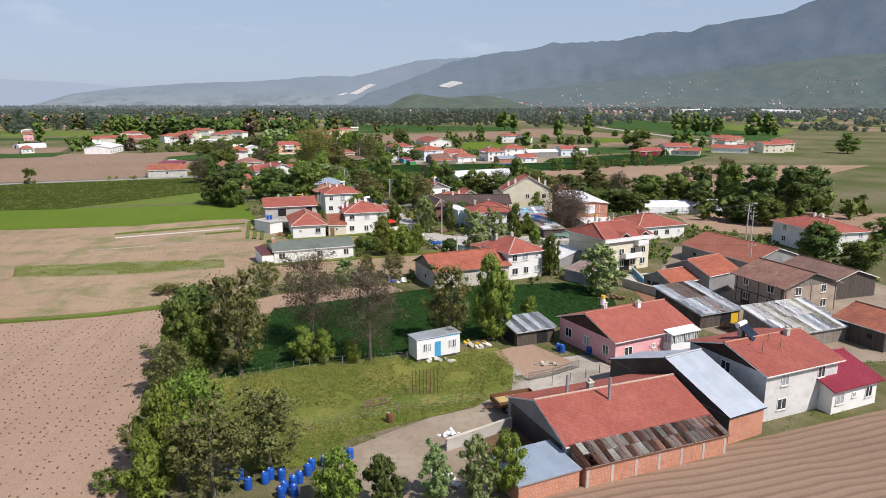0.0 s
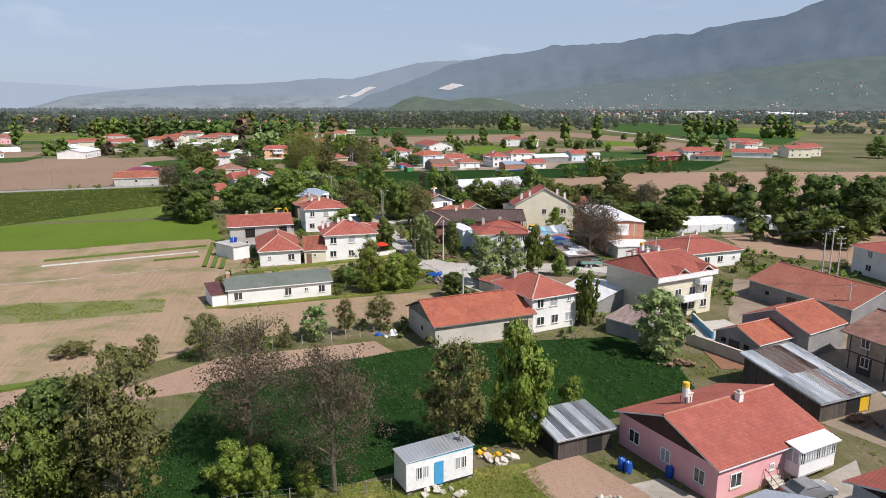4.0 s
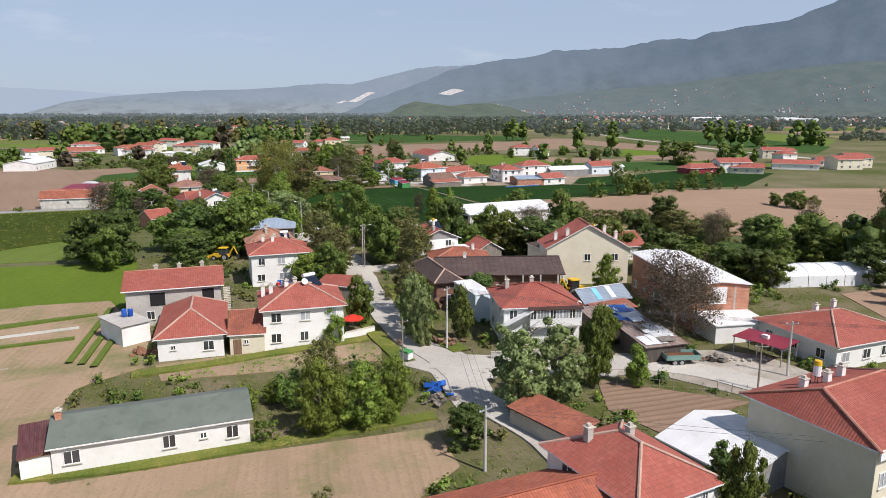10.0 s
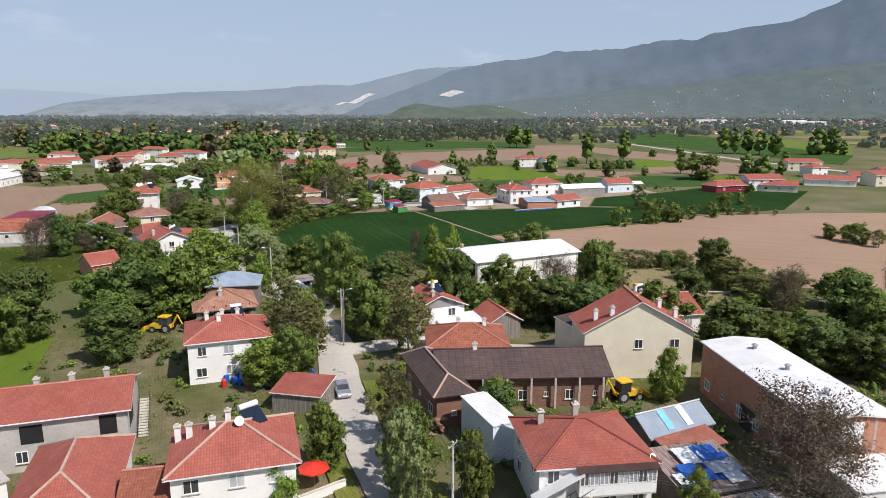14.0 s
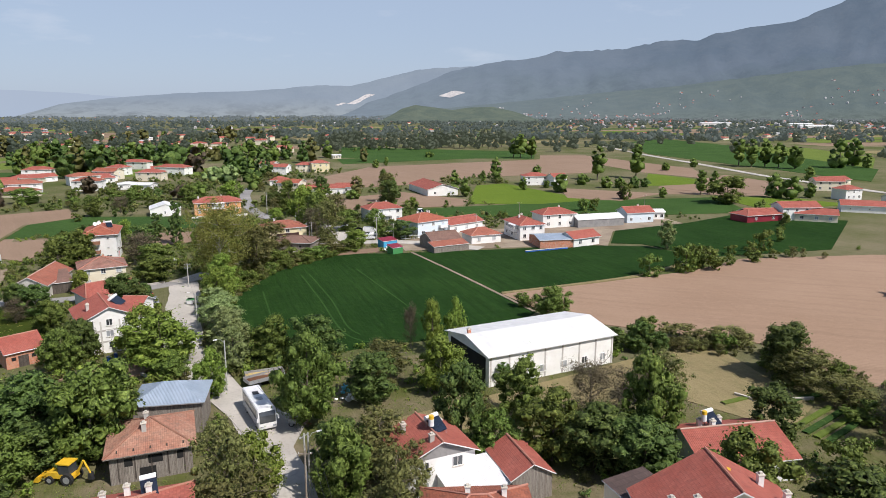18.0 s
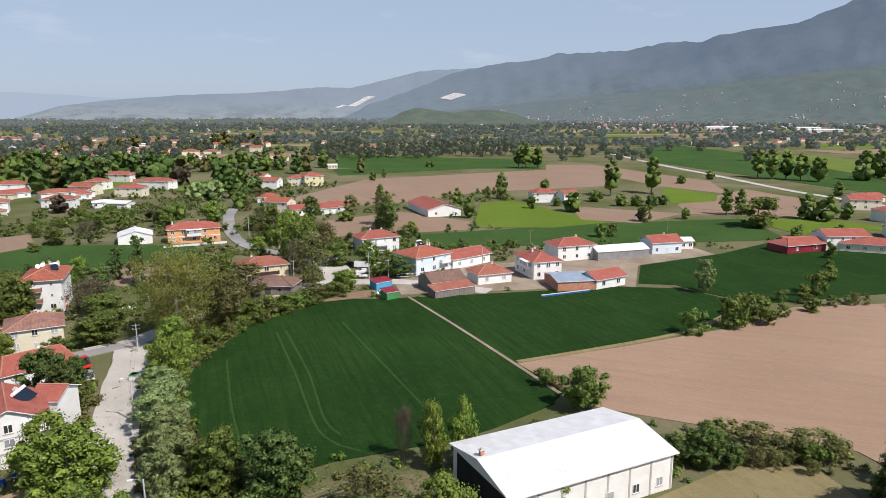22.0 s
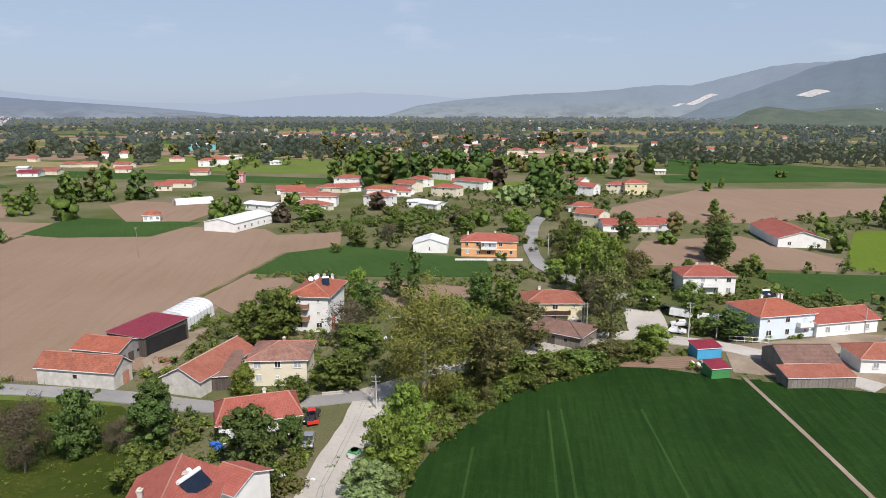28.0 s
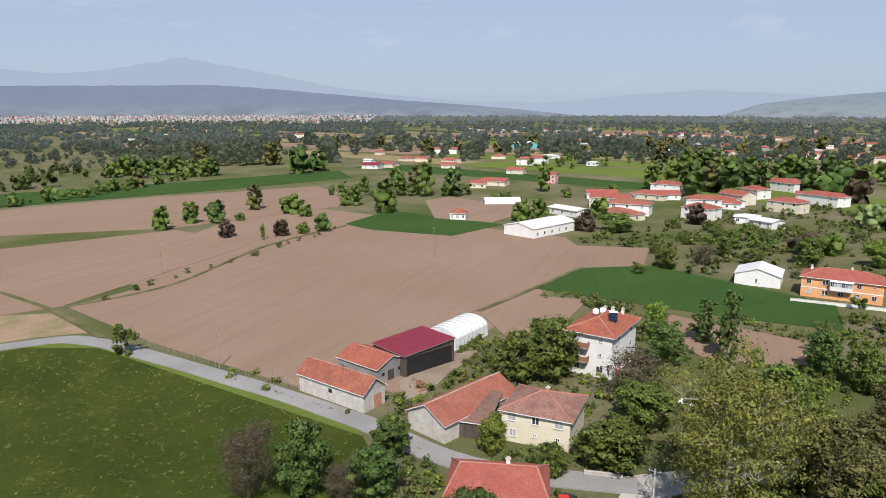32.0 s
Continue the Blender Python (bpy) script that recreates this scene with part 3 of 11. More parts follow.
# ---- houses ----
def roof_planes(kind, w, d, h, rh, lift=0.0):
    """The corners of each slope, eave first, from above counter-clockwise; and its ridge lines."""
    a, b, c, e = (-w, -d, h), (w, -d, h), (w, d, h), (-w, d, h)
    if kind == "gable":
        r, s = (-w, 0, h + rh), (w, 0, h + rh)
        return [[a, b, s, r], [c, e, r, s]], [(r, s)]
    if kind == "gable_y":
        r, s = (0, -d, h + rh), (0, d, h + rh)
        return [[b, c, s, r], [e, a, r, s]], [(r, s)]
    if kind == "shed":
        return [[a, b, (w, d, h + rh), (-w, d, h + rh)]], []
    if kind == "shed_x":
        return [[e, a, (w, -d, h + rh), (w, d, h + rh)]], []
    if kind == "flat":
        return [[a, b, c, e]], []
    k = max(0.0, w - d) if kind == "hip" else 0.0
    j = max(0.0, d - w) if kind == "hip" else 0.0
    if kind == "half_hip":
        k, j = w - d * 0.35, 0.0
    r, s = (-k, -j, h + rh), (k, j, h + rh)
    if j > 0:
        return [[a, b, r], [b, c, s, r], [c, e, s], [e, a, r, s]], [(r, s), (a, r), (b, r), (c, s), (e, s)]
    if k == 0:
        return [[a, b, r], [b, c, r], [c, e, r], [e, a, r]], [(a, r), (b, r), (c, r), (e, r)]
    return [[a, b, s, r], [b, c, s], [c, e, r, s], [e, a, r]], [(r, s), (a, r), (b, s), (c, s), (e, r)]


def roof_mesh(planes, thick, mats):
    bm = bmesh.new()
    uv = bm.loops.layers.uv.new("UVMap")
    for corners in planes:
        p = [Vector(c) for c in corners]
        along = (p[1] - p[0]).normalized()
        n = along.cross(p[-1] - p[0]).normalized()
        up = n.cross(along)
        top = [bm.verts.new(q) for q in p]
        low = [bm.verts.new(q - Vector((0, 0, thick))) for q in p]
        f = bm.faces.new(top)
        for lp, q in zip(f.loops, p):
            lp[uv].uv = ((q - p[0]).dot(along), (q - p[0]).dot(up))
        f = bm.faces.new(low[::-1])
        f.material_index = 1
        for k in range(len(p)):
            f = bm.faces.new((low[k], low[(k + 1) % len(p)], top[(k + 1) % len(p)], top[k]))
            f.material_index = 1
    return mesh("roof", bm, mats)


def roof_height(kind, w, d, h, rh, x, y):
    if kind == "gable":
        return h + rh * (1 - abs(y) / d)
    if kind == "gable_y":
        return h + rh * (1 - abs(x) / w)
    if kind == "shed":
        return h + rh * (y + d) / (2 * d)
    if kind == "shed_x":
        return h + rh * (x + w) / (2 * w)
    if kind == "flat":
        return h
    m = min(w, d)
    return h + rh * max(0.0, min(1.0, min((w - abs(x)) / m, (d - abs(y)) / m)))


WINDOWS = {}


def window_meshes(w, h, pane, frame_mat):
    key = (w, h, pane, frame_mat)
    if key not in WINDOWS:
        bm = bmesh.new()
        t = 0.07
        for x0, x1, z0, z1 in ((-w / 2, w / 2, 0, t), (-w / 2, w / 2, h - t, h), (-w / 2, -w / 2 + t, t, h - t), (w / 2 - t, w / 2, t, h - t), (-t / 2, t / 2, t, h - t)):
            box(bm, x0, x1, -0.06, 0.02, z0, z1)
        frame_me = mesh("frame", bm, frame_mat)
        bm = bmesh.new()
        box(bm, -w / 2 + t, w / 2 - t, -0.025, 0.02, t, h - t)
        pane_me = mesh("pane", bm, pane)
        bm = bmesh.new()
        box(bm, -w / 2 - 0.08, w / 2 + 0.08, -0.14, 0.02, -0.06, 0)
        WINDOWS[key] = frame_me, pane_me, mesh("sill", bm, "stone_pale")
    return WINDOWS[key]


def window(parent, m, w=1.1, h=1.3, pane="glass_dark", frame_mat="white_paint", sill=True):
    f, p, s = window_meshes(w, h, pane, frame_mat)
    ob = shared("window", f, parent, m)
    shared("pane", p, ob)
    if sill:
        shared("sill", s, ob)
    return ob


FACES = {"f": (0, -1, 0), "r": (1, 0, 90), "b": (0, 1, 180), "l": (-1, 0, -90)}


def on_face(side, w, d, u, z, off=0.0):
    """A pose on a wall: u runs along it from its middle, z is the height."""
    nx, ny, turn = FACES[side]
    c, s = math.cos(radians(turn)), math.sin(radians(turn))
    return pose(nx * (w + off) + c * u, ny * (d + off) + s * u, z, 0, 0, turn)


HOUSES = []


def house(label, x, y, rot, w, d, h, rh, roof="gable", wall="plaster_white", tile="tile_red", storeys=2, over=0.5, wins="f3r2l2",
          chim=(), fascia="white_paint", ridge="ridge_clay", pane="glass_dark", category="house", door="", gable="", name="house", group="", chim_mat="plaster_white", rough=0.0, skip=()):
    """A building on the ground. w, d: full wall width and depth; h: eave height; rh: ridge over eave. The front faces -y before the turn."""
    top = thing(name, x, y, 0.0, rot, label, category, group)
    hw, hd = w / 2, d / 2
    HOUSES.append((x, y, math.cos(radians(rot)), math.sin(radians(rot)), hw, hd))
    bm = bmesh.new()
    top_z = h - 0.06
    base = [bm.verts.new((px, py, -0.4)) for px, py in ((-hw, -hd), (hw, -hd), (hw, hd), (-hw, hd))]
    kz = {"shed": (0, 0, rh * d / (d + 2 * over), rh * d / (d + 2 * over)), "shed_x": (0, rh * w / (w + 2 * over), rh * w / (w + 2 * over), 0)}.get(roof, (0, 0, 0, 0))
    high = [bm.verts.new((px, py, top_z + e)) for (px, py), e in zip(((-hw, -hd), (hw, -hd), (hw, hd), (-hw, hd)), kz)]
    bm.faces.new(base[::-1])
    for k in range(4):
        bm.faces.new((base[k], base[(k + 1) % 4], high[(k + 1) % 4], high[k]))
    if roof in ("gable", "gable_y"):
        lift = rh * (hd / (hd + over) if roof == "gable" else hw / (hw + over)) - 0.05
        if roof == "gable":
            apex = [bm.verts.new((sx, 0, h + lift)) for sx in (-hw, hw)]
            bm.faces.new((high[3], high[0], apex[0])).material_index = 1
            bm.faces.new((high[1], high[2], apex[1])).material_index = 1
            bm.faces.new((high[0], high[1], apex[1], apex[0]))
            bm.faces.new((high[2], high[3], apex[0], apex[1]))
        else:
            apex = [bm.verts.new((0, sy, h + lift)) for sy in (-hd, hd)]
            bm.faces.new((high[0], high[1], apex[0])).material_index = 1
            bm.faces.new((high[2], high[3], apex[1])).material_index = 1
            bm.faces.new((high[1], high[2], apex[1], apex[0]))
            bm.faces.new((high[3], high[0], apex[0], apex[1]))
    else:
        bm.faces.new(high)
    bmesh.ops.recalc_face_normals(bm, faces=bm.faces)
    part("wall", bm, [wall, gable or wall], top)
    rw, rd = hw + over, hd + over
    planes, lines = roof_planes(roof, rw, rd, h, rh)
    part_roof = shared("roof", roof_mesh(planes, 0.14, [tile, fascia]), top)
    if lines and ridge:
        bm = bmesh.new()
        for a, b in lines:
            tube(bm, Vector(a) + Vector((0, 0, 0.02)), Vector(b) + Vector((0, 0, 0.02)), 0.13, 0.13, 6)
        part("ridge_tiles", bm, ridge, top)
    # windows: a letter for the side, a digit for the columns
    rnd = random.Random(hash_of(label, x, y))
    for side, n in zip(wins[::2], wins[1::2]):
        n = int(n)
        span = (w if side in "fb" else d)
        for st in range(storeys):
            for k in range(n):
                u = (k + 0.5) / n * span - span / 2 + rnd.uniform(-0.2, 0.2)
                if (side, st, k) in skip:
                    continue
                small = rnd.random() < 0.2
                z = st * (h / storeys) + (1.35 if small else 0.95)
                window(top, on_face(side, hw, hd, u, z), 0.6 if small else rnd.choice((1.1, 1.3)), 0.6 if small else 1.25, pane if rnd.random() < 0.7 else "curtain_pane")
    if door:
        side, u = door[0], float(door[1:])
        bm = bmesh.new()
        box(bm, -0.5, 0.5, -0.05, 0.02, 0, 2.05)
        ob = part("door", bm, "boards_brown", top)
        ob.matrix_basis = on_face(side, hw, hd, u, 0.0)
        bm = bmesh.new()
        box(bm, 0.33, 0.42, -0.09, -0.05, 1.0, 1.05)
        part("handle", bm, "grey_metal", ob)
    for cx, cy in chim:
        px, py = cx * hw, cy * hd
        z = roof_height(roof, rw, rd, h, rh, px, py)
        tall = 1.5 - 0.9 * (z - h) / max(rh, 0.1) if roof != "flat" else 1.2
        bm = bmesh.new()
        box(bm, -0.26, 0.26, -0.26, 0.26, -0.5, tall)
        c = part("chimney", bm, chim_mat, top)
        c.matrix_basis = pose(px, py, z)
        bm = bmesh.new()
        box(bm, -0.34, 0.34, -0.34, 0.34, tall, tall + 0.09)
        box(bm, -0.15, 0.15, -0.15, 0.15, tall + 0.09, tall + 0.3)
        part("chimney_cap", bm, "stone_pale", c)
    return top


def hash_of(label, x, y):
    return sum(ord(c) for c in label) * 7919 + int(x * 13) * 31 + int(y * 17)


# ---- trees ----
def ico(sub):
    """A unit icosphere as vertex and face arrays."""
    bm = bmesh.new()
    bmesh.ops.create_icosphere(bm, subdivisions=sub, radius=1.0)
    v = np.array([q.co[:] for q in bm.verts])
    bm.verts.index_update()
    t = np.array([[q.index for q in p.verts] for p in bm.faces])
    bm.free()
    return v, t


ICO = {1: ico(1), 2: ico(2)}


def leaf_cloud(name, centres, radii, count, size, material, seed, flat=0.75, heart=None, core=0, hull=0.0, sub=2):
    """Many small leaf clumps round the given centres, as one mesh; hull: uneven boughs of dense foliage inside each clump."""
    g = np.random.default_rng(seed)
    c, r = np.asarray(centres, float), np.asarray(radii, float)
    n = len(c) * count
    d = g.normal(size=(n, 3))
    d /= np.maximum(np.linalg.norm(d, axis=1, keepdims=True), 1e-6)
    dist = 0.5 + 0.58 * g.random(n) ** 0.8 if hull else g.random(n) ** 0.5
    big = np.ones(n)
    if core and not hull:
        inner = np.arange(n) % count < core
        dist[inner] *= 0.45
        big[inner] = 2.3
    p = np.repeat(c, count, 0) + d * (dist * np.repeat(r, count))[:, None] * (1, 1, flat)
    # each leaf clump is a bent quad facing outward with a random tilt
    nrm = d + g.normal(scale=0.38, size=(n, 3)) + (0, 0, 0.4)
    nrm /= np.maximum(np.linalg.norm(nrm, axis=1, keepdims=True), 1e-6)
    t = np.cross(nrm, g.normal(size=(n, 3)))
    t /= np.maximum(np.linalg.norm(t, axis=1, keepdims=True), 1e-6)
    b = np.cross(nrm, t)
    s = (size * big * (0.6 + 0.8 * g.random(n)))[:, None]
    v = np.stack([p - t * s, p - b * s * 0.6, p + t * s + nrm * s * 0.25, p + b * s * 0.6], 1).reshape(-1, 3)
    loops = np.arange(4 * n, dtype=np.int32)
    total = np.full(n, 4, dtype=np.int32)
    # soft shading: the normals follow the clump and the whole crown
    soft = d * 0.6 + nrm * 0.45
    if heart is not None:
        out = p - np.asarray(heart, float)
        soft = soft + 0.4 * out / np.maximum(np.linalg.norm(out, axis=1, keepdims=True), 0.01)
    else:
        soft = soft + (0, 0, 0.3)
    soft = np.repeat(soft, 4, 0)
    if hull:
        bv, bt = ICO[sub]
        m = len(bv)
        k = g.uniform(0.6, 1.2, size=(len(c), m, 1)) * (r * hull * 0.9)[:, None, None]
        w = c[:, None, :] + bv[None] * k * (1, 1, flat)
        loops = np.concatenate([loops, ((bt[None] + (np.arange(len(c)) * m)[:, None, None]).reshape(-1) + 4 * n).astype(np.int32)])
        total = np.concatenate([total, np.full(len(c) * len(bt), 3, dtype=np.int32)])
        v = np.concatenate([v, w.reshape(-1, 3)])
        ball = np.tile(bv, (len(c), 1)) + g.normal(scale=0.75, size=(len(c) * m, 3))
        soft = np.concatenate([soft, ball])
    me = bpy.data.meshes.new(name)
    me.vertices.add(len(v))
    me.vertices.foreach_set("co", v.astype(np.float32).ravel())
    me.loops.add(len(loops))
    me.loops.foreach_set("vertex_index", loops)
    me.polygons.add(len(total))
    me.polygons.foreach_set("loop_start", np.concatenate([[0], np.cumsum(total)[:-1]]).astype(np.int32))
    me.polygons.foreach_set("loop_total", total)
    me.update(calc_edges=True)
    me.materials.append(MATS[material])
    soft /= np.maximum(np.linalg.norm(soft, axis=1, keepdims=True), 0.01)
    me.polygons.foreach_set("use_smooth", np.ones(len(total), dtype=bool))
    me.normals_split_custom_set_from_vertices(soft.tolist())
    return me


def tree_meshes(kind, height, width, leaf, seed, clumps=60, count=14, size=0.26, trunk_r=0.16, low=0.25, bark="bark", limbs=11, twigs=0, shape=1.0, flat=0.75, core=2, hull=0.0):
    """Trunk with limbs, and a crown of leaf clumps gathered round the ends of the limbs. Height 1 crown space scaled to metres."""
    rnd = random.Random(seed)
    bm = bmesh.new()
    lean = Vector((rnd.uniform(-0.06, 0.06), rnd.uniform(-0.06, 0.06), 0)) * height
    fork = height * (low + 0.28)
    tube(bm, (0, 0, -0.3), lean * 0.4 + Vector((0, 0, fork)), trunk_r * 1.15, trunk_r * 0.7, 8, False)
    tube(bm, lean * 0.4 + Vector((0, 0, fork)), lean + Vector((0, 0, height * 0.9)), trunk_r * 0.7, trunk_r * 0.12, 6, False)
    ends = []
    for k in range(limbs):
        t = rnd.uniform(low + 0.05, 0.8)
        a = k * 2.4 + rnd.uniform(-0.4, 0.4)
        base = lean * 0.6 * t + Vector((0, 0, height * t))
        reach = width / 2 * (0.55 + 0.45 * math.sin(math.pi * min(1, (t - low) / (1 - low) * 0.9 + 0.15))) * rnd.uniform(0.7, 1.0)
        end = base + Vector((math.cos(a) * reach, math.sin(a) * reach, height * rnd.uniform(0.05, 0.2) * shape))
        mid = base.lerp(end, 0.5) + Vector((0, 0, height * 0.03))
        tube(bm, base, mid, trunk_r * 0.4, trunk_r * 0.25, 5, False)
        tube(bm, mid, end, trunk_r * 0.25, trunk_r * 0.08, 4, False)
        ends += [mid, end]
        for j in range(twigs):
            s = mid.lerp(end, rnd.random())
            e = s + Vector((rnd.uniform(-1, 1), rnd.uniform(-1, 1), rnd.uniform(0.1, 1.1))) * width * 0.17
            tube(bm, s, e, trunk_r * 0.09, trunk_r * 0.03, 3, False)
            ends.append(e)
    trunk = mesh("trunk", bm, bark)
    centres, radii = [], []
    top = height
    for k in range(clumps):
        if rnd.random() < 0.45:
            c = rnd.choice(ends) + Vector((rnd.gauss(0, 0.05), rnd.gauss(0, 0.05), rnd.gauss(0, 0.03))) * width
        else:
            t = low + (1 - low) * rnd.random()
            prof = math.sin(math.pi * (0.12 + 0.84 * ((t - low) / (1 - low)) ** shape)) ** 0.7
            a, q = rnd.uniform(0, 2 * math.pi), rnd.random() ** 0.3
            wob = 1 + 0.22 * math.sin(a * 3 + seed) + 0.12 * math.sin(a * 5 + t * 9 + seed)
            c = Vector((math.cos(a), math.sin(a), 0)) * (width / 2 * prof * q * wob * 0.88) + Vector((0, 0, top * t * 0.95)) + lean * t
        centres.append(c)
        radii.append(width * rnd.uniform(0.10, 0.19))
    crown = leaf_cloud("crown", centres, radii, count, size, leaf, seed, flat, (lean.x * 0.5, lean.y * 0.5, height * (low + 0.35 * (1 - low))), core, hull, 1 if clumps < 100 else 2)
    return trunk, crown


TREES = {}
LABELS = {}


def tree_kind(key, label, height, width, leaf, n=3, clumps=125, count=28, size=0.2, **kw):
    TREES[key] = [tree_meshes(key, height, width, leaf, 11 * k + len(key) * 5 + 1, clumps=clumps, count=count, size=size, **kw) for k in range(n)]
    TREES[key + "_lite"] = [tree_meshes(key, height, width, leaf, 11 * k + len(key) * 5 + 2, clumps=int(clumps * 0.75), count=int(count * 0.7), size=size * 1.35, **kw) for k in range(n)]
    TREES[key + "_fine"] = [tree_meshes(key, height, width, leaf, 11 * k + len(key) * 5 + 3, clumps=clumps, count=int(count * 1.3), size=size * 0.74, **kw) for k in range(2)]
    LABELS[key] = label
    # the true size of the crown, loose outer leaves left aside
    co = np.empty(len(TREES[key][0][1].vertices) * 3, np.float32)
    TREES[key][0][1].vertices.foreach_get("co", co)
    co = co.reshape(-1, 3)
    SIZES[key] = (float(np.percentile(co[:, 2], 99)), 2 * float(np.percentile(np.hypot(co[:, 0], co[:, 1]), 93)))


SIZES = {}
tree_kind("broad", "leafy broad green tree in full spring leaf", 8.0, 7.0, "leaf_mid", count=40, size=0.17, low=0.1, hull=0.62)
tree_kind("deep", "dense dark green tree with a rounded crown", 8.0, 6.6, "leaf_deep", count=40, size=0.17, low=0.08, hull=0.66)
tree_kind("fresh", "bright green young tree in fresh leaf", 6.0, 5.0, "leaf_fresh", count=40, size=0.135, low=0.06, hull=0.56)
tree_kind("willow", "grey-green willow tree with soft foliage", 9.0, 7.5, "leaf_willow", count=46, size=0.14, low=0.05, hull=0.6)
tree_kind("olive", "brownish olive tree with thin new leaves", 8.0, 6.0, "leaf_olive", count=40, size=0.115, low=0.15, twigs=4, limbs=14, hull=0.42)
tree_kind("bud", "brown budding tree with bare twigs", 8.0, 6.2, "leaf_bud", clumps=170, count=46, size=0.095, low=0.18, twigs=14, limbs=26, core=0)
tree_kind("pale", "tall pale yellow-green poplar with bare lower limbs", 12.0, 10.0, "leaf_yellow", clumps=230, count=80, size=0.15, low=0.2, core=1, twigs=5, limbs=18, bark="bark_pale", trunk_r=0.25)
tree_kind("slim", "slim upright green tree", 9.0, 3.4, "leaf_mid", clumps=80, count=24, size=0.16, low=0.06, shape=0.8, hull=0.55)
tree_kind("pine", "dark conifer with a pointed crown", 8.0, 4.2, "leaf_deep", clumps=100, count=20, size=0.16, low=0.06, shape=0.5, hull=0.74)
tree_kind("bush", "low green leafy hedge bush", 2.6, 3.2, "leaf_mid", clumps=45, count=26, size=0.13, low=0.0, limbs=6, trunk_r=0.05, hull=0.6)
tree_kind("scrub", "brownish scrub bush with thin leaves", 2.6, 3.0, "leaf_olive", clumps=45, count=24, size=0.11, low=0.0, limbs=8, twigs=3, trunk_r=0.04, hull=0.45)
COUNT = [0]


def tree(kind, x, y, h, w=None, z=0.0):
    """A tree of that kind, h metres high and w wide, on the ground."""
    COUNT[0] += 1
    k = COUNT[0]
    off = math.hypot(max(0.0, x - 5, -5 - x), max(0.0, y - 270, -y))
    pool = TREES[kind + ("_lite" if off > 95 else "_fine" if off < 30 or math.hypot(x + 45, y - 280) < 42 else "")]
    trunk, crown = pool[k % len(pool)]
    h0, w0 = SIZES[kind]
    sz = h / h0
    sx = (0.92 * w / w0) if w else sz
    name = "bush" if kind in ("bush", "scrub") else "tree"
    ob = thing(name, x, y, z, (k * 77) % 360, LABELS[kind], name)
    ob.scale = (sx, sx, sz)
    shared("trunk", trunk, ob)
    shared("crown", crown, ob)
    return ob


GROVES = {}


def far_tree(kind, x, y, h, w):
    """A tree across the plain: it joins the grove of its tone; its crown is a heap of uneven boughs."""
    rnd = random.Random(int(x * 31 + y * 17))
    leaf = {"broad": "leaf_mid", "slim": "leaf_mid", "deep": "leaf_deep", "pine": "leaf_deep", "willow": "leaf_willow", "olive": "leaf_olive", "bud": "leaf_bud", "bush": "leaf_mid"}[kind]
    # far off, the leaf tones with painted haze take over
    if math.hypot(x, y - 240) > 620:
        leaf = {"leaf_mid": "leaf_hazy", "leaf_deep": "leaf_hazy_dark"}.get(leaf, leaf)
    centres, radii = GROVES.setdefault(leaf, ([], []))
    low = 0.22 if kind == "slim" else 0.1
    n = 12
    for k in range(n):
        t = (k + rnd.random()) / n
        r = w * (0.24 if kind != "slim" else 0.27) * rnd.uniform(0.75, 1.2) * (1.0 - 0.45 * t)
        r = min(r, h * 0.28)
        out = max(0.0, w / 2 * math.sin(math.pi * (0.15 + 0.75 * t)) ** 0.6 - r * 0.8)
        a = k * 2.4 + rnd.uniform(-0.5, 0.5)
        q = out * rnd.uniform(0.4, 1.0)
        centres.append((x + math.cos(a) * q, y + math.sin(a) * q, h * (low + (0.92 - low) * t)))
        radii.append(r * 1.5)
    # the stem shows below the crown
    STEMS.append((x, y, h))


STEMS = []


def plant_groves():
    for k, (leaf, (centres, radii)) in enumerate(sorted(GROVES.items())):
        label = {"leaf_hazy": "far green trees between fields", "leaf_hazy_dark": "far dark green trees of the plain", "leaf_deep": "dark green trees across the plain", "leaf_mid": "green trees across the plain", "leaf_bud": "brown budding trees across the plain", "leaf_olive": "olive-brown trees across the plain"}.get(leaf, "pale green trees across the plain")
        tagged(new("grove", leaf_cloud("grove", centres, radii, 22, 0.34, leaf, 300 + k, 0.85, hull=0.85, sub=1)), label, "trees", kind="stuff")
    bm = bmesh.new()
    for x, y, h in STEMS:
        tube(bm, (x, y, -0.3), (x, y, h * 0.55), h * 0.022, h * 0.012, 5, False)
    tagged(link("tree_stems", bm, "bark"), "stems of the trees across the plain", "trees", kind="stuff")


def belt_of(leaf, x0, y0, x1, y1, n, h, seed, spread=1.0):
    """A belt of trees too far off to tell apart, as one mesh."""
    rnd = random.Random(seed)
    centres, radii = [], []
    for k in range(n):
        t = (k + rnd.uniform(0.1, 0.9)) / n
        x, y, q = x0 + (x1 - x0) * t + rnd.gauss(0, spread), y0 + (y1 - y0) * t + rnd.gauss(0, spread), h * rnd.uniform(0.6, 1.25)
        for j in range(4):
            centres.append((x + rnd.gauss(0, q * 0.18), y + rnd.gauss(0, q * 0.18), q * (0.25 + 0.2 * j)))
            radii.append(q * (0.34, 0.4, 0.34, 0.22)[j])
    tagged(new("tree_belt", leaf_cloud("tree_belt", centres, radii, 26, 0.34, leaf, seed, 0.9, hull=0.8, sub=1)), "belt of green trees and hedges between fields", "trees", kind="stuff")


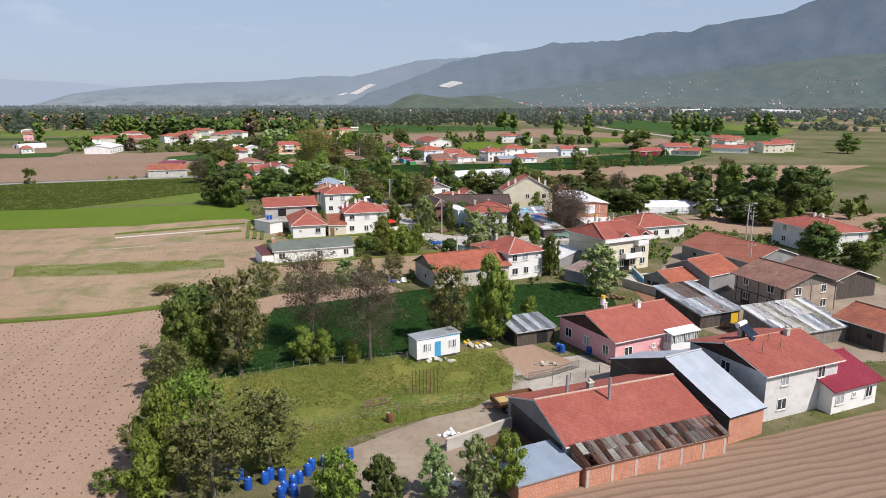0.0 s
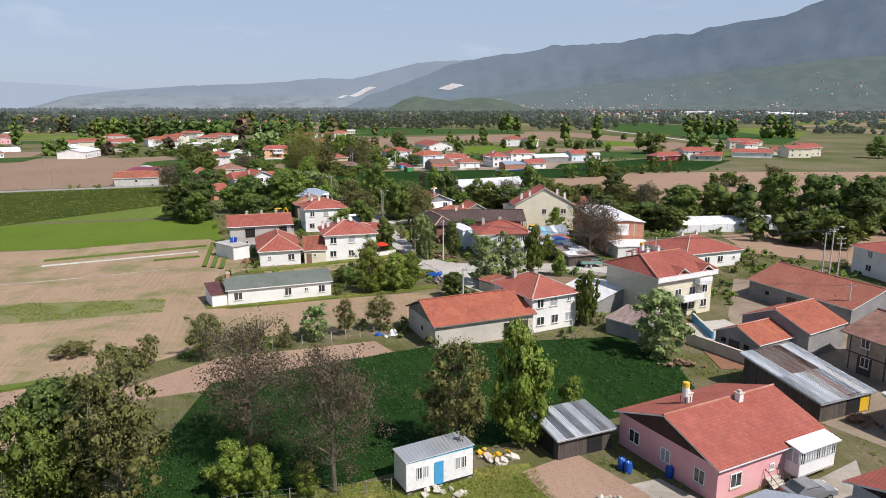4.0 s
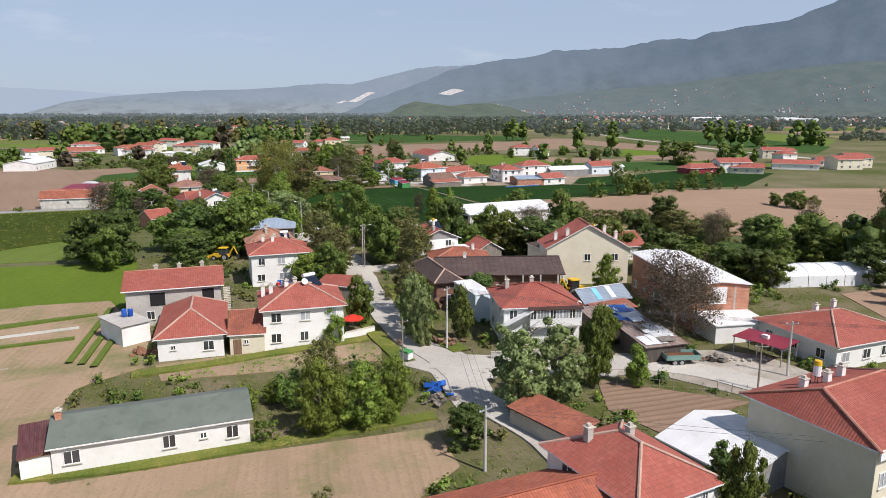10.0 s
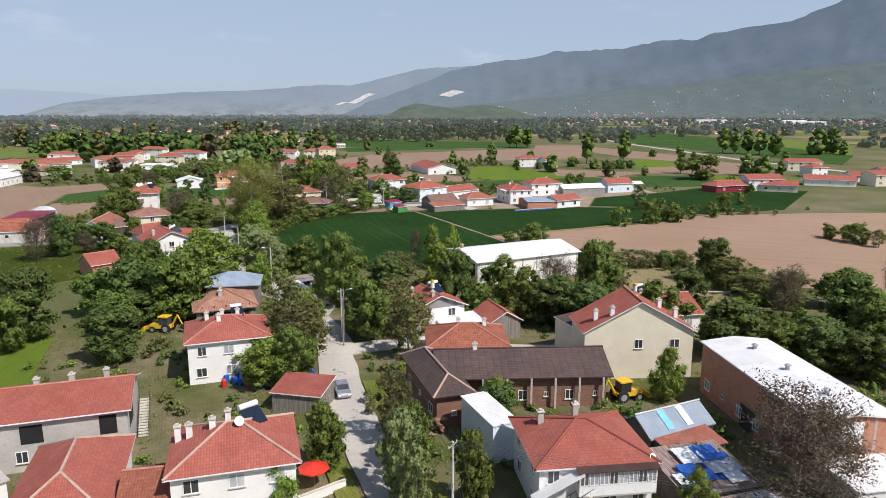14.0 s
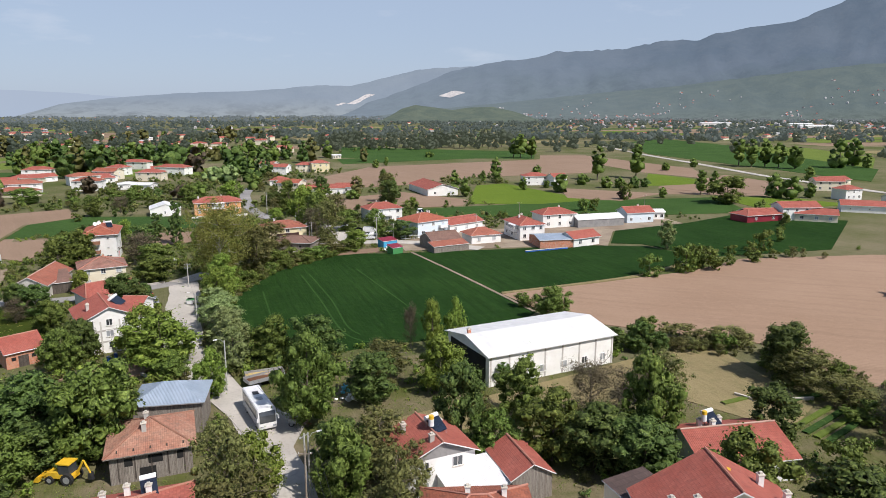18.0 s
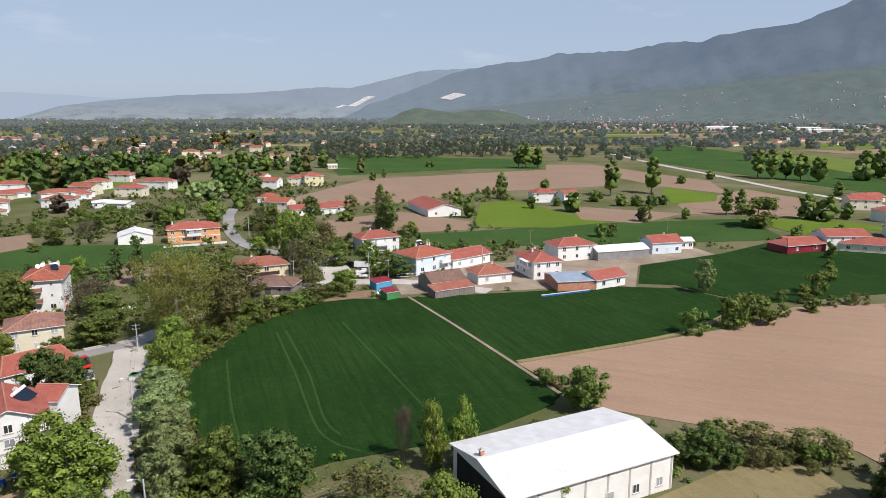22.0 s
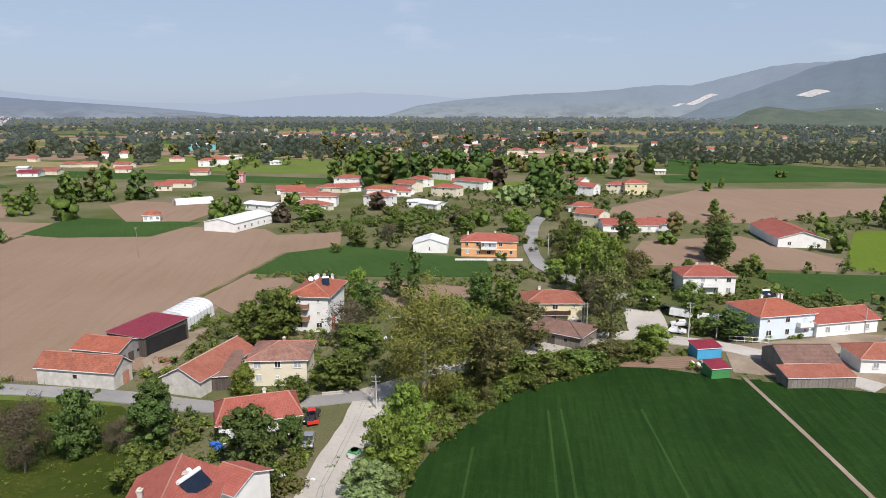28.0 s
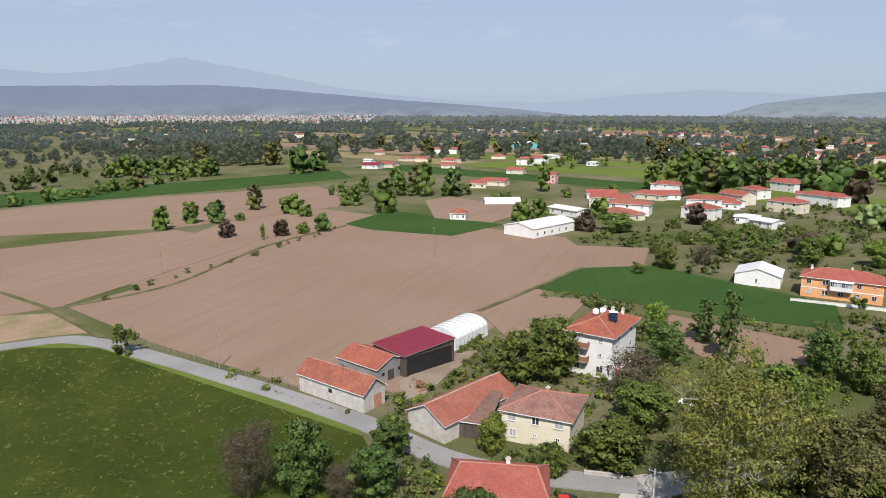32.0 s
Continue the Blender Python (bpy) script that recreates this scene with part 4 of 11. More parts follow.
def row_of(kinds, x0, y0, x1, y1, n, h, seed, spread=1.0):
    """Trees or bushes along a line, with uneven steps and sizes."""
    rnd = random.Random(seed)
    for k in range(n):
        t = (k + rnd.uniform(0.1, 0.9)) / n
        tree(rnd.choice(kinds), x0 + (x1 - x0) * t + rnd.gauss(0, spread), y0 + (y1 - y0) * t + rnd.gauss(0, spread), h * rnd.uniform(0.65, 1.25))


# ---- ground ----
FIELDS = []
LANES = []


def patch(name, material, outline, z=0.05, label="", rise=0.0):
    """A field or yard on the ground: a low slab with its own edge."""
    FIELDS.append(outline)
    bm = bmesh.new()
    prism(bm, outline, -0.3, z)
    return tagged(link(name, bm, material), label, kind="structure")


def strip(name, material, points, width, z, label="", kind="structure"):
    """A road or path along a line of points."""
    bm = bmesh.new()
    pts = [Vector((*p, 0)) for p in points]
    smooth = []
    for k in range(len(pts) - 1):
        p0, p1, p2, p3 = pts[max(k - 1, 0)], pts[k], pts[k + 1], pts[min(k + 2, len(pts) - 1)]
        for j in range(6):
            t = j / 6
            smooth.append(0.5 * (2 * p1 + (p2 - p0) * t + (2 * p0 - 5 * p1 + 4 * p2 - p3) * t * t + (3 * p1 - p0 - 3 * p2 + p3) * t ** 3))
    smooth.append(pts[-1])
    LANES.append(([(p.x, p.y) for p in smooth[::2]], width / 2))
    rnd = random.Random(len(points))
    prev = None
    for k, p in enumerate(smooth):
        d = (smooth[min(k + 1, len(smooth) - 1)] - smooth[max(k - 1, 0)]).normalized()
        s = Vector((-d.y, d.x, 0))
        wl_, wr_ = width / 2 * (1 + 0.14 * noise.noise((k * 0.35, width, 1))), width / 2 * (1 + 0.14 * noise.noise((k * 0.35, width, 5)))
        cur = [bm.verts.new(p + s * wl_ + Vector((0, 0, -0.3))), bm.verts.new(p + s * wl_ + Vector((0, 0, z))), bm.verts.new(p - s * wr_ + Vector((0, 0, z))), bm.verts.new(p - s * wr_ + Vector((0, 0, -0.3)))]
        if prev:
            for i in range(3):
                bm.faces.new((prev[i], prev[i + 1], cur[i + 1], cur[i]))
        prev = cur
    bmesh.ops.recalc_face_normals(bm, faces=bm.faces)
    return tagged(link(name, bm, material), label, kind=kind)


bm = bmesh.new()
prism(bm, [(-4400, -900), (4400, -900), (4400, 4400), (-4400, 4400)], -2.0, 0.0)
tagged(link("ground", bm, "plain_green"), "wide green valley floor with patchy grass", kind="structure")


bm = bmesh.new()
prism(bm, [(-58, 62), (-20, 40), (75, 45), (80, 150), (60, 245), (10, 262), (-40, 255), (-75, 200), (-62, 120)], -0.5, 0.012)
tagged(link("village_ground", bm, "village_mix"), "trodden grass and earth between the houses", kind="structure")


def hill(name, material, skyline, foot, ridge, label, seed, relief=0.16):
    """A range of hills: its skyline as bearings (degrees to the right of +y) and elevation angles (degrees) seen from the start of the walk; the slope runs from the foot to the ridge, both in metres away, cut by spurs and valleys."""
    az, el = [q[0] for q in skyline], [q[1] for q in skyline]
    bm = bmesh.new()
    n, m = 300, 16
    prev = None
    for k in range(n + 1):
        a = az[0] + (az[-1] - az[0]) * k / n
        jag = 0.05 * noise.noise((a * 0.9, seed, 0)) + 0.03 * noise.noise((a * 2.6, seed, 3))
        high = max(0.0, 31 + ridge * math.tan(radians(float(np.interp(a, az, el)))) * (1 + 0.5 * jag))
        col = []
        for j in range(m + 1):
            u = j / m
            r = foot + (ridge - foot) * u
            q = radians(a + 1.1 * noise.noise((a * 0.15, u * 2.0, seed)) * math.sin(math.pi * u))
            spur = 1 - abs(noise.noise((a * 0.42 + 0.8 * u, u * 1.3, seed + 5))) * 2.2 + 0.5 * noise.noise((a * 1.5, u * 4, seed + 9))
            z = high * (u ** 1.25 + relief * math.sin(math.pi * u) * spur) if j else -6.0
            if j < m:
                z = min(z, (r / ridge) * high * 0.985)
            col.append(bm.verts.new((math.sin(q) * r, 96 + math.cos(q) * r, z)))
        if prev:
            for i in range(m):
                bm.faces.new((prev[i], prev[i + 1], col[i + 1], col[i]))
        prev = col
    bmesh.ops.recalc_face_normals(bm, faces=bm.faces)
    return tagged(link(name, bm, material, smooth=True), label, kind="structure")


# the blue of the ranges is haze painted into their glowing materials
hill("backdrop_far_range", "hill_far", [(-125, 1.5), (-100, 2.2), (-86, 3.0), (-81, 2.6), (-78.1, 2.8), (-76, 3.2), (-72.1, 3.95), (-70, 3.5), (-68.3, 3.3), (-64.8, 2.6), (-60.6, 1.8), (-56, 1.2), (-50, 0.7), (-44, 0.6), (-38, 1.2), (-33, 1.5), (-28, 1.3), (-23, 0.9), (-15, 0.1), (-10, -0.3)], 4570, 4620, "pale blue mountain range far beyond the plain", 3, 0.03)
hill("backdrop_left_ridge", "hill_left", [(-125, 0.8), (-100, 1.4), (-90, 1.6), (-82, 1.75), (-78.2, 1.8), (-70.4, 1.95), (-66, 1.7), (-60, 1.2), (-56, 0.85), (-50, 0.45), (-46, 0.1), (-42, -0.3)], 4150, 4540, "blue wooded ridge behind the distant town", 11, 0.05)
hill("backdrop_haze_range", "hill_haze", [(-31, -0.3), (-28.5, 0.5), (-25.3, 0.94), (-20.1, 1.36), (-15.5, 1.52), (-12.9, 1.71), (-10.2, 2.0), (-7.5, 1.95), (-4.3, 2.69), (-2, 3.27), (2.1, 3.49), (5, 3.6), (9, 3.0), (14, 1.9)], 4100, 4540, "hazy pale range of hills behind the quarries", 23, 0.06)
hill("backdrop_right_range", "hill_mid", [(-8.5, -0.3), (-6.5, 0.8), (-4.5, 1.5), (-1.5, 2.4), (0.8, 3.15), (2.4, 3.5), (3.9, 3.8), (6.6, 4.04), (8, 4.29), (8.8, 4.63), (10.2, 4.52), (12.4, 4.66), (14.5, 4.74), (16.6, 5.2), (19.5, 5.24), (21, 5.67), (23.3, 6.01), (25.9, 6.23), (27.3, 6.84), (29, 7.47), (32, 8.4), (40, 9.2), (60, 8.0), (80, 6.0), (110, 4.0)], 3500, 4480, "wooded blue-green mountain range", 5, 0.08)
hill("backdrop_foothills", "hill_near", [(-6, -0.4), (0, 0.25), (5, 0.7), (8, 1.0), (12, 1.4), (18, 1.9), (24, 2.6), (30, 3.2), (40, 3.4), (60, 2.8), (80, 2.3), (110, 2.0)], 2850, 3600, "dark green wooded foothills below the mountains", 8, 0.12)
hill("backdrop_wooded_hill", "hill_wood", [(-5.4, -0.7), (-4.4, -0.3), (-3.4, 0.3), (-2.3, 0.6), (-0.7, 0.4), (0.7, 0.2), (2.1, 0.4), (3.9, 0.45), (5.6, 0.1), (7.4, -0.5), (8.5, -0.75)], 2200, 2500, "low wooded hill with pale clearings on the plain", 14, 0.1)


# ---- things of the yards and lanes ----
def pole(x, y, h, kind="concrete", lamp=False, arms=1, rot=0.0):
    """A power pole with crossarms and insulators, or a street lamp."""
    mat = "concrete_pole" if kind == "concrete" else "wood_pole"
    name = "street_lamp" if lamp and not arms else "utility_pole"
    label = {"concrete": "tall pale concrete utility pole by the lane", "wood": "weathered wooden utility pole with crossarm"}[kind]
    top = thing(name, x, y, 0, rot, "slim grey street lamp beside the lane" if name == "street_lamp" else label, name.replace("_", " "))
    bm = bmesh.new()
    tube(bm, (0, 0, -0.4), (0, 0, h), 0.15 if kind == "concrete" else 0.12, 0.09, 8)
    part("shaft", bm, mat, top)
    for k in range(arms):
        z = h - 0.35 - 0.8 * k
        bm = bmesh.new()
        box(bm, -0.75, 0.75, -0.05, 0.05, z - 0.05, z + 0.05)
        arm = part("crossarm", bm, "grey_metal" if kind == "concrete" else "wood_pole", top)
        for u in (-0.65, 0.0, 0.65):
            bm = bmesh.new()
            tube(bm, (u, 0, z + 0.05), (u, 0, z + 0.2), 0.05, 0.035, 6)
            part("insulator", bm, "white_paint", arm)
    if lamp:
        bm = bmesh.new()
        tube(bm, (0, 0, h - 0.5), (0.5, 0, h + 0.1), 0.035, 0.03, 5)
        tube(bm, (0.5, 0, h + 0.1), (1.2, 0, h + 0.15), 0.03, 0.03, 5)
        arm = part("lamp_arm", bm, "grey_metal", top)
        bm = bmesh.new()
        box(bm, 1.05, 1.6, -0.11, 0.11, h + 0.08, h + 0.2)
        part("lamp_head", bm, "white_paint", arm)
    return top


def wire(bm, pts, r, sides=3):
    """One continuous thin tube through the points."""
    prev = None
    for k, p in enumerate(pts):
        d = (pts[min(k + 1, len(pts) - 1)] - pts[max(k - 1, 0)]).normalized()
        s = d.cross(Vector((0, 0, 1)) if abs(d.z) < 0.9 else Vector((0, 1, 0))).normalized()
        u = s.cross(d)
        ring = [bm.verts.new(p + (s * math.cos(a * 2 * math.pi / sides) + u * math.sin(a * 2 * math.pi / sides)) * r) for a in range(sides)]
        if prev:
            for a in range(sides):
                bm.faces.new((prev[a], prev[(a + 1) % sides], ring[(a + 1) % sides], ring[a]))
        prev = ring


def cables(points, sag=0.5, lines=(-0.65, 0.0, 0.65), label="sagging black power cables between poles"):
    """Power lines that hang from pole to pole."""
    top = thing("power_cables", 0, 0, 0, 0, label, "cables")
    for off in lines:
        bm = bmesh.new()
        for (x0, y0, z0), (x1, y1, z1) in zip(points, points[1:]):
            d = Vector((x1 - x0, y1 - y0, 0)).normalized()
            s = Vector((-d.y, d.x, 0)) * off
            p = [Vector((x0, y0, z0)).lerp(Vector((x1, y1, z1)), k / 8) + s - Vector((0, 0, sag * 4 * (k / 8) * (1 - k / 8))) for k in range(9)]
            wire(bm, p, 0.016)
            part("cable", bm, "dark_metal", top)
            bm = bmesh.new()
        bm.free()


def wheel(parent, x, y, z, r, w):
    bm = bmesh.new()
    tube(bm, (x, y - w / 2, z), (x, y + w / 2, z), r, r, 14)
    ob = part("wheel", bm, "rubber", parent)
    bm = bmesh.new()
    tube(bm, (x, y - w / 2 - 0.012, z), (x, y + w / 2 + 0.012, z), r * 0.58, r * 0.58, 10)
    part("rim", bm, "grey_metal", ob)


def profile(bm, pts, y0, y1, pinch=None):
    """A side outline (x, z) drawn across from y0 to y1; pinch narrows the points above that height."""
    def narrow(z):
        return 0.84 if pinch and z > pinch else 1.0
    a = [bm.verts.new((x, y0 * narrow(z), z)) for x, z in pts]
    b = [bm.verts.new((x, y1 * narrow(z), z)) for x, z in pts]
    bm.faces.new(a[::-1])
    bm.faces.new(b)
    n = len(pts)
    for k in range(n):
        bm.faces.new((a[k], a[(k + 1) % n], b[(k + 1) % n], b[k]))
    bmesh.ops.recalc_face_normals(bm, faces=bm.faces)


def car(x, y, rot, paint="car_silver", label="silver saloon car parked on the lane", van=False, name="car"):
    top = thing(name, x, y, 0.12, rot, label, "van" if van else "car")
    bm = bmesh.new()
    if van:
        profile(bm, [(-2.5, 0.35), (2.5, 0.35), (2.55, 0.8), (2.3, 1.15), (1.6, 1.95), (1.3, 2.1), (-2.4, 2.1), (-2.5, 1.9)], -0.95, 0.95, 1.3)
    else:
        profile(bm, [(-2.15, 0.3), (2.15, 0.3), (2.2, 0.6), (2.0, 0.8), (1.0, 0.93), (0.35, 1.4), (-1.0, 1.43), (-1.65, 0.98), (-2.15, 0.92)], -0.86, 0.86, 1.0)
    bmesh.ops.bevel(bm, geom=bm.edges[:], offset=0.05, segments=2, affect="EDGES")
    part("body", bm, paint, top, smooth=False)
    bm = bmesh.new()
    if van:
        profile(bm, [(2.25, 1.2), (1.62, 1.9), (1.55, 1.88), (2.1, 1.15)], -0.8, 0.8)
    else:
        profile(bm, [(1.02, 0.95), (0.4, 1.38), (0.36, 1.33), (0.95, 0.92)], -0.7, 0.7)
    part("windscreen", bm, "glass_dark", top)
    if not van:
        bm = bmesh.new()
        profile(bm, [(-1.72, 1.0), (-1.05, 1.42), (-1.0, 1.36), (-1.62, 0.97)], -0.68, 0.68)
        part("rear_window", bm, "glass_dark", top)
    for s in (-1, 1):
        bm = bmesh.new()
        yy = 0.81 if van else 0.745
        z0, z1 = (1.3, 1.8) if van else (1.0, 1.33)
        box(bm, -0.9, 1.2 if van else 0.45, s * yy - 0.02, s * yy + 0.02, z0, z1)
        part("side_window", bm, "glass_dark", top)
        for wx in (-1.35, 1.35):
            wheel(top, wx, s * 0.78, 0.2, 0.32, 0.2)
        bm = bmesh.new()
        box(bm, 2.12 if not van else 2.46, 2.22 if not van else 2.58, s * 0.6 - 0.16, s * 0.6 + 0.16, 0.58, 0.72)
        part("headlight", bm, "white_paint", top)
        bm = bmesh.new()
        box(bm, -2.2 if not van else -2.54, -2.1 if not van else -2.46, s * 0.62 - 0.14, s * 0.62 + 0.14, 0.68, 0.85)
        part("tail_light", bm, "red_plastic", top)
    return top


def coach(x, y, rot, length=9.5):
    top = thing("coach", x, y, 0.12, rot, "white coach with dark glazing on the gravel lane", "bus")
    n = length / 2
    bm = bmesh.new()
    profile(bm, [(-n, 0.45), (n, 0.4), (n + 0.12, 1.0), (n, 2.4), (n - 0.35, 3.2), (-n + 0.15, 3.2), (-n, 2.9)], -1.22, 1.22)
    bmesh.ops.bevel(bm, geom=bm.edges[:], offset=0.1, segments=2, affect="EDGES")
    part("body", bm, "car_white", top)
    bm = bmesh.new()
    profile(bm, [(n + 0.13, 1.35), (n + 0.03, 2.35), (n - 0.2, 2.9), (n - 0.26, 2.85), (n - 0.05, 1.35)], -1.08, 1.08)
    part("windscreen", bm, "glass_dark", top)
    for s in (-1, 1):
        for k in range(5):
            x0 = -n + 0.5 + k * (length - 1.6) / 5
            bm = bmesh.new()
            box(bm, x0, x0 + (length - 1.6) / 5 - 0.07, s * 1.22 - 0.02, s * 1.22 + 0.025, 1.6, 2.75)
            part("side_window", bm, "glass_dark", top)
        for wx in (-n * 0.55, n * 0.62):
            wheel(top, wx, s * 1.08, 0.42, 0.48, 0.28)
        bm = bmesh.new()
        tube(bm, (n + 0.1, s * 1.2, 2.5), (n + 0.35, s * 1.42, 2.2), 0.03, 0.03, 5)
        box(bm, n + 0.28, n + 0.4, s * 1.42 - 0.1, s * 1.42 + 0.1, 1.8, 2.25)
        part("mirror", bm, "car_white", top)
        bm = bmesh.new()
        box(bm, n + 0.05, n + 0.16, s * 0.85 - 0.2, s * 0.85 + 0.2, 0.75, 0.95)
        part("headlight", bm, "curtain_pane", top)
    for u in (-1.6, 0.6):
        bm = bmesh.new()
        box(bm, u - 0.5, u + 0.5, -0.4, 0.4, 3.19, 3.3)
        part("roof_hatch", bm, "dark_metal" if u < 0 else "grey_metal", top)


def trailer(x, y, rot, length=4.2, width=2.0, side="teal_paint", load="rusty_iron", label="faded teal farm trailer with a rusty load", axles=2, high=0.9):
    top = thing("farm_trailer", x, y, 0.05, rot, label, "trailer")
    n, w = length / 2, width / 2
    bm = bmesh.new()
    box(bm, -n, n, -w, w, high - 0.12, high)
    part("bed", bm, "rusty_iron", top)
    for nm, b in (("side_board", (-n, n, -w - 0.05, -w)), ("side_board", (-n, n, w, w + 0.05)), ("end_board", (-n - 0.05, -n, -w, w)), ("end_board", (n, n + 0.05, -w, w))):
        bm = bmesh.new()
        box(bm, *b, high - 0.12, high + 0.5)
        part(nm, bm, side, top)
    bm = bmesh.new()
    vs = box(bm, -n + 0.05, n - 0.05, -w + 0.05, w - 0.05, high, high + 0.25)
    for k in (4, 5, 6, 7):
        vs[k].co.x *= 0.8
        vs[k].co.y *= 0.7
    part("load", bm, load, top)
    for k in range(axles):
        wx = -n * 0.5 + k * (0.85 if axles == 2 and length < 4.5 else n * 1.1)
        for s in (-1, 1):
            wheel(top, wx, s * (w - 0.1), 0.42, 0.42, 0.24)
    bm = bmesh.new()
    tube(bm, (n, 0.4, high - 0.2), (n + 1.4, 0, 0.5), 0.05, 0.05, 5)
    tube(bm, (n, -0.4, high - 0.2), (n + 1.4, 0, 0.5), 0.05, 0.05, 5)
    part("drawbar", bm, "rusty_iron", top)


def digger(x, y, rot):
    top = thing("backhoe_loader", x, y, 0, rot, "yellow backhoe loader parked on rough grass behind a house", "excavator")
    bm = bmesh.new()
    profile(bm, [(-1.3, 0.7), (2.0, 0.7), (2.1, 1.3), (0.6, 1.5), (0.4, 1.2), (-1.3, 1.2)], -0.75, 0.75)
    part("chassis", bm, "yellow_paint", top)
    bm = bmesh.new()
    box(bm, -0.9, 0.5, -0.7, 0.7, 1.25, 2.5)
    cab = part("cab", bm, "glass_dark", top)
    bm = bmesh.new()
    box(bm, -1.05, 0.65, -0.82, 0.82, 2.5, 2.65)
    part("cab_roof", bm, "yellow_paint", cab)
    for s in (-1, 1):
        wheel(top, -0.7, s * 0.85, 0.75, 0.75, 0.42)
        wheel(top, 1.6, s * 0.8, 0.5, 0.5, 0.34)
    bm = bmesh.new()
    tube(bm, (1.0, 0.5, 1.3), (3.0, 0.5, 0.7), 0.1, 0.1, 6)
    tube(bm, (1.0, -0.5, 1.3), (3.0, -0.5, 0.7), 0.1, 0.1, 6)
    arms = part("loader_arm", bm, "yellow_paint", top)
    bm = bmesh.new()
    profile(bm, [(2.9, 0.2), (3.7, 0.2), (3.1, 0.9), (2.8, 0.9)], -1.1, 1.1)
    part("bucket", bm, "yellow_paint", arms)
    bm = bmesh.new()
    tube(bm, (-1.3, 0, 1.0), (-2.4, 0, 2.9), 0.16, 0.13, 6)
    tube(bm, (-2.4, 0, 2.9), (-3.2, 0, 1.3), 0.13, 0.1, 6)
    boom = part("boom", bm, "yellow_paint", top)
    bm = bmesh.new()
    profile(bm, [(-3.5, 0.6), (-2.9, 0.7), (-3.0, 1.4), (-3.3, 1.4)], -0.3, 0.3)
    part("digging_bucket", bm, "dark_metal", boom)


BARREL = []


def barrel(x, y, z=0.0, lying=False, mat="blue_plastic", group="blue barrels", label="blue plastic storage barrel standing on the ground"):
    if not BARREL:
        bm = bmesh.new()
        rings = [[bm.verts.new((math.cos(a * math.pi / 6) * r, math.sin(a * math.pi / 6) * r, z)) for a in range(12)] for z, r in ((0, 0.26), (0.06, 0.29), (0.3, 0.295), (0.33, 0.315), (0.36, 0.3), (0.6, 0.3), (0.63, 0.315), (0.66, 0.3), (0.86, 0.27), (0.9, 0.23))]
        for a, b in zip(rings, rings[1:]):
            for k in range(12):
                bm.faces.new((a[k], a[(k + 1) % 12], b[(k + 1) % 12], b[k]))
        bm.faces.new(rings[0][::-1])
        bm.faces.new(rings[-1])
        BARREL.append(bm)
    key = "barrel_" + mat
    if key not in WINDOWS:
        WINDOWS[key] = mesh("barrel", BARREL[0].copy(), mat)
        bm = bmesh.new()
        tube(bm, (0.1, 0, 0.91), (0.1, 0, 0.96), 0.06, 0.06, 8)
        WINDOWS[key + "cap"] = mesh("cap", bm, "white_paint")
    ob = new("barrel", WINDOWS[key])
    ob.matrix_basis = pose(x, y, z + (0.3 if lying else 0), 90 if lying else 0, 0, (x * 71 + y * 37) % 360) @ Matrix.Scale(1.15, 4)
    shared("cap", WINDOWS[key + "cap"], ob)
    return tagged(ob, label, "barrel", group)


def solar(parent, x, y, z, rot, tilt=38, wide=1.9):
    """A roof water heater on a house: collector panels, tank and stand (a part of the house's roof)."""
    h = new("solar_heater")
    h.parent = parent
    h.matrix_basis = pose(x, y, z, 0, 0, rot)
    h["label"] = "dark solar water heater with white tank"
    bm = bmesh.new()
    box(bm, -wide / 2, wide / 2, -1.0, 1.0, -0.05, 0.05, pose(0, 0, 0.75, tilt))
    part("collector", bm, "solar_dark", h)
    bm = bmesh.new()
    tube(bm, (-wide / 2, 0.95, 1.45), (wide / 2, 0.95, 1.45), 0.28, 0.28, 12)
    part("tank", bm, "white_paint", h)
    bm = bmesh.new()
    for s in (-1, 1):
        tube(bm, (s * wide * 0.42, 0.95, -0.6), (s * wide * 0.42, 0.95, 1.3), 0.03, 0.03, 4)
        tube(bm, (s * wide * 0.42, -0.75, -0.6), (s * wide * 0.42, -0.75, 0.2), 0.03, 0.03, 4)
    part("stand", bm, "grey_metal", h)


def dish(parent, x, y, z, rot, r=0.45):
    d = new("satellite_dish")
    d.parent = parent
    d.matrix_basis = pose(x, y, z, 0, 0, rot)
    d["label"] = "white satellite dish on a mast"
    bm = bmesh.new()
    rings = [[bm.verts.new(pose(0, -0.1, 0.8, 60) @ Vector((math.cos(a * math.pi / 6) * q, math.sin(a * math.pi / 6) * q, q * q * 0.5))) for a in range(12)] for q in (0.05, r * 0.5, r)]
    for a, b in zip(rings, rings[1:]):
        for k in range(12):
            bm.faces.new((a[k], a[(k + 1) % 12], b[(k + 1) % 12], b[k]))
    bm.faces.new(rings[0])
    part("reflector", bm, "white_paint", d)
    bm = bmesh.new()
    tube(bm, (0, 0, -0.3), (0, 0, 0.8), 0.03, 0.03, 5)
    part("mast", bm, "grey_metal", d)


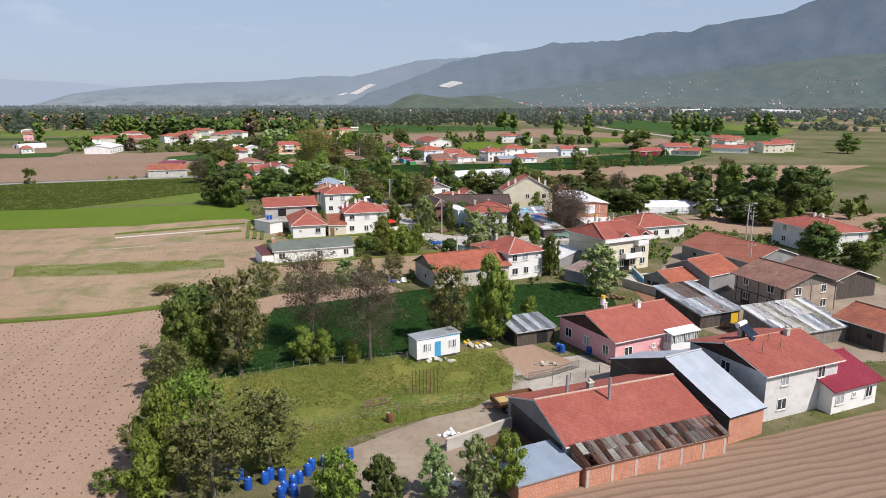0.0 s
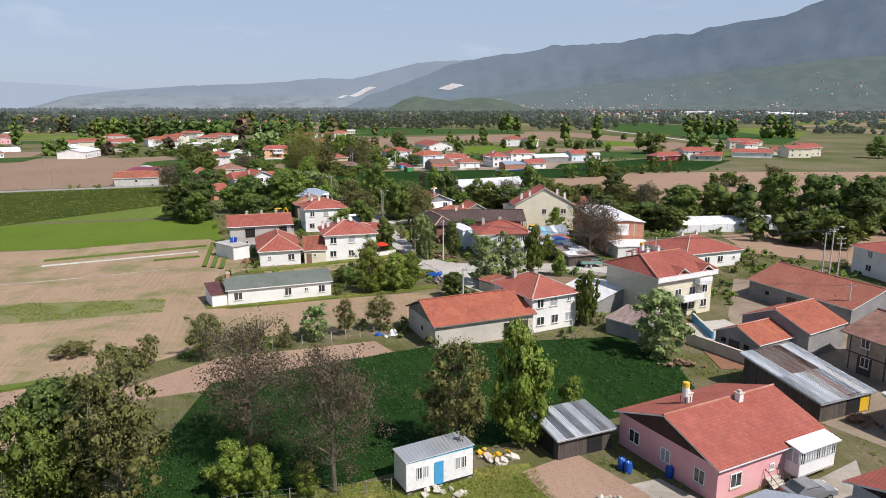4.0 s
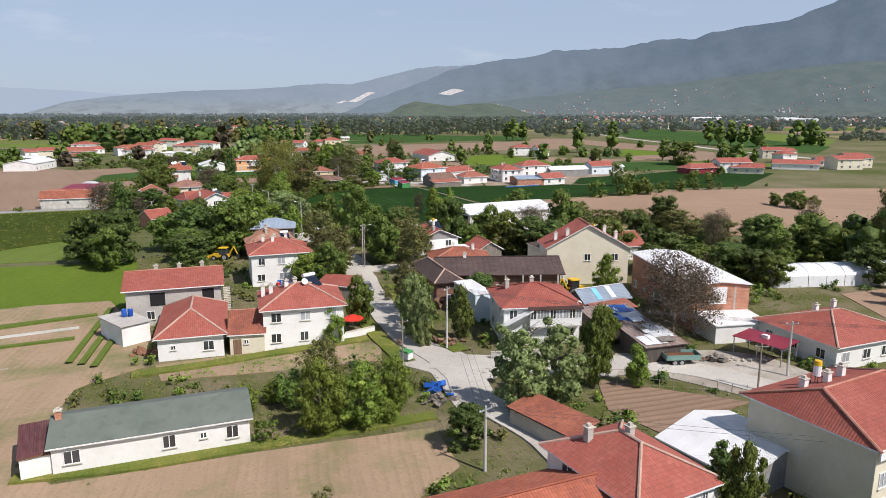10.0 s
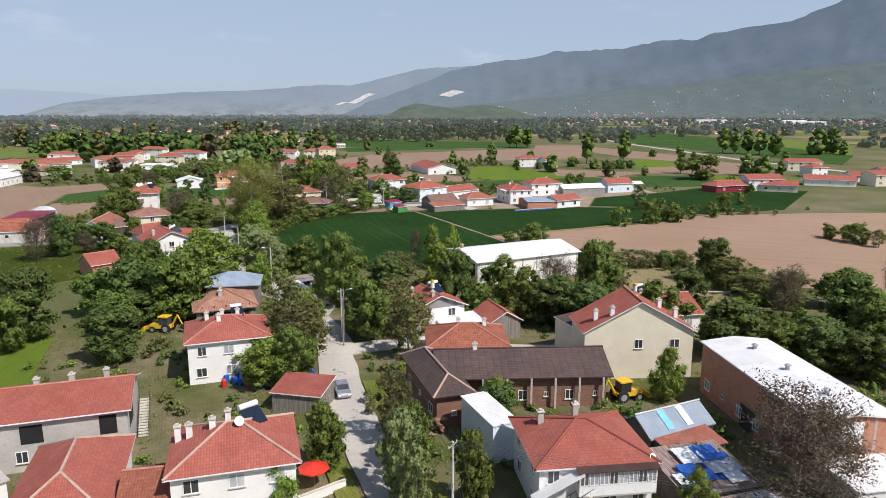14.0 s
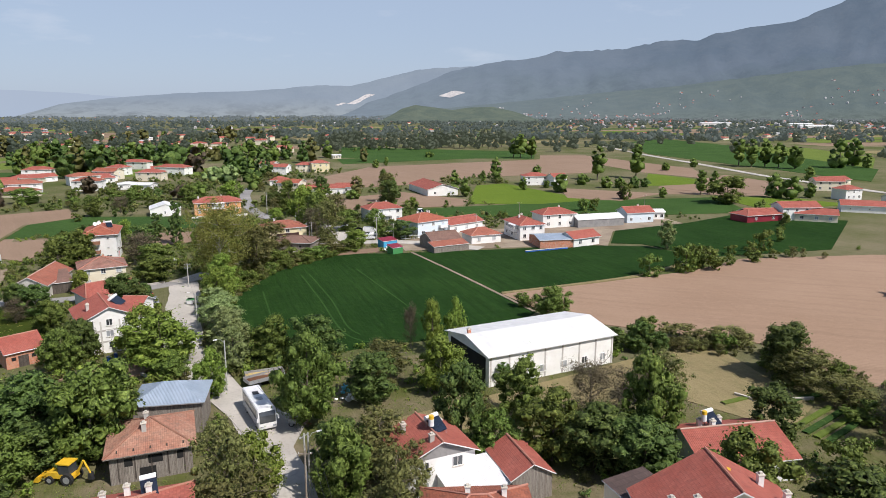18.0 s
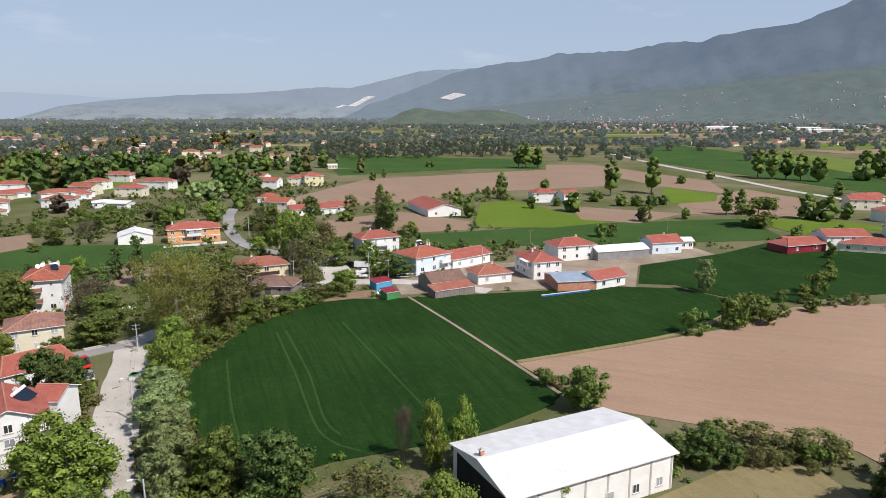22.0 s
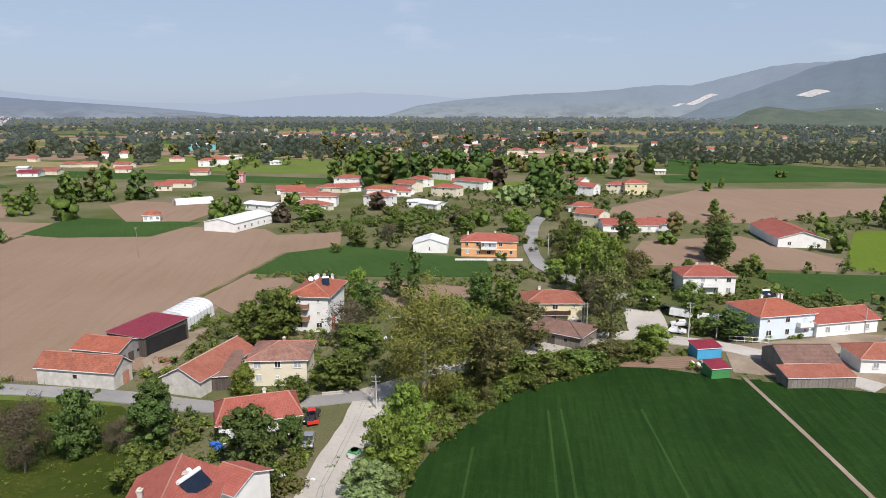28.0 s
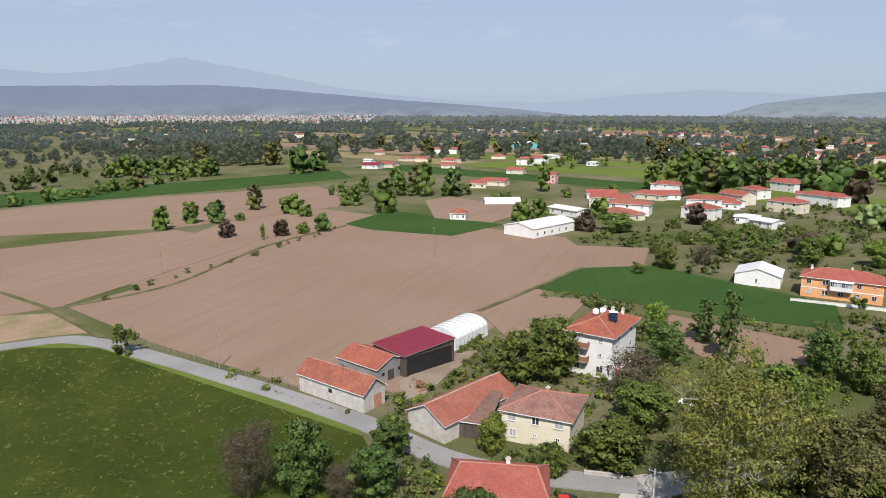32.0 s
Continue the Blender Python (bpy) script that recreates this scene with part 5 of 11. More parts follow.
def roof_tank(parent, x, y, z, mat="white_paint"):
    t = new("roof_tank")
    t.parent = parent
    t.matrix_basis = pose(x, y, z)
    t["label"] = "white and yellow water tank on a frame"
    bm = bmesh.new()
    tube(bm, (0, 0, 0.7), (0, 0, 1.6), 0.32, 0.32, 12)
    part("tank", bm, "white_paint", t)
    bm = bmesh.new()
    tube(bm, (0, 0, 1.6), (0, 0, 2.0), 0.33, 0.3, 12)
    part("tank_top", bm, "yellow_paint", t)
    for a in range(4):
        bm = bmesh.new()
        u, v = (-1) ** a * 0.3, (-1) ** (a // 2) * 0.3
        tube(bm, (u, v, -0.4), (u, v, 0.7), 0.03, 0.03, 4)
        part("leg", bm, "dark_metal", t)


def fence(points, posts, h=1.5, label="wire fence with thin grey posts", mat="concrete_pole", wires=3, rails=""):
    """Posts along a line, with wires or rails between them."""
    top = thing("fence", points[0][0], points[0][1], 0, 0, label, "fence")
    o = Vector((points[0][0], points[0][1], 0))
    pts = [Vector((*p, 0)) - o for p in points]
    total = sum((b - a).length for a, b in zip(pts, pts[1:]))
    spots, left = [], 0.0
    for k in range(posts):
        s = total * k / (posts - 1)
        for a, b in zip(pts, pts[1:]):
            if s <= (b - a).length + 1e-6:
                spots.append(a.lerp(b, s / (b - a).length))
                break
            s -= (b - a).length
    bm = bmesh.new()
    box(bm, -0.035, 0.035, -0.035, 0.035, -0.3, h)
    me = mesh("post", bm, mat)
    for q in spots:
        shared("post", me, top, pose(*q))
    for k in range(wires):
        bm = bmesh.new()
        z = Vector((0, 0, h * (0.3 + 0.65 * k / max(1, wires - 1))))
        for a, b in zip(spots, spots[1:]):
            if rails:
                d = (b - a).normalized()
                n = Vector((-d.y, d.x, 0)) * 0.05
                vs = [bm.verts.new(p) for p in (a + z - n * 1.2, b + z - n * 1.2, b + z + n, a + z + n)]
                vs2 = [bm.verts.new(p.co + Vector((0, 0, 0.12))) for p in vs]
                bm.faces.new(vs[::-1])
                bm.faces.new(vs2)
                for i in range(4):
                    bm.faces.new((vs[i], vs[(i + 1) % 4], vs2[(i + 1) % 4], vs2[i]))
            else:
                continue
            part("rail", bm, rails, top)
            bm = bmesh.new()
        if rails:
            bm.free()
        else:
            wire(bm, [q + z for q in spots], 0.006)
            part("wire", bm, "grey_metal", top)


def low_wall(points, h=1.0, thick=0.2, mat="concrete", label="low rendered garden wall beside the lane"):
    top = thing("garden_wall", points[0][0], points[0][1], 0, 0, label, "wall")
    o = Vector((points[0][0], points[0][1], 0))
    for a, b in zip(points, points[1:]):
        a, b = Vector((*a, 0)) - o, Vector((*b, 0)) - o
        d = (b - a).normalized()
        m = Matrix.Translation(a) @ Matrix.Rotation(math.atan2(d.y, d.x), 4, "Z")
        bm = bmesh.new()
        box(bm, 0, (b - a).length, -thick / 2, thick / 2, -0.3, h, m)
        seg = part("panel", bm, mat, top)
        bm = bmesh.new()
        box(bm, 0, (b - a).length, -thick / 2 - 0.05, thick / 2 + 0.05, h, h + 0.07, m)
        part("coping", bm, "stone_pale", seg)


def tunnel(x, y, rot, length, width, h, label, mat="film_white", ends=True, hoops=9):
    """A film greenhouse: a half-round skin over hoops."""
    top = thing("greenhouse", x, y, 0, rot, label, "greenhouse")
    bm = bmesh.new()
    n = 12
    rows = []
    for k in range(hoops):
        u = -length / 2 + length * k / (hoops - 1)
        rows.append([bm.verts.new((u, -math.cos(math.pi * j / n) * width / 2, (0.35 + 0.65 * math.sin(math.pi * j / n) ** 0.75) * h if 0 < j < n else 0.0)) for j in range(n + 1)])
    for a, b in zip(rows, rows[1:]):
        for j in range(n):
            bm.faces.new((a[j], a[j + 1], b[j + 1], b[j]))
    bm.faces.new(rows[0][::-1])
    bm.faces.new(rows[-1])
    part("film", bm, mat, top)
    for k in range(hoops):
        bm = bmesh.new()
        u = -length / 2 + length * k / (hoops - 1)
        pts = [Vector((u, -math.cos(math.pi * j / n) * (width / 2 + 0.03), ((0.35 + 0.65 * math.sin(math.pi * j / n) ** 0.75) * h if 0 < j < n else 0.0) + 0.03)) for j in range(n + 1)]
        wire(bm, pts, 0.04, 4)
        part("hoop", bm, "grey_metal", top)
    bm = bmesh.new()
    box(bm, -length / 2 - 0.04, -length / 2 - 0.01, -0.9, 0.9, 0, min(2.2, h * 0.7))
    part("door", bm, "dark_metal", top)


def cabin(x, y, rot, length=6.2, depth=2.5, h=2.7):
    top = thing("site_cabin", x, y, 0.25, rot, "white container cabin with a blue door", "cabin")
    n, d = length / 2, depth / 2
    bm = bmesh.new()
    box(bm, -n, n, -d, d, 0, h)
    part("body", bm, "white_paint", top)
    for z in (0.0, h - 0.12):
        bm = bmesh.new()
        for b in ((-n - 0.02, n + 0.02, -d - 0.03, -d - 0.002), (-n - 0.02, n + 0.02, d + 0.002, d + 0.03), (-n - 0.03, -n - 0.002, -d, d), (n + 0.002, n + 0.03, -d, d)):
            box(bm, *b, z, z + 0.12)
        part("trim_rail", bm, "door_blue" if z else "dark_metal", top)
    planes, _ = roof_planes("shed_x", n + 0.1, d + 0.1, h + 0.02, 0.15)
    shared("roof", roof_mesh(planes, 0.06, ["sheet_grey", "white_paint"]), top)
    bm = bmesh.new()
    box(bm, -0.42, 0.42, -d - 0.05, -d - 0.005, 0.1, 2.1)
    ob = part("door", bm, "door_blue", top)
    ob.location.x = -0.15
    bm = bmesh.new()
    box(bm, 0.28, 0.36, -d - 0.1, -d - 0.05, 1.05, 1.1)
    part("handle", bm, "grey_metal", ob)
    for u in (-1.6, 1.9):
        for v in (-0.3, 0.3):
            window(top, on_face("f", n, d, u + v, 0.95), 0.5, 1.1, "glass_dark" if v * u > 0 else "curtain_pane", sill=False)
    for u in (-n + 0.3, 0, n - 0.3):
        for v in (-d + 0.2, d - 0.2):
            bm = bmesh.new()
            box(bm, u - 0.2, u + 0.2, v - 0.2, v + 0.2, -0.45, 0.0)
            part("support_block", bm, "concrete", top)


def heap(x, y, w, d, h, mat, label, seed=1, name="rubble_heap", pieces=14):
    """A loose heap of broken pieces, joined as one."""
    rnd = random.Random(seed)
    bm = bmesh.new()
    for k in range(pieces):
        s = rnd.uniform(0.2, 0.55) * min(w, d, 2) * 0.5
        m = pose(rnd.gauss(0, w / 4), rnd.gauss(0, d / 4), rnd.uniform(0, h * 0.6), rnd.uniform(0, 60), rnd.uniform(0, 60), rnd.uniform(0, 180))
        vs = box(bm, -s, s, -s * 0.7, s * 0.7, -s * 0.4, s * 0.4, m)
        for v in vs:
            v.co += Vector((rnd.gauss(0, s * 0.15), rnd.gauss(0, s * 0.15), rnd.gauss(0, s * 0.1)))
    ob = link(name, bm, mat)
    ob.matrix_basis = pose(x, y, 0.0)
    return tagged(ob, label, name.split("_")[0], kind="stuff")


def bin_green(x, y, rot):
    top = thing("waste_container", x, y, 0.1, rot, "green and white wheeled waste container", "waste container")
    bm = bmesh.new()
    profile(bm, [(-0.65, 0.25), (0.65, 0.25), (0.75, 1.1), (-0.75, 1.1)], -0.45, 0.45)
    part("body", bm, "car_white", top)
    bm = bmesh.new()
    profile(bm, [(-0.78, 1.1), (0.78, 1.1), (0.6, 1.3), (-0.6, 1.3)], -0.5, 0.5)
    part("lid", bm, "green_plastic", top)
    for u in (-0.5, 0.5):
        for v in (-0.35, 0.35):
            wheel(top, u, v, 0.12, 0.12, 0.06)


def stair(parent, x, y, rot, rise, run, width=1.1, steps=14, mat="stone_pale", label=""):
    """An open outside stair that climbs along +x."""
    s = new("stair")
    s.parent = parent
    s.matrix_basis = pose(x, y, 0, 0, 0, rot)
    for k in range(steps):
        bm = bmesh.new()
        box(bm, run * k / steps, run * (k + 1) / steps + 0.05, -width / 2, width / 2, rise * (k + 1) / steps - 0.12, rise * (k + 1) / steps)
        part("step", bm, mat, s)
    for v in (-width / 2, width / 2):
        bm = bmesh.new()
        tube(bm, (0, v, 0.9), (run, v, rise + 0.9), 0.03, 0.03, 5)
        tube(bm, (0, v, 0.1), (run, v, rise + 0.1), 0.05, 0.05, 4)
        for k in range(0, steps + 1, 2):
            tube(bm, (run * k / steps, v, rise * k / steps), (run * k / steps, v, rise * k / steps + 0.9), 0.02, 0.02, 4)
        part("railing", bm, "dark_metal", s)
    return s


def balcony(parent, side, w, d, u, z, wide, out=1.2, solid="white_paint", glazed=0, awning=""):
    """A balcony on a wall: slab, parapet and, if glazed, a band of windows."""
    b = new("balcony")
    b.parent = parent
    b.matrix_basis = on_face(side, w, d, u, z)
    bm = bmesh.new()
    box(bm, -wide / 2, wide / 2, -out, -0.002, -0.15, 0.0)
    part("slab", bm, "concrete", b)
    for nm, q in (("front", (-wide / 2, wide / 2, -out - 0.003, -out + 0.1)), ("side", (-wide / 2 - 0.003, -wide / 2 + 0.1, -out + 0.1, -0.002)), ("side", (wide / 2 - 0.1, wide / 2 + 0.003, -out + 0.1, -0.002))):
        bm = bmesh.new()
        box(bm, *q, 0.0, 0.95)
        part("parapet", bm, solid, b)
    if glazed:
        for k in range(glazed):
            step = wide / glazed
            window(b, pose(-wide / 2 + step * (k + 0.5), -out + 0.02, 0.97), round(step - 0.06, 2), 1.25, "curtain_pane" if k % 3 else "glass_dark", sill=False)
        for s in (-1, 1):
            window(b, pose(s * (wide / 2 - 0.02), -out / 2, 0.97, 0, 0, 90 * s), round(out - 0.1, 2), 1.25, "curtain_pane", sill=False)
        bm = bmesh.new()
        vs = box(bm, -wide / 2 - 0.2, wide / 2 + 0.2, -out - 0.3, -0.002, 2.24, 2.34)
        for k in (2, 3, 6, 7):
            vs[k].co.z += 0.3
        part("balcony_roof", bm, awning or "white_paint", b)
    return b


def opening(parent, side, w, d, u, z, wide, high, mat="black_void", name="opening"):
    # black_void openings are flat slabs; the shade inside is put into their colour
    bm = bmesh.new()
    box(bm, -wide / 2, wide / 2, -0.03, 0.02, 0, high)
    ob = part(name, bm, mat, parent)
    ob.matrix_basis = on_face(side, w, d, u, z)
    return ob


def tractor(x, y, rot):
    top = thing("tractor", x, y, 0.1, rot, "blue farm tractor with a red implement on the lane", "tractor")
    bm = bmesh.new()
    profile(bm, [(-0.2, 0.6), (1.5, 0.65), (1.55, 1.2), (0.1, 1.3), (-0.2, 1.1)], -0.32, 0.32)
    part("bonnet", bm, "tarp_blue", top)
    bm = bmesh.new()
    box(bm, -1.0, -0.2, -0.45, 0.45, 0.6, 1.15)
    part("seat_deck", bm, "dark_metal", top)
    bm = bmesh.new()
    for u, v in ((-0.95, -0.5), (-0.95, 0.5), (-0.1, -0.5), (-0.1, 0.5)):
        wire(bm, [Vector((u, v, 1.1)), Vector((u, v, 2.2))], 0.035, 4)
    part("roll_frame", bm, "dark_metal", top)
    bm = bmesh.new()
    box(bm, -1.1, 0.05, -0.62, 0.62, 2.2, 2.28)
    part("canopy", bm, "red_plastic", top)
    for s in (-1, 1):
        wheel(top, -0.7, s * 0.72, 0.6, 0.68, 0.38)
        wheel(top, 1.2, s * 0.55, 0.3, 0.38, 0.24)
    bm = bmesh.new()
    box(bm, -2.0, -1.3, -0.9, 0.9, 0.35, 0.75)
    part("implement", bm, "red_plastic", top)
    bm = bmesh.new()
    wire(bm, [Vector((0.9, 0.15, 1.2)), Vector((0.9, 0.15, 1.9))], 0.04, 6)
    part("exhaust_pipe", bm, "dark_metal", top)


def parasol(x, y):
    top = thing("parasol", x, y, 0, 0, "open red garden parasol on a pole", "parasol")
    bm = bmesh.new()
    wire(bm, [Vector((0, 0, -0.1)), Vector((0, 0, 2.5))], 0.03, 6)
    part("pole", bm, "grey_metal", top)
    bm = bmesh.new()
    tip = bm.verts.new((0, 0, 2.6))
    ring = [bm.verts.new((math.cos(a * math.pi / 4) * 1.5, math.sin(a * math.pi / 4) * 1.5, 2.0)) for a in range(8)]
    low = [bm.verts.new((v.co.x, v.co.y, 1.88)) for v in ring]
    for a in range(8):
        bm.faces.new((tip, ring[a], ring[(a + 1) % 8]))
        bm.faces.new((ring[a], low[a], low[(a + 1) % 8], ring[(a + 1) % 8]))
    part("canopy", bm, "red_plastic", top)


def canopy(x, y, rot, w, d, h, mat, label):
    """A thin metal roof on posts, with rafters below."""
    top = thing("canopy", x, y, 0.0, rot, label, "canopy")
    bm = bmesh.new()
    for v in box(bm, -w / 2, w / 2, -d / 2, d / 2, h, h + 0.06):
        v.co.z += 0.12 * (v.co.y / d)
    part("roof", bm, mat, top)
    for px in (-w / 2 + 0.2, 0.0, w / 2 - 0.2):
        for py in (-d / 2 + 0.2, d / 2 - 0.2):
            bm = bmesh.new()
            box(bm, px - 0.05, px + 0.05, py - 0.05, py + 0.05, -0.3, h - 0.02)
            part("post", bm, "grey_metal", top)
        bm = bmesh.new()
        box(bm, px - 0.04, px + 0.04, -d / 2, d / 2, h - 0.14, h - 0.07)
        part("rafter", bm, "dark_metal", top)
    bm = bmesh.new()
    box(bm, -0.4, 0.4, -0.3, 0.3, h + 0.06, h + 0.5)
    part("roof_box", bm, "white_paint", top)
    return top


# ---- the first yards ----
b_pink = house("single-storey pink house with a red tiled gable roof", 24.3, 87.2, 27.3, 12.9, 11.2, 3.2, 2.1, over=0.45, wall='plaster_pink', storeys=1, wins='f3l3', chim=((-0.3, 0.35), (0.25, -0.1)), gable='dark_timber', fascia='sheet_white')
b_shed2 = house("dark timber shed with a pale metal roof", 11.6, 89.0, 23.8, 5.7, 4.2, 2.1, 0.6, over=0.35, roof='shed', wall='boards_dark', tile='sheet_white', storeys=1, wins='', name='shed', category='shed', fascia='grey_metal')
b_stable = house("long brick stable with a red tiled roof", 16.0, 62.4, 22.0, 15.8, 11.0, 2.7, 2.0, over=0.2, wall='block_grey', storeys=1, wins='', ridge='ridge_pale', chim=((-0.2, 0.1),), chim_mat='block_grey', category='stable', name='stable')
b_leanto = house("low brick lean-to with a rusty corrugated roof", 18.7, 56.1, 22.3, 15.4, 2.3, 1.9, 0.75, over=0.12, roof='shed', wall='brick_red', tile='sheet_rust', storeys=1, wins='', category='shed', name='shed', fascia='rusty_iron')
b_greylean = house("brick shed with a flat grey metal roof", 7.8, 53.0, 25.7, 6.0, 4.6, 1.8, 0.35, over=0.15, roof='shed', wall='brick_red', tile='sheet_blue', storeys=1, wins='', category='shed', name='shed', fascia='grey_metal')
b_blueroof = house("tall brick barn with a pale blue metal roof and dark sides", 25.3, 68.0, 27.6, 4.8, 16.6, 2.9, 3.1, over=0.2, roof='gable', wall='brick_red', tile='sheet_light', storeys=1, wins='', category='barn', name='barn', fascia='dark_metal', gable='dark_metal', ridge='grey_metal')
b_white0 = house("two-storey white house with a red tiled roof", 35.1, 71.1, 24.0, 10.5, 10.5, 5.2, 1.7, over=0.5, wall='plaster_grey', wins='f2l1', chim=((0.55, -0.1), (-0.3, 0.3)), roof='gable', chim_mat='concrete', gable='dark_timber')
b_maroon0 = house("low white house with a dark red metal roof", 41.7, 71.5, 24.5, 7.0, 9.0, 2.8, 1.8, over=0.5, roof='gable', wall='plaster_white', tile='sheet_maroon', storeys=1, wins='f3', fascia='sheet_maroon', ridge='sheet_maroon')
b_mshed = house("timber shed with a streaked metal roof", 38.3, 99.2, 23.5, 7.4, 9.6, 2.1, 1.7, over=0.3, roof='shed', wall='boards_dark', tile='sheet_grey', storeys=1, wins='', category='shed', name='shed', fascia='grey_metal')
b_wshed = house("open shed with a pale patched metal roof", 48.6, 90.1, 21.6, 11.3, 7.4, 2.1, 1.7, over=0.3, roof='shed', wall='boards_grey', tile='sheet_white', storeys=1, wins='', category='shed', name='shed', fascia='grey_metal')
b_oldbrown = house("old two-storey timber house with a brown tiled roof", 54.3, 105.0, -69.0, 9.9, 10.7, 4.6, 2.0, over=0.6, roof='gable', wall='plaster_clay', tile='tile_mossy', wins='f2r2', gable='boards_grey', fascia='boards_grey', ridge='tile_brown')
b_smallor = house("grey block shed with an orange tiled roof", 38.9, 113.1, 29.1, 6.1, 6.3, 2.5, 1.5, over=0.25, roof='gable', wall='block_grey', tile='tile_orange', storeys=1, wins='', category='shed', name='shed')
b_bigor = house("grey rendered barn with an orange tiled roof", 45.5, 116.4, 32.4, 8.2, 9.1, 3.4, 2.0, over=0.25, roof='gable', wall='block_grey', tile='tile_orange', storeys=1, wins='', category='barn', name='barn')
b_redhall = house("long low barn with a worn red tiled roof", 59.0, 132.7, -66.9, 17.8, 13.0, 3.0, 2.2, over=0.4, roof='gable', wall='block_grey', tile='tile_worn', storeys=1, wins='', category='barn', name='barn')
b_brown2 = house("low barn with a dark brown tiled roof", 66.3, 114.6, -71.7, 11.5, 9.0, 3.2, 1.6, over=0.4, roof='gable', wall='boards_dark', tile='tile_brown', storeys=1, wins='', category='barn', name='barn', ridge='tile_brown')
b_rred = house("long shed with a dark old tiled roof", 59.7, 89.0, -65.6, 7.2, 9.0, 2.8, 1.6, over=0.3, roof='gable', wall='boards_dark', tile='tile_old', storeys=1, wins='', category='shed', name='shed', ridge='tile_brown')
b_redR = house("two-storey white house with an orange-red roof among trees", 83.2, 148.9, 12.5, 10.5, 16.1, 5, 1.8, over=0.5, roof='hip', wall='plaster_white', wins='f3l2', chim=((0, 0.2), (0.4, 0.2)))
b_apart = house("three-level cream apartment house with a red roof and white eave band", 32.8, 132.7, 28.2, 11.1, 10.7, 6.6, 2.2, over=0.6, roof='half_hip', wall='plaster_cream', storeys=3, wins='f4', chim=((-0.6, 0.4), (-0.2, 0.3), (0.3, 0.4)), gable='plaster_cream')
b_rusty6 = house("small shed with a rusty red metal roof", 25.7, 120.3, -48.1, 5.2, 5.0, 2.2, 0.8, over=0.2, roof='shed', wall='block_grey', tile='sheet_rust', storeys=1, wins='', category='shed', name='shed')

# ---- the barn and the lane ----
b_barn = house("old stone barn with a mottled orange tiled roof", 3.4, 121.3, 23.2, 14.4, 9.7, 3.1, 2.2, over=0.4, roof='gable', wall='stone_pale', tile='tile_orange', storeys=1, wins='', category='barn', name='barn', gable='boards_grey', fascia='boards_grey', ridge='tile_orange')
b_white9 = house("two-storey white house with a red pyramid roof", 12.9, 126.3, 28.1, 7.5, 9.7, 5.0, 2.0, over=0.5, roof='hip', wall='plaster_white', wins='f3l2r1', chim=((0.1, 0.1), (-0.5, 0.5)), tile='tile_red', ridge='ridge_pale', chim_mat='concrete')
b_greylong = house("long low white building with a patched grey-green felt roof", -27.4, 139.0, 21.1, 16.1, 7.2, 2.7, 1.3, over=0.35, roof='gable', wall='plaster_white', tile='felt_green', storeys=1, wins='f6', ridge='', name='cottage', chim=((-0.96, -0.1),), chim_mat='brick_red', skip=(("f", 0, 1), ("f", 0, 2)))
b_greyannex = house("small lean-to with a brown metal roof", -36.1, 134.8, 28.8, 2.3, 5.5, 2.2, 0.6, over=0.15, roof='shed', wall='plaster_white', tile='sheet_wine', storeys=1, wins='', category='shed', name='shed', fascia='rusty_iron')
b_openhouse = house("unfinished two-storey grey house with a red tiled roof", -40.8, 179.3, 18.1, 12.8, 9.5, 5.4, 1.7, over=0.5, roof='gable', wall='concrete', wins='f2', chim=((-0.4, 0.1), (0.1, 0.2), (0.6, 0.4)), chim_mat='concrete', storeys=1)
b_flatbox = house("low rendered annex with a flat concrete roof", -43.6, 168.2, 48.8, 3.7, 6.5, 2.9, 0.05, over=0.25, roof='flat', wall='plaster_white', tile='concrete', storeys=1, wins='', category='shed', name='annex', fascia='concrete')
b_lhouse = house("single-storey white house with a red hipped roof", -34.0, 167.3, 16.9, 7.7, 14.0, 3.0, 2.4, over=0.5, roof='hip', wall='plaster_white', storeys=1, wins='f2', ridge='ridge_pale', chim=())
b_lwing = house("low side wing with a dark red tiled roof", -26.3, 166.2, 11.6, 4.2, 8.0, 2.7, 2.0, over=0.3, roof='gable', wall='plaster_cream', tile='tile_old', storeys=1, wins='f1', door='f-1.2', name='wing')
b_white340 = house("two-storey white house with a red hipped roof", -20.0, 169.2, 16.1, 10.2, 9.0, 5.4, 2.2, over=0.5, roof='hip', wall='plaster_white', wins='f3l1r2', chim=((-0.95, 0.3), (-0.75, 0.2), (-0.35, 0.1), (-0.1, 0.6)), ridge='ridge_pale')
b_white357 = house("two-storey white house with a red hipped roof and tall chimneys", -30.6, 201.3, 19.1, 10.1, 9.0, 5.7, 2.0, over=0.5, roof='hip', wall='plaster_white', wins='f3l1', chim=((-0.5, 0.3), (-0.2, -0.2), (0.3, 0.3), (-0.1, 0.5)))
b_shed500 = house("timber shed with a red tiled roof beside the lane", -17.9, 189.2, -12.6, 6.0, 4.5, 2.5, 0.7, over=0.25, roof='shed', wall='boards_grey', tile='tile_red', storeys=1, wins='', category='shed', name='shed')
b_darkmain = house("long unfinished brick building with a dark brown shingle roof", 8.3, 193.3, 3.0, 19.9, 9.0, 4.0, 1.9, over=0.7, roof='gable', wall='brick_dark', tile='shingle_dark', storeys=1, wins='f7', category='building', name='building', fascia='dark_timber', ridge='shingle_dark', chim=((-0.55, 0.0),))
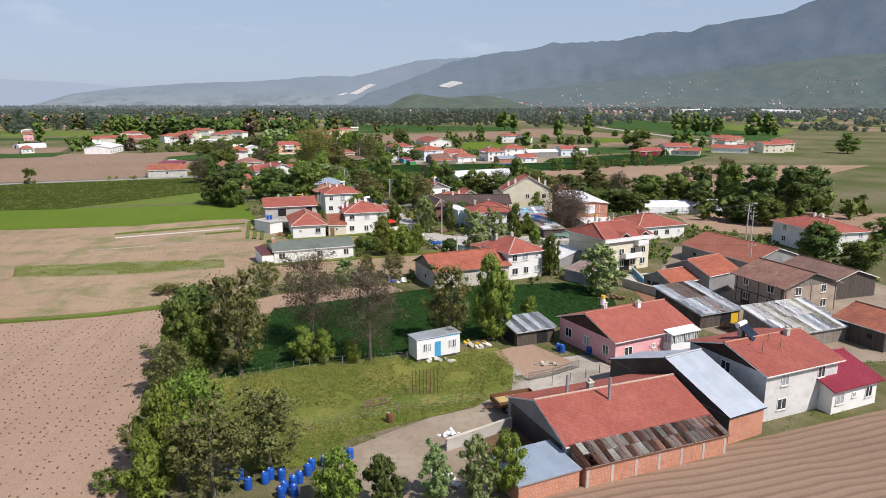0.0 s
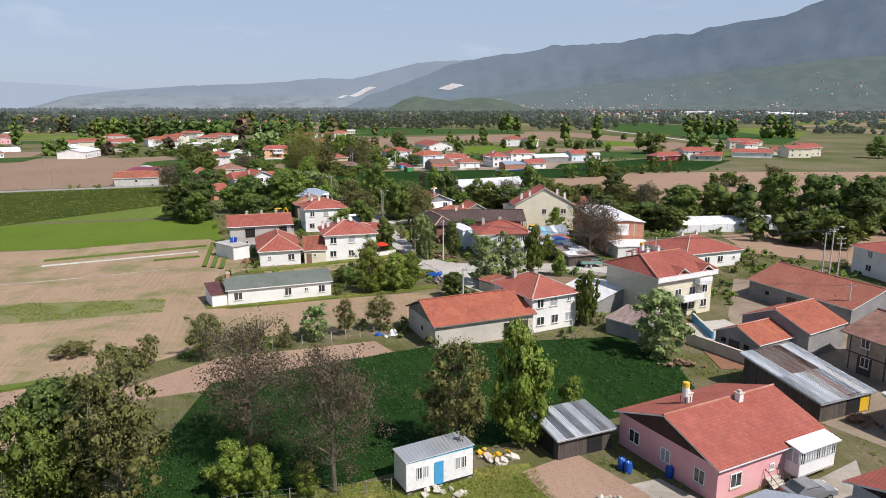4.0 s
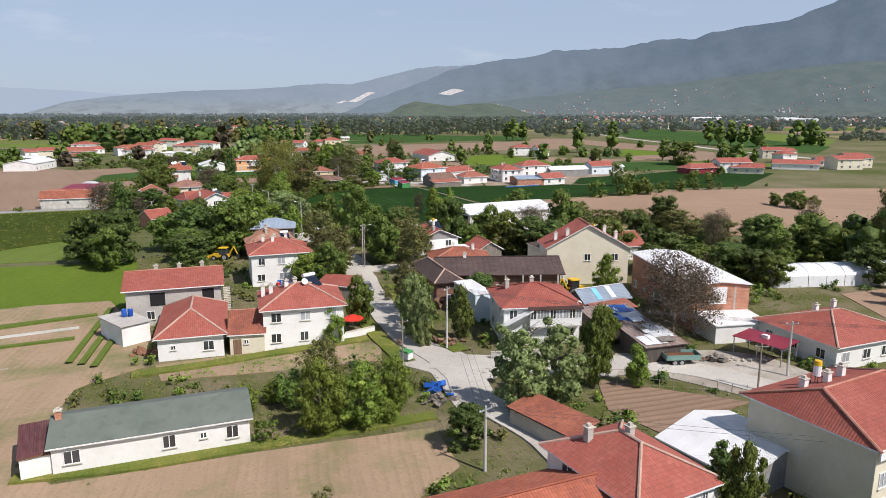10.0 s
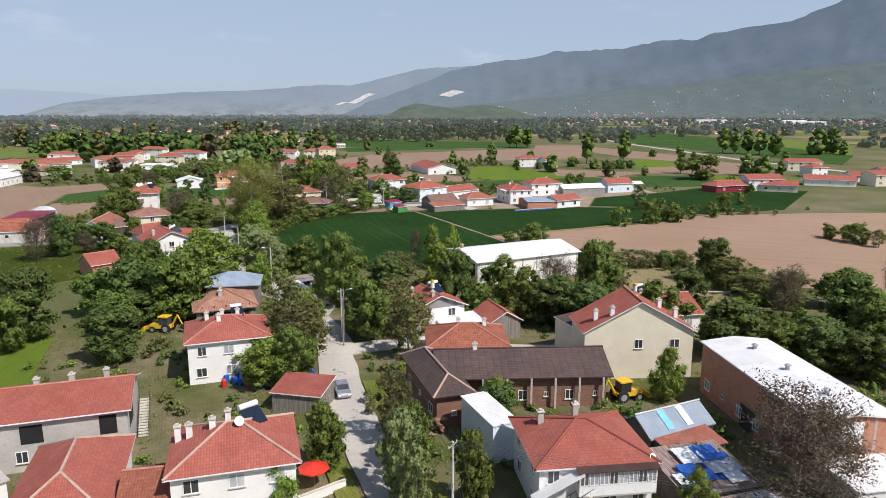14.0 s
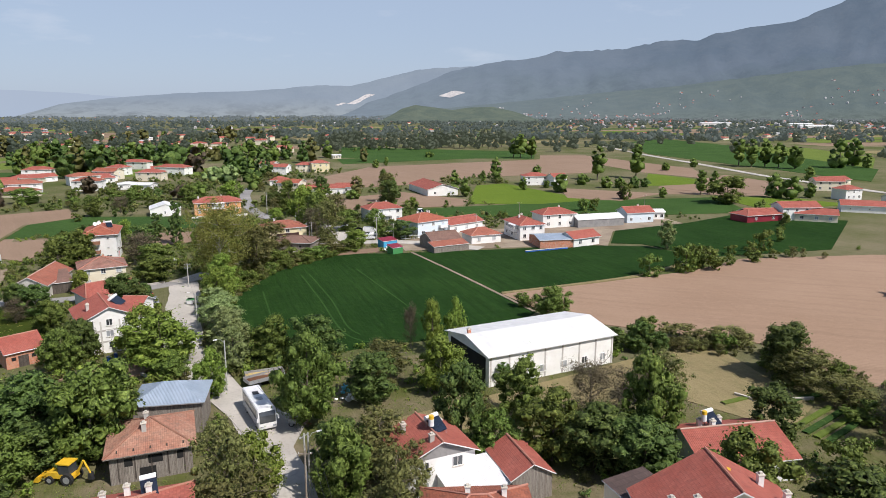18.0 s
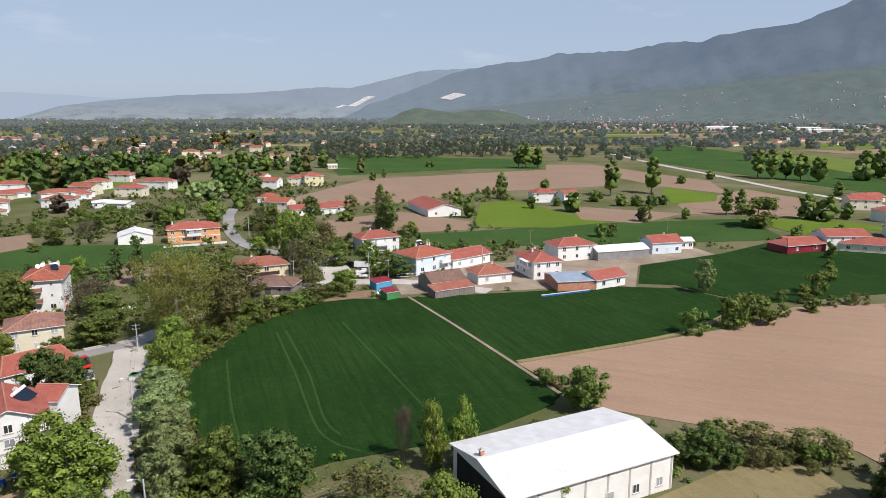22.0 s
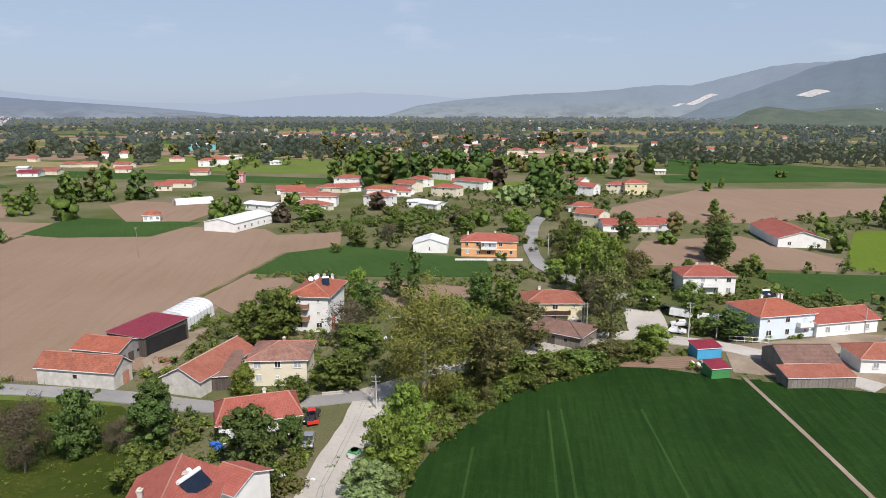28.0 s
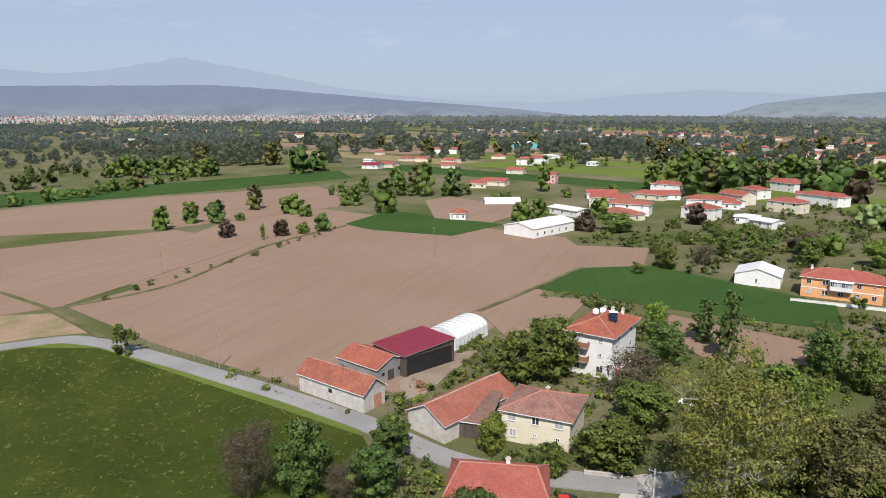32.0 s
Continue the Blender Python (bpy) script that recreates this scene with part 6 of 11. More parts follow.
b_darkwing = house("projecting brick wing with a dark brown shingle roof", -2.0, 190.0, 18.1, 3.9, 13.2, 4.0, 1.6, over=0.6, roof='hip', wall='brick_dark', tile='shingle_dark', storeys=1, wins='f1l3', category='building', name='wing', fascia='dark_timber', ridge='ridge_pale')
b_balc = house("two-storey white house with glazed balcony and red hipped roof", 11.6, 170.7, 7.2, 10.2, 9.3, 5.2, 2.0, over=0.5, roof='hip', wall='plaster_white', wins='f4l2', chim=((-0.65, 0.4), (0.1, 0.7)), tile='tile_red', chim_mat='concrete', ridge='tile_red')
b_balcannex = house("grey sheet-clad annex with a white metal roof", 3.7, 179.1, 25.2, 2.9, 7.0, 4.2, 0.4, over=0.1, roof='shed', wall='plaster_blue', tile='sheet_white', storeys=1, wins='', category='shed', name='annex')
b_skyshed = house("workshop with a blue and grey metal roof", 22.5, 179.2, 25.3, 8.4, 4.7, 2.8, 1.6, over=0.2, roof='gable', wall='boards_dark', tile='sheet_sky', storeys=1, wins='', category='workshop', name='workshop', ridge='grey_metal', fascia='grey_metal')
b_tarpshed = house("low timber shed with blue tarpaulins on its roof", 22.7, 169.9, 14.4, 7.4, 7.0, 2.4, 0.8, over=0.2, roof='shed', wall='boards_dark', tile='sheet_rust', storeys=1, wins='', category='shed', name='shed', fascia='boards_dark')
b_tileshed = house("low shed with a worn red tiled roof", 23.4, 176.0, 22.7, 6.6, 4.0, 2.4, 0.7, over=0.2, roof='shed', wall='boards_dark', tile='tile_worn', storeys=1, wins='', category='shed', name='shed', fascia='boards_dark')
b_junkroof = house("low shed with a patched grey metal roof", 25.6, 162.3, 16.9, 5.6, 6.0, 2.2, 0.7, over=0.2, roof='shed', wall='boards_dark', tile='sheet_rust', storeys=1, wins='', category='shed', name='shed', fascia='boards_dark')
b_cream = house("tall cream gabled house with a red tiled roof", 24.5, 201.4, 2.8, 14.5, 7.2, 6.5, 4.2, over=0.4, roof='gable_y', wall='plaster_cream', wins='f3', chim=((-0.75, -0.5), (-0.5, -0.85), (0.55, 0.2), (0.75, -0.4)), storeys=2, skip=(("f", 0, 1), ("f", 1, 0)))
b_creamside = house("low side roof of dark shingle beside the cream house", 18.6, 207.3, 21.7, 4.8, 5.0, 5.2, 0.5, over=0.2, roof='shed_x', wall='plaster_cream', tile='shingle_dark', storeys=1, wins='', category='annex', name='annex')
b_longwhite = house("long brick workshop with a white metal roof", 36.7, 183.0, 5.5, 8.3, 22.3, 6.6, 0.5, over=0.3, roof="gable_y", wall="brick_red", tile="sheet_white", storeys=1, wins="l6", category="workshop", name="workshop", ridge="")
b_whitelow = house("low white shed with a white metal roof", 38.1, 170.6, 10.5, 7.7, 8.0, 2.6, 0.5, over=0.2, roof='shed', wall='plaster_white', tile='sheet_white', storeys=1, wins='', category='shed', name='shed')
b_red27 = house("single-storey white house with a red hipped roof", 49.5, 164.4, 22.0, 13.4, 11.8, 3.1, 2.2, over=0.5, roof='hip', wall='plaster_white', storeys=1, wins='f4l3', chim=((-0.2, 0.3), (0.5, 0.5)), ridge='ridge_pale')
canopy(39.2, 161.0, -52, 6.4, 4.2, 2.5, "sheet_maroon", "maroon metal canopy on thin posts beside the lane")
b_stoneshed = house("low stone shed with a worn red roof beside the lane", 9.5, 140.4, 37.7, 3.2, 8.1, 1.9, 0.6, over=0.25, roof='shed_x', wall='stone_pale', tile='tile_old', storeys=1, wins='', category='shed', name='shed', fascia='boards_dark')
b_whitetin = house("low shed with bright white metal roof sheets", 24.5, 134.6, -58.5, 8.5, 9.9, 2.2, 1.3, over=0.2, roof='gable', wall='block_grey', tile='sheet_white', storeys=1, wins='', category='shed', name='shed', ridge='')

# ---- the middle of the village ----
b_red752 = house("low house with an old red hipped roof", 2.2, 206.4, 3.0, 10.8, 9.0, 3.0, 2.0, over=0.5, roof='hip', wall='plaster_white', tile='tile_old', storeys=1, wins='f2', chim=((-0.2, 0.2), (0.5, 0.2)))
b_hall = house("large white warehouse with a smooth white metal roof", 13.7, 257.2, 26.2, 24.7, 14.4, 5.2, 1.5, over=0.5, roof='gable', wall='plaster_white', tile='sheet_white', storeys=1, wins='f6', category='warehouse', name='warehouse', ridge='', chim=((-0.95, 0.1),), chim_mat='brick_red')
b_ruin = house("old timber house with a broken weathered tile roof", -37.7, 222.2, 21.5, 9.1, 9.0, 3.7, 2.2, over=0.6, roof='hip', wall='boards_grey', tile='tile_ruin', wins='', chim=((-0.1, 0.1), (-0.15, -0.4)), fascia='boards_grey', ridge='tile_ruin', chim_mat='concrete')
b_greysheet = house("timber house with a pale grey metal hip roof", -39.1, 232.6, 10.5, 8.8, 7.0, 4.6, 1.8, over=0.5, roof='hip', wall='boards_grey', tile='sheet_blue', wins='', storeys=1, ridge='', fascia='grey_metal')
b_gable18 = house("two-storey white house with a red tiled gable roof", -3.1, 217.5, 24.5, 8.4, 7.3, 5.0, 2.0, over=0.5, roof='gable_y', wall='plaster_white', wins='f2r1', chim=((-0.2, -0.75), (-0.6, 0.5), (0.4, 0.2)), gable='block_grey', chim_mat='concrete')
b_small18 = house("old timber shed with a red tiled roof", 7.5, 216.8, 18.6, 4.9, 7.0, 3.0, 1.6, over=0.35, roof='gable_y', wall='boards_grey', tile='tile_red', storeys=1, wins='', category='shed', name='shed')
b_wtin18 = house("low shed with a white sheet roof", 1.6, 214.2, 23.1, 7.0, 6.0, 2.6, 0.6, over=0.1, roof='shed', wall='plaster_white', tile='sheet_white', storeys=1, wins='', category='shed', name='shed')
b_red33 = house("low house with a red tiled gable roof and solar heater", 33.6, 221.6, 10.5, 11.8, 10.0, 3.0, 2.2, over=0.5, roof='gable', wall='plaster_white', tile='tile_red', storeys=1, wins='f3', chim=((-0.5, 0.3), (-0.3, 0.1), (0.0, 0.4)), ridge='ridge_pale')
b_gab285 = house("three-storey white house with a red roof and front gable", -64.6, 265.9, 35.2, 9.5, 11.0, 6.2, 2.4, over=0.5, roof='gable_y', wall='plaster_white', wins='f3r2', storeys=3, chim=((-0.6, -0.2), (0.3, 0.2)), chim_mat='concrete')
b_gabwing = house("side wing of the white house with a red roof", -62.0, 273.5, 0.0, 4.1, 6.0, 5.8, 1.4, over=0.4, roof='gable', wall='plaster_white', wins='', storeys=1, name='wing')
b_barn35 = house("small barn with a red tiled roof", -75.8, 257.1, 48.6, 5.9, 7.0, 2.8, 2.0, over=0.4, roof='gable', wall='brick_red', tile='tile_red', storeys=1, wins='', category='barn', name='barn')
b_three = house("three-storey white house with a red hipped roof", -101.7, 341.1, 20.2, 8.7, 13.5, 8.2, 2.0, over=0.7, roof='hip', wall='plaster_white', wins='f2r2', storeys=3, chim=((-0.2, 0.5), (0.1, 0.6), (0.5, 0.7)), tile='tile_orange')
b_cbarn = house("long pale farm building with an old red tiled roof", -118.0, 293.4, 16.7, 15.4, 5.2, 3.2, 2.2, over=0.4, roof='gable', wall='plaster_old', tile='tile_old', storeys=1, wins='', category='barn', name='barn', gable='concrete')
b_obarn = house("grey block shed with an orange tiled roof", -124.4, 303.4, 13.8, 10.3, 8.0, 3.0, 1.6, over=0.3, roof='gable', wall='block_grey', tile='tile_orange', storeys=1, wins='', category='shed', name='shed')
b_marbarn = house("open barn with a maroon metal roof", -123.9, 312.4, 5.2, 9.7, 12.3, 4.2, 0.7, over=0.3, roof='shed', wall='boards_dark', tile='sheet_maroon', storeys=1, wins='', category='barn', name='barn', fascia='grey_metal')
b_gl = house("long white farm house with a red tiled gable roof", -99.0, 305.2, 10.0, 7.7, 17.0, 3.0, 2.2, over=0.4, roof='gable_y', wall='plaster_old', tile='tile_worn', storeys=1, wins='r2', ridge='ridge_pale')
b_brownlink = house("low timber shed with a dark tiled roof", -95.3, 305.5, 36.0, 4.4, 9.0, 2.7, 1.4, over=0.3, roof='shed', wall='boards_dark', tile='tile_brown', storeys=1, wins='', category='shed', name='shed')
b_yellow = house("two-storey pale yellow house with a worn red roof", -87.8, 311.9, 29.9, 10.3, 9.5, 4.9, 1.9, over=0.5, roof='hip', wall='plaster_cream', tile='tile_mossy', wins='f3', chim=((0.1, 0.0),), chim_mat='brick_red')
b_red380 = house("white cottage with a red tiled roof beside the road", -77.5, 293.8, 45.9, 11.8, 8.5, 3.1, 2.2, over=0.5, roof='half_hip', wall='plaster_white', storeys=1, wins='f3r2', chim=((0.2, 0.2),))
b_orange = house("two-storey orange house with a red roof and outside stair", -96.7, 429.5, 21.2, 18.5, 9.0, 5.3, 2.0, over=0.5, roof='hip', wall='plaster_orange', wins='f5', chim=((-0.8, 0.3), (0.2, 0.5)))
b_wgarage = house("white gabled garage with a pale metal roof", -117.8, 426.8, 23.8, 11.7, 11.0, 3.2, 1.9, over=0.3, roof='gable_y', wall='plaster_white', tile='sheet_white', storeys=1, wins='f1', ridge='', category='garage', name='garage')
b_yel39 = house("two-storey yellow house with dark timber balcony and old roof", -54.8, 368.8, 27.1, 12.9, 9.0, 5.0, 1.9, over=0.5, roof='hip', wall='plaster_yellow', tile='tile_worn', wins='f3', chim=((-0.4, 0.5),))
b_old39 = house("low old farm sheds with weathered tile roofs", -47.7, 355.4, -7.6, 11.9, 9.0, 2.8, 1.5, over=0.5, roof='hip', wall='boards_grey', tile='tile_brown', storeys=1, wins='', category='shed', name='shed', ridge='tile_brown')

# ---- the row beyond the wheat ----
b_w40 = house("two-storey white house with a red hipped roof", -25.9, 411.1, 27.1, 13.9, 9.0, 5.3, 2.0, over=0.5, roof='hip', wall='plaster_white', wins='f4', chim=((-0.2, 0.4), (0.4, 0.4)))
b_blue41 = house("two-storey pale blue house with a red hipped roof", -8.5, 382.1, 40.0, 13.6, 11.1, 5.3, 2.2, over=0.5, roof='hip', wall='plaster_blue', wins='f3l2', chim=((-0.2, 0.3), (0.2, 0.5), (0.5, 0.4), (0.7, 0.5)), tile='tile_orange')
b_w42 = house("long white outbuilding with a red tiled roof", 4.0, 390.2, 40.8, 16.0, 9.0, 3.1, 1.9, over=0.5, roof='gable', wall='plaster_white', storeys=1, wins='f3', chim=())
b_dark43 = house("old barn with a dark brown roof", -2.4, 359.4, 27.1, 10.4, 9.0, 2.9, 2.0, over=0.3, roof='gable', wall='boards_grey', tile='tile_brown', storeys=1, wins='', category='barn', name='barn', ridge='tile_brown')
b_red43 = house("low shed with a red-brown tiled roof", 0.2, 352.4, 29.4, 12.3, 4.0, 2.1, 0.9, over=0.2, roof='shed', wall='boards_grey', tile='tile_worn', storeys=1, wins='', category='shed', name='shed')
b_w44 = house("two-storey white house with glazed balcony and red roof", 26.4, 375.9, 18.5, 9.0, 13.2, 5.2, 2.0, over=0.5, roof='hip', wall='plaster_white', wins='f3l3', chim=((-0.3, 0.2), (0.1, 0.5)))
b_w45 = house("white two-storey house with a red hipped roof", 40.3, 399.0, 19.6, 13.8, 9.0, 5.0, 2.0, over=0.5, roof='hip', wall='plaster_white', wins='f3', chim=((0.4, 0.3),))
b_tin46 = house("long shed with bright white metal roofing", 56.5, 400.3, 17.4, 19.3, 8.0, 3.0, 1.5, over=0.2, roof='gable', wall='block_grey', tile='sheet_white', storeys=1, wins='', category='shed', name='shed', ridge='')
b_b47 = house("pale blue house with a red gable roof", 73.9, 409.4, 15.4, 11.4, 8.0, 4.0, 2.0, over=0.5, roof='gable', wall='plaster_blue', wins='f3', storeys=1, chim=((0.3, 0.3),))
b_br48 = house("brick shed with a blue-grey metal roof", 33.6, 361.5, 10.7, 11.3, 11.2, 2.8, 0.9, over=0.3, roof='gable', wall='brick_red', tile='sheet_blue', storeys=1, wins='', category='shed', name='shed', ridge='')
b_r49 = house("white cottage with a bright red tiled roof", 42.9, 362.7, 31.6, 11.0, 7.0, 2.8, 1.8, over=0.5, roof='gable', wall='plaster_white', storeys=1, wins='f2')
b_s50 = house("small white house with a worn red roof", 11.2, 367.7, 21.5, 10.5, 8.0, 2.9, 1.9, over=0.5, roof='hip', wall='plaster_white', tile='tile_worn', storeys=1, wins='f2', chim=((0.2, 0.1),))
b_m52 = house("low maroon house with a red roof", 122.7, 411.9, 19.6, 17.4, 9.0, 2.8, 1.8, over=0.5, roof='hip', wall='sheet_maroon', storeys=1, wins='f2')
b_m52b = house("two-storey white house with a red roof", 139.9, 415.5, 4.1, 15.6, 9.0, 5.2, 1.9, over=0.5, roof='gable', wall='plaster_white', wins='f4')
b_m51b = house("low maroon house with a red tiled roof", 124.4, 413.9, 4.7, 12.4, 9.0, 2.8, 1.8, over=0.5, roof='gable', wall='sheet_maroon', storeys=1, wins='f2')
b_rbarn = house("white gabled barn with a red metal roof", -7.1, 504.9, 19.9, 16.3, 31.9, 3.4, 2.6, over=0.5, roof='gable_y', wall='plaster_white', tile='tile_red', storeys=1, wins='f2', category='barn', name='barn')
b_yel54 = house("tall pale yellow house with a red roof", -88.6, 624.4, 27.1, 12.7, 8.0, 6.5, 1.8, over=0.5, roof='hip', wall='plaster_yellow', wins='f3')
b_hall55 = house("long white barn with a white metal roof", -212.8, 433.5, 98.0, 27.7, 14.7, 3.8, 1.6, over=0.3, roof='gable', wall='plaster_white', tile='sheet_white', storeys=1, wins='f6', category='barn', name='barn', ridge='')
b_bluekiosk = house("small blue shed with a maroon roof", -19.3, 358.4, 37.6, 5.2, 3.4, 2.3, 0.6, over=0.2, roof='shed', wall='door_blue', tile='sheet_maroon', storeys=1, wins='', category='shed', name='shed')
b_greenkiosk = house("small dark green shed with a maroon roof", -16.2, 348.4, 36.7, 3.6, 3.2, 2.1, 0.6, over=0.2, roof='shed', wall='green_plastic', tile='sheet_maroon', storeys=1, wins='', category='shed', name='shed')

# ---- the far end of the village ----
house("village house with a worn tile roof", -216, 487, -4, 18.3, 10.0, 3.0, 1.9, roof="hip", wall="plaster_cream", tile="tile_worn", storeys=1, wins="f3r1", ridge="")
house("village house with a red tiled roof", -251, 554, 10, 19.1, 10.0, 3.0, 1.9, roof="hip", wall="plaster_cream", tile="tile_red", storeys=1, wins="f3r1", ridge="")
house("village house with a red tiled roof", -263, 586, 16, 17.2, 10.0, 5.2, 1.9, roof="hip", wall="plaster_white", tile="tile_red", storeys=2, wins="f3r1", ridge="")
house("village house with a red tiled roof", -210, 561, -17, 14.5, 10.0, 3.0, 1.9, roof="gable", wall="plaster_white", tile="tile_red", storeys=1, wins="f3r1", ridge="")
house("village house with a worn tile roof", -217, 556, 5, 12.7, 10.0, 3.0, 1.9, roof="hip", wall="plaster_white", tile="tile_worn", storeys=1, wins="f3r1", ridge="")
house("village house with an orange tiled roof", -212, 574, -12, 15.0, 10.0, 5.2, 1.9, roof="gable", wall="plaster_cream", tile="tile_orange", storeys=2, wins="f3r1", ridge="")
house("village house with a red tiled roof", -219, 603, -14, 12.8, 10.0, 5.2, 1.9, roof="hip", wall="plaster_white", tile="tile_red", storeys=2, wins="f3r1", ridge="")
house("village house with a red tiled roof", -182, 567, -0, 15.6, 10.0, 5.2, 1.9, roof="hip", wall="plaster_cream", tile="tile_red", storeys=2, wins="f3r1", ridge="")
house("village house with a red tiled roof", -183, 605, -12, 22.0, 10.0, 5.2, 1.9, roof="hip", wall="plaster_white", tile="tile_red", storeys=2, wins="f3r1", ridge="")
house("village house with a red tiled roof", -242, 676, 21, 16.6, 10.0, 3.0, 1.9, roof="gable", wall="plaster_white", tile="tile_red", storeys=1, wins="f3r1", ridge="")
house("village house with an old dark red roof", -195, 516, 5, 14.2, 10.0, 5.2, 1.9, roof="hip", wall="plaster_white", tile="tile_old", storeys=2, wins="f3r1", ridge="")
house("white shed with a pale metal roof", -176, 521, 25, 9.8, 7.8, 3.0, 1.0, roof="hip", wall="plaster_white", tile="sheet_white", storeys=1, wins="f3r1", ridge="")
house("white shed with a pale metal roof", -165, 517, -7, 10.8, 8.7, 3.0, 1.0, roof="gable", wall="plaster_white", tile="sheet_white", storeys=1, wins="f3r1", ridge="")
house("village house with a red tiled roof", -112, 608, -9, 12.1, 9.7, 5.2, 1.9, roof="gable", wall="plaster_white", tile="tile_red", storeys=2, wins="f3r1", ridge="")
house("village house with a red tiled roof", -99, 625, 7, 11.1, 8.9, 5.2, 1.9, roof="hip", wall="plaster_cream", tile="tile_red", storeys=2, wins="f3r1", ridge="")
house("village house with a worn tile roof", -133, 661, -19, 12.0, 9.6, 3.0, 1.9, roof="gable", wall="plaster_white", tile="tile_worn", storeys=1, wins="f3r1", ridge="")
house("village house with a red tiled roof", -97, 542, 12, 10.9, 8.7, 3.0, 1.9, roof="hip", wall="plaster_white", tile="tile_red", storeys=1, wins="f3r1", ridge="")
house("village house with an orange tiled roof", -82, 506, -14, 12.0, 9.6, 5.2, 1.9, roof="gable", wall="plaster_cream", tile="tile_orange", storeys=2, wins="f3r1", ridge="")
house("village house with a red tiled roof", -65, 499, 25, 22.0, 10.0, 3.0, 1.9, roof="gable", wall="plaster_white", tile="tile_red", storeys=1, wins="f3r1", ridge="")
house("village house with a red tiled roof", -53, 507, 5, 10.9, 8.7, 3.0, 1.9, roof="gable", wall="plaster_white", tile="tile_red", storeys=1, wins="f3r1", ridge="")
house("white shed with a pale metal roof", -97, 757, 20, 7.6, 6.1, 3.0, 1.0, roof="gable", wall="plaster_cream", tile="sheet_white", storeys=1, wins="f3r1", ridge="")
house("village house with a red tiled roof", 52, 544, 9, 14.3, 10.0, 5.2, 1.9, roof="hip", wall="plaster_white", tile="tile_red", storeys=2, wins="f3r1", ridge="")
house("village house with a red tiled roof", 64, 538, 24, 8.8, 7.0, 5.2, 1.9, roof="gable", wall="plaster_white", tile="tile_red", storeys=2, wins="f3r1", ridge="")
house("white shed with a pale metal roof", 83, 416, 7, 7.0, 5.6, 3.0, 1.0, roof="gable", wall="plaster_white", tile="sheet_white", storeys=1, wins="f3r1", ridge="")
house("village house with an old dark red roof", -258, 427, 43, 7.0, 5.6, 3.0, 1.9, roof="hip", wall="plaster_white", tile="tile_old", storeys=1, wins="f3r1", ridge="")
house("village house with a red tiled roof", -269, 535, 44, 16.2, 10.0, 3.0, 1.9, roof="gable", wall="plaster_white", tile="tile_red", storeys=1, wins="f3r1", ridge="")
house("village house with a red tiled roof", -242, 511, 23, 19.5, 10.0, 5.2, 1.9, roof="gable", wall="plaster_cream", tile="tile_red", storeys=2, wins="f3r1", ridge="")
house("village house with a worn tile roof", -223, 501, 28, 19.5, 10.0, 5.2, 1.9, roof="hip", wall="plaster_white", tile="tile_worn", storeys=2, wins="f3r1", ridge="")
house("village house with a red tiled roof", -246, 559, 53, 14.9, 10.0, 3.0, 1.9, roof="gable", wall="plaster_white", tile="tile_red", storeys=1, wins="f3r1", ridge="")
house("village house with an old dark red roof", -212, 543, 40, 16.5, 10.0, 5.2, 1.9, roof="hip", wall="plaster_white", tile="tile_old", storeys=2, wins="f3r1", ridge="")
house("village house with a red tiled roof", -206, 555, 28, 11.9, 9.6, 3.0, 1.9, roof="hip", wall="plaster_white", tile="tile_red", storeys=1, wins="f3r1", ridge="")
house("white shed with a pale metal roof", -238, 477, -1, 18.0, 10.0, 3.0, 1.0, roof="gable", wall="plaster_white", tile="sheet_white", storeys=1, wins="f3r1", ridge="")
house("village house with a red tiled roof", -192, 619, 22, 22.0, 10.0, 3.0, 1.9, roof="gable", wall="plaster_cream", tile="tile_red", storeys=1, wins="f3r1", ridge="")
house("village house with a red tiled roof", -227, 650, -11, 21.2, 10.0, 5.2, 1.9, roof="hip", wall="plaster_white", tile="tile_red", storeys=2, wins="f3r1", ridge="")
house("village house with a red tiled roof", 181, 435, -22, 21.4, 10.0, 3.0, 1.9, roof="gable", wall="plaster_white", tile="tile_red", storeys=1, wins="f3r1", ridge="")
house("village house with a red tiled roof", 146, 412, -23, 14.9, 10.0, 3.0, 1.9, roof="gable", wall="plaster_cream", tile="tile_red", storeys=1, wins="f3r1", ridge="")
house("village house with a red tiled roof", 206, 435, 8, 14.3, 10.0, 5.2, 1.9, roof="gable", wall="plaster_cream", tile="tile_red", storeys=2, wins="f3r1", ridge="")
house("village house with a red tiled roof", 219, 445, 11, 10.9, 8.8, 5.2, 1.9, roof="gable", wall="plaster_cream", tile="tile_red", storeys=2, wins="f3r1", ridge="")
house("village house with a red tiled roof", 225, 543, 18, 19.3, 10.0, 3.0, 1.9, roof="gable", wall="plaster_cream", tile="tile_red", storeys=1, wins="f3r1", ridge="")
house("village house with a red tiled roof", 209, 456, -9, 12.6, 10.0, 3.0, 1.9, roof="gable", wall="plaster_white", tile="tile_red", storeys=1, wins="f3r1", ridge="")
house("village house with a red tiled roof", 222, 456, 7, 11.4, 9.1, 5.2, 1.9, roof="gable", wall="plaster_cream", tile="tile_red", storeys=2, wins="f3r1", ridge="")
house("village house with a red tiled roof", 207, 515, -8, 14.5, 10.0, 5.2, 1.9, roof="gable", wall="plaster_cream", tile="tile_red", storeys=2, wins="f3r1", ridge="")
house("village house with a red tiled roof", 196, 477, 19, 10.4, 8.3, 5.2, 1.9, roof="hip", wall="plaster_white", tile="tile_red", storeys=2, wins="f3r1", ridge="")

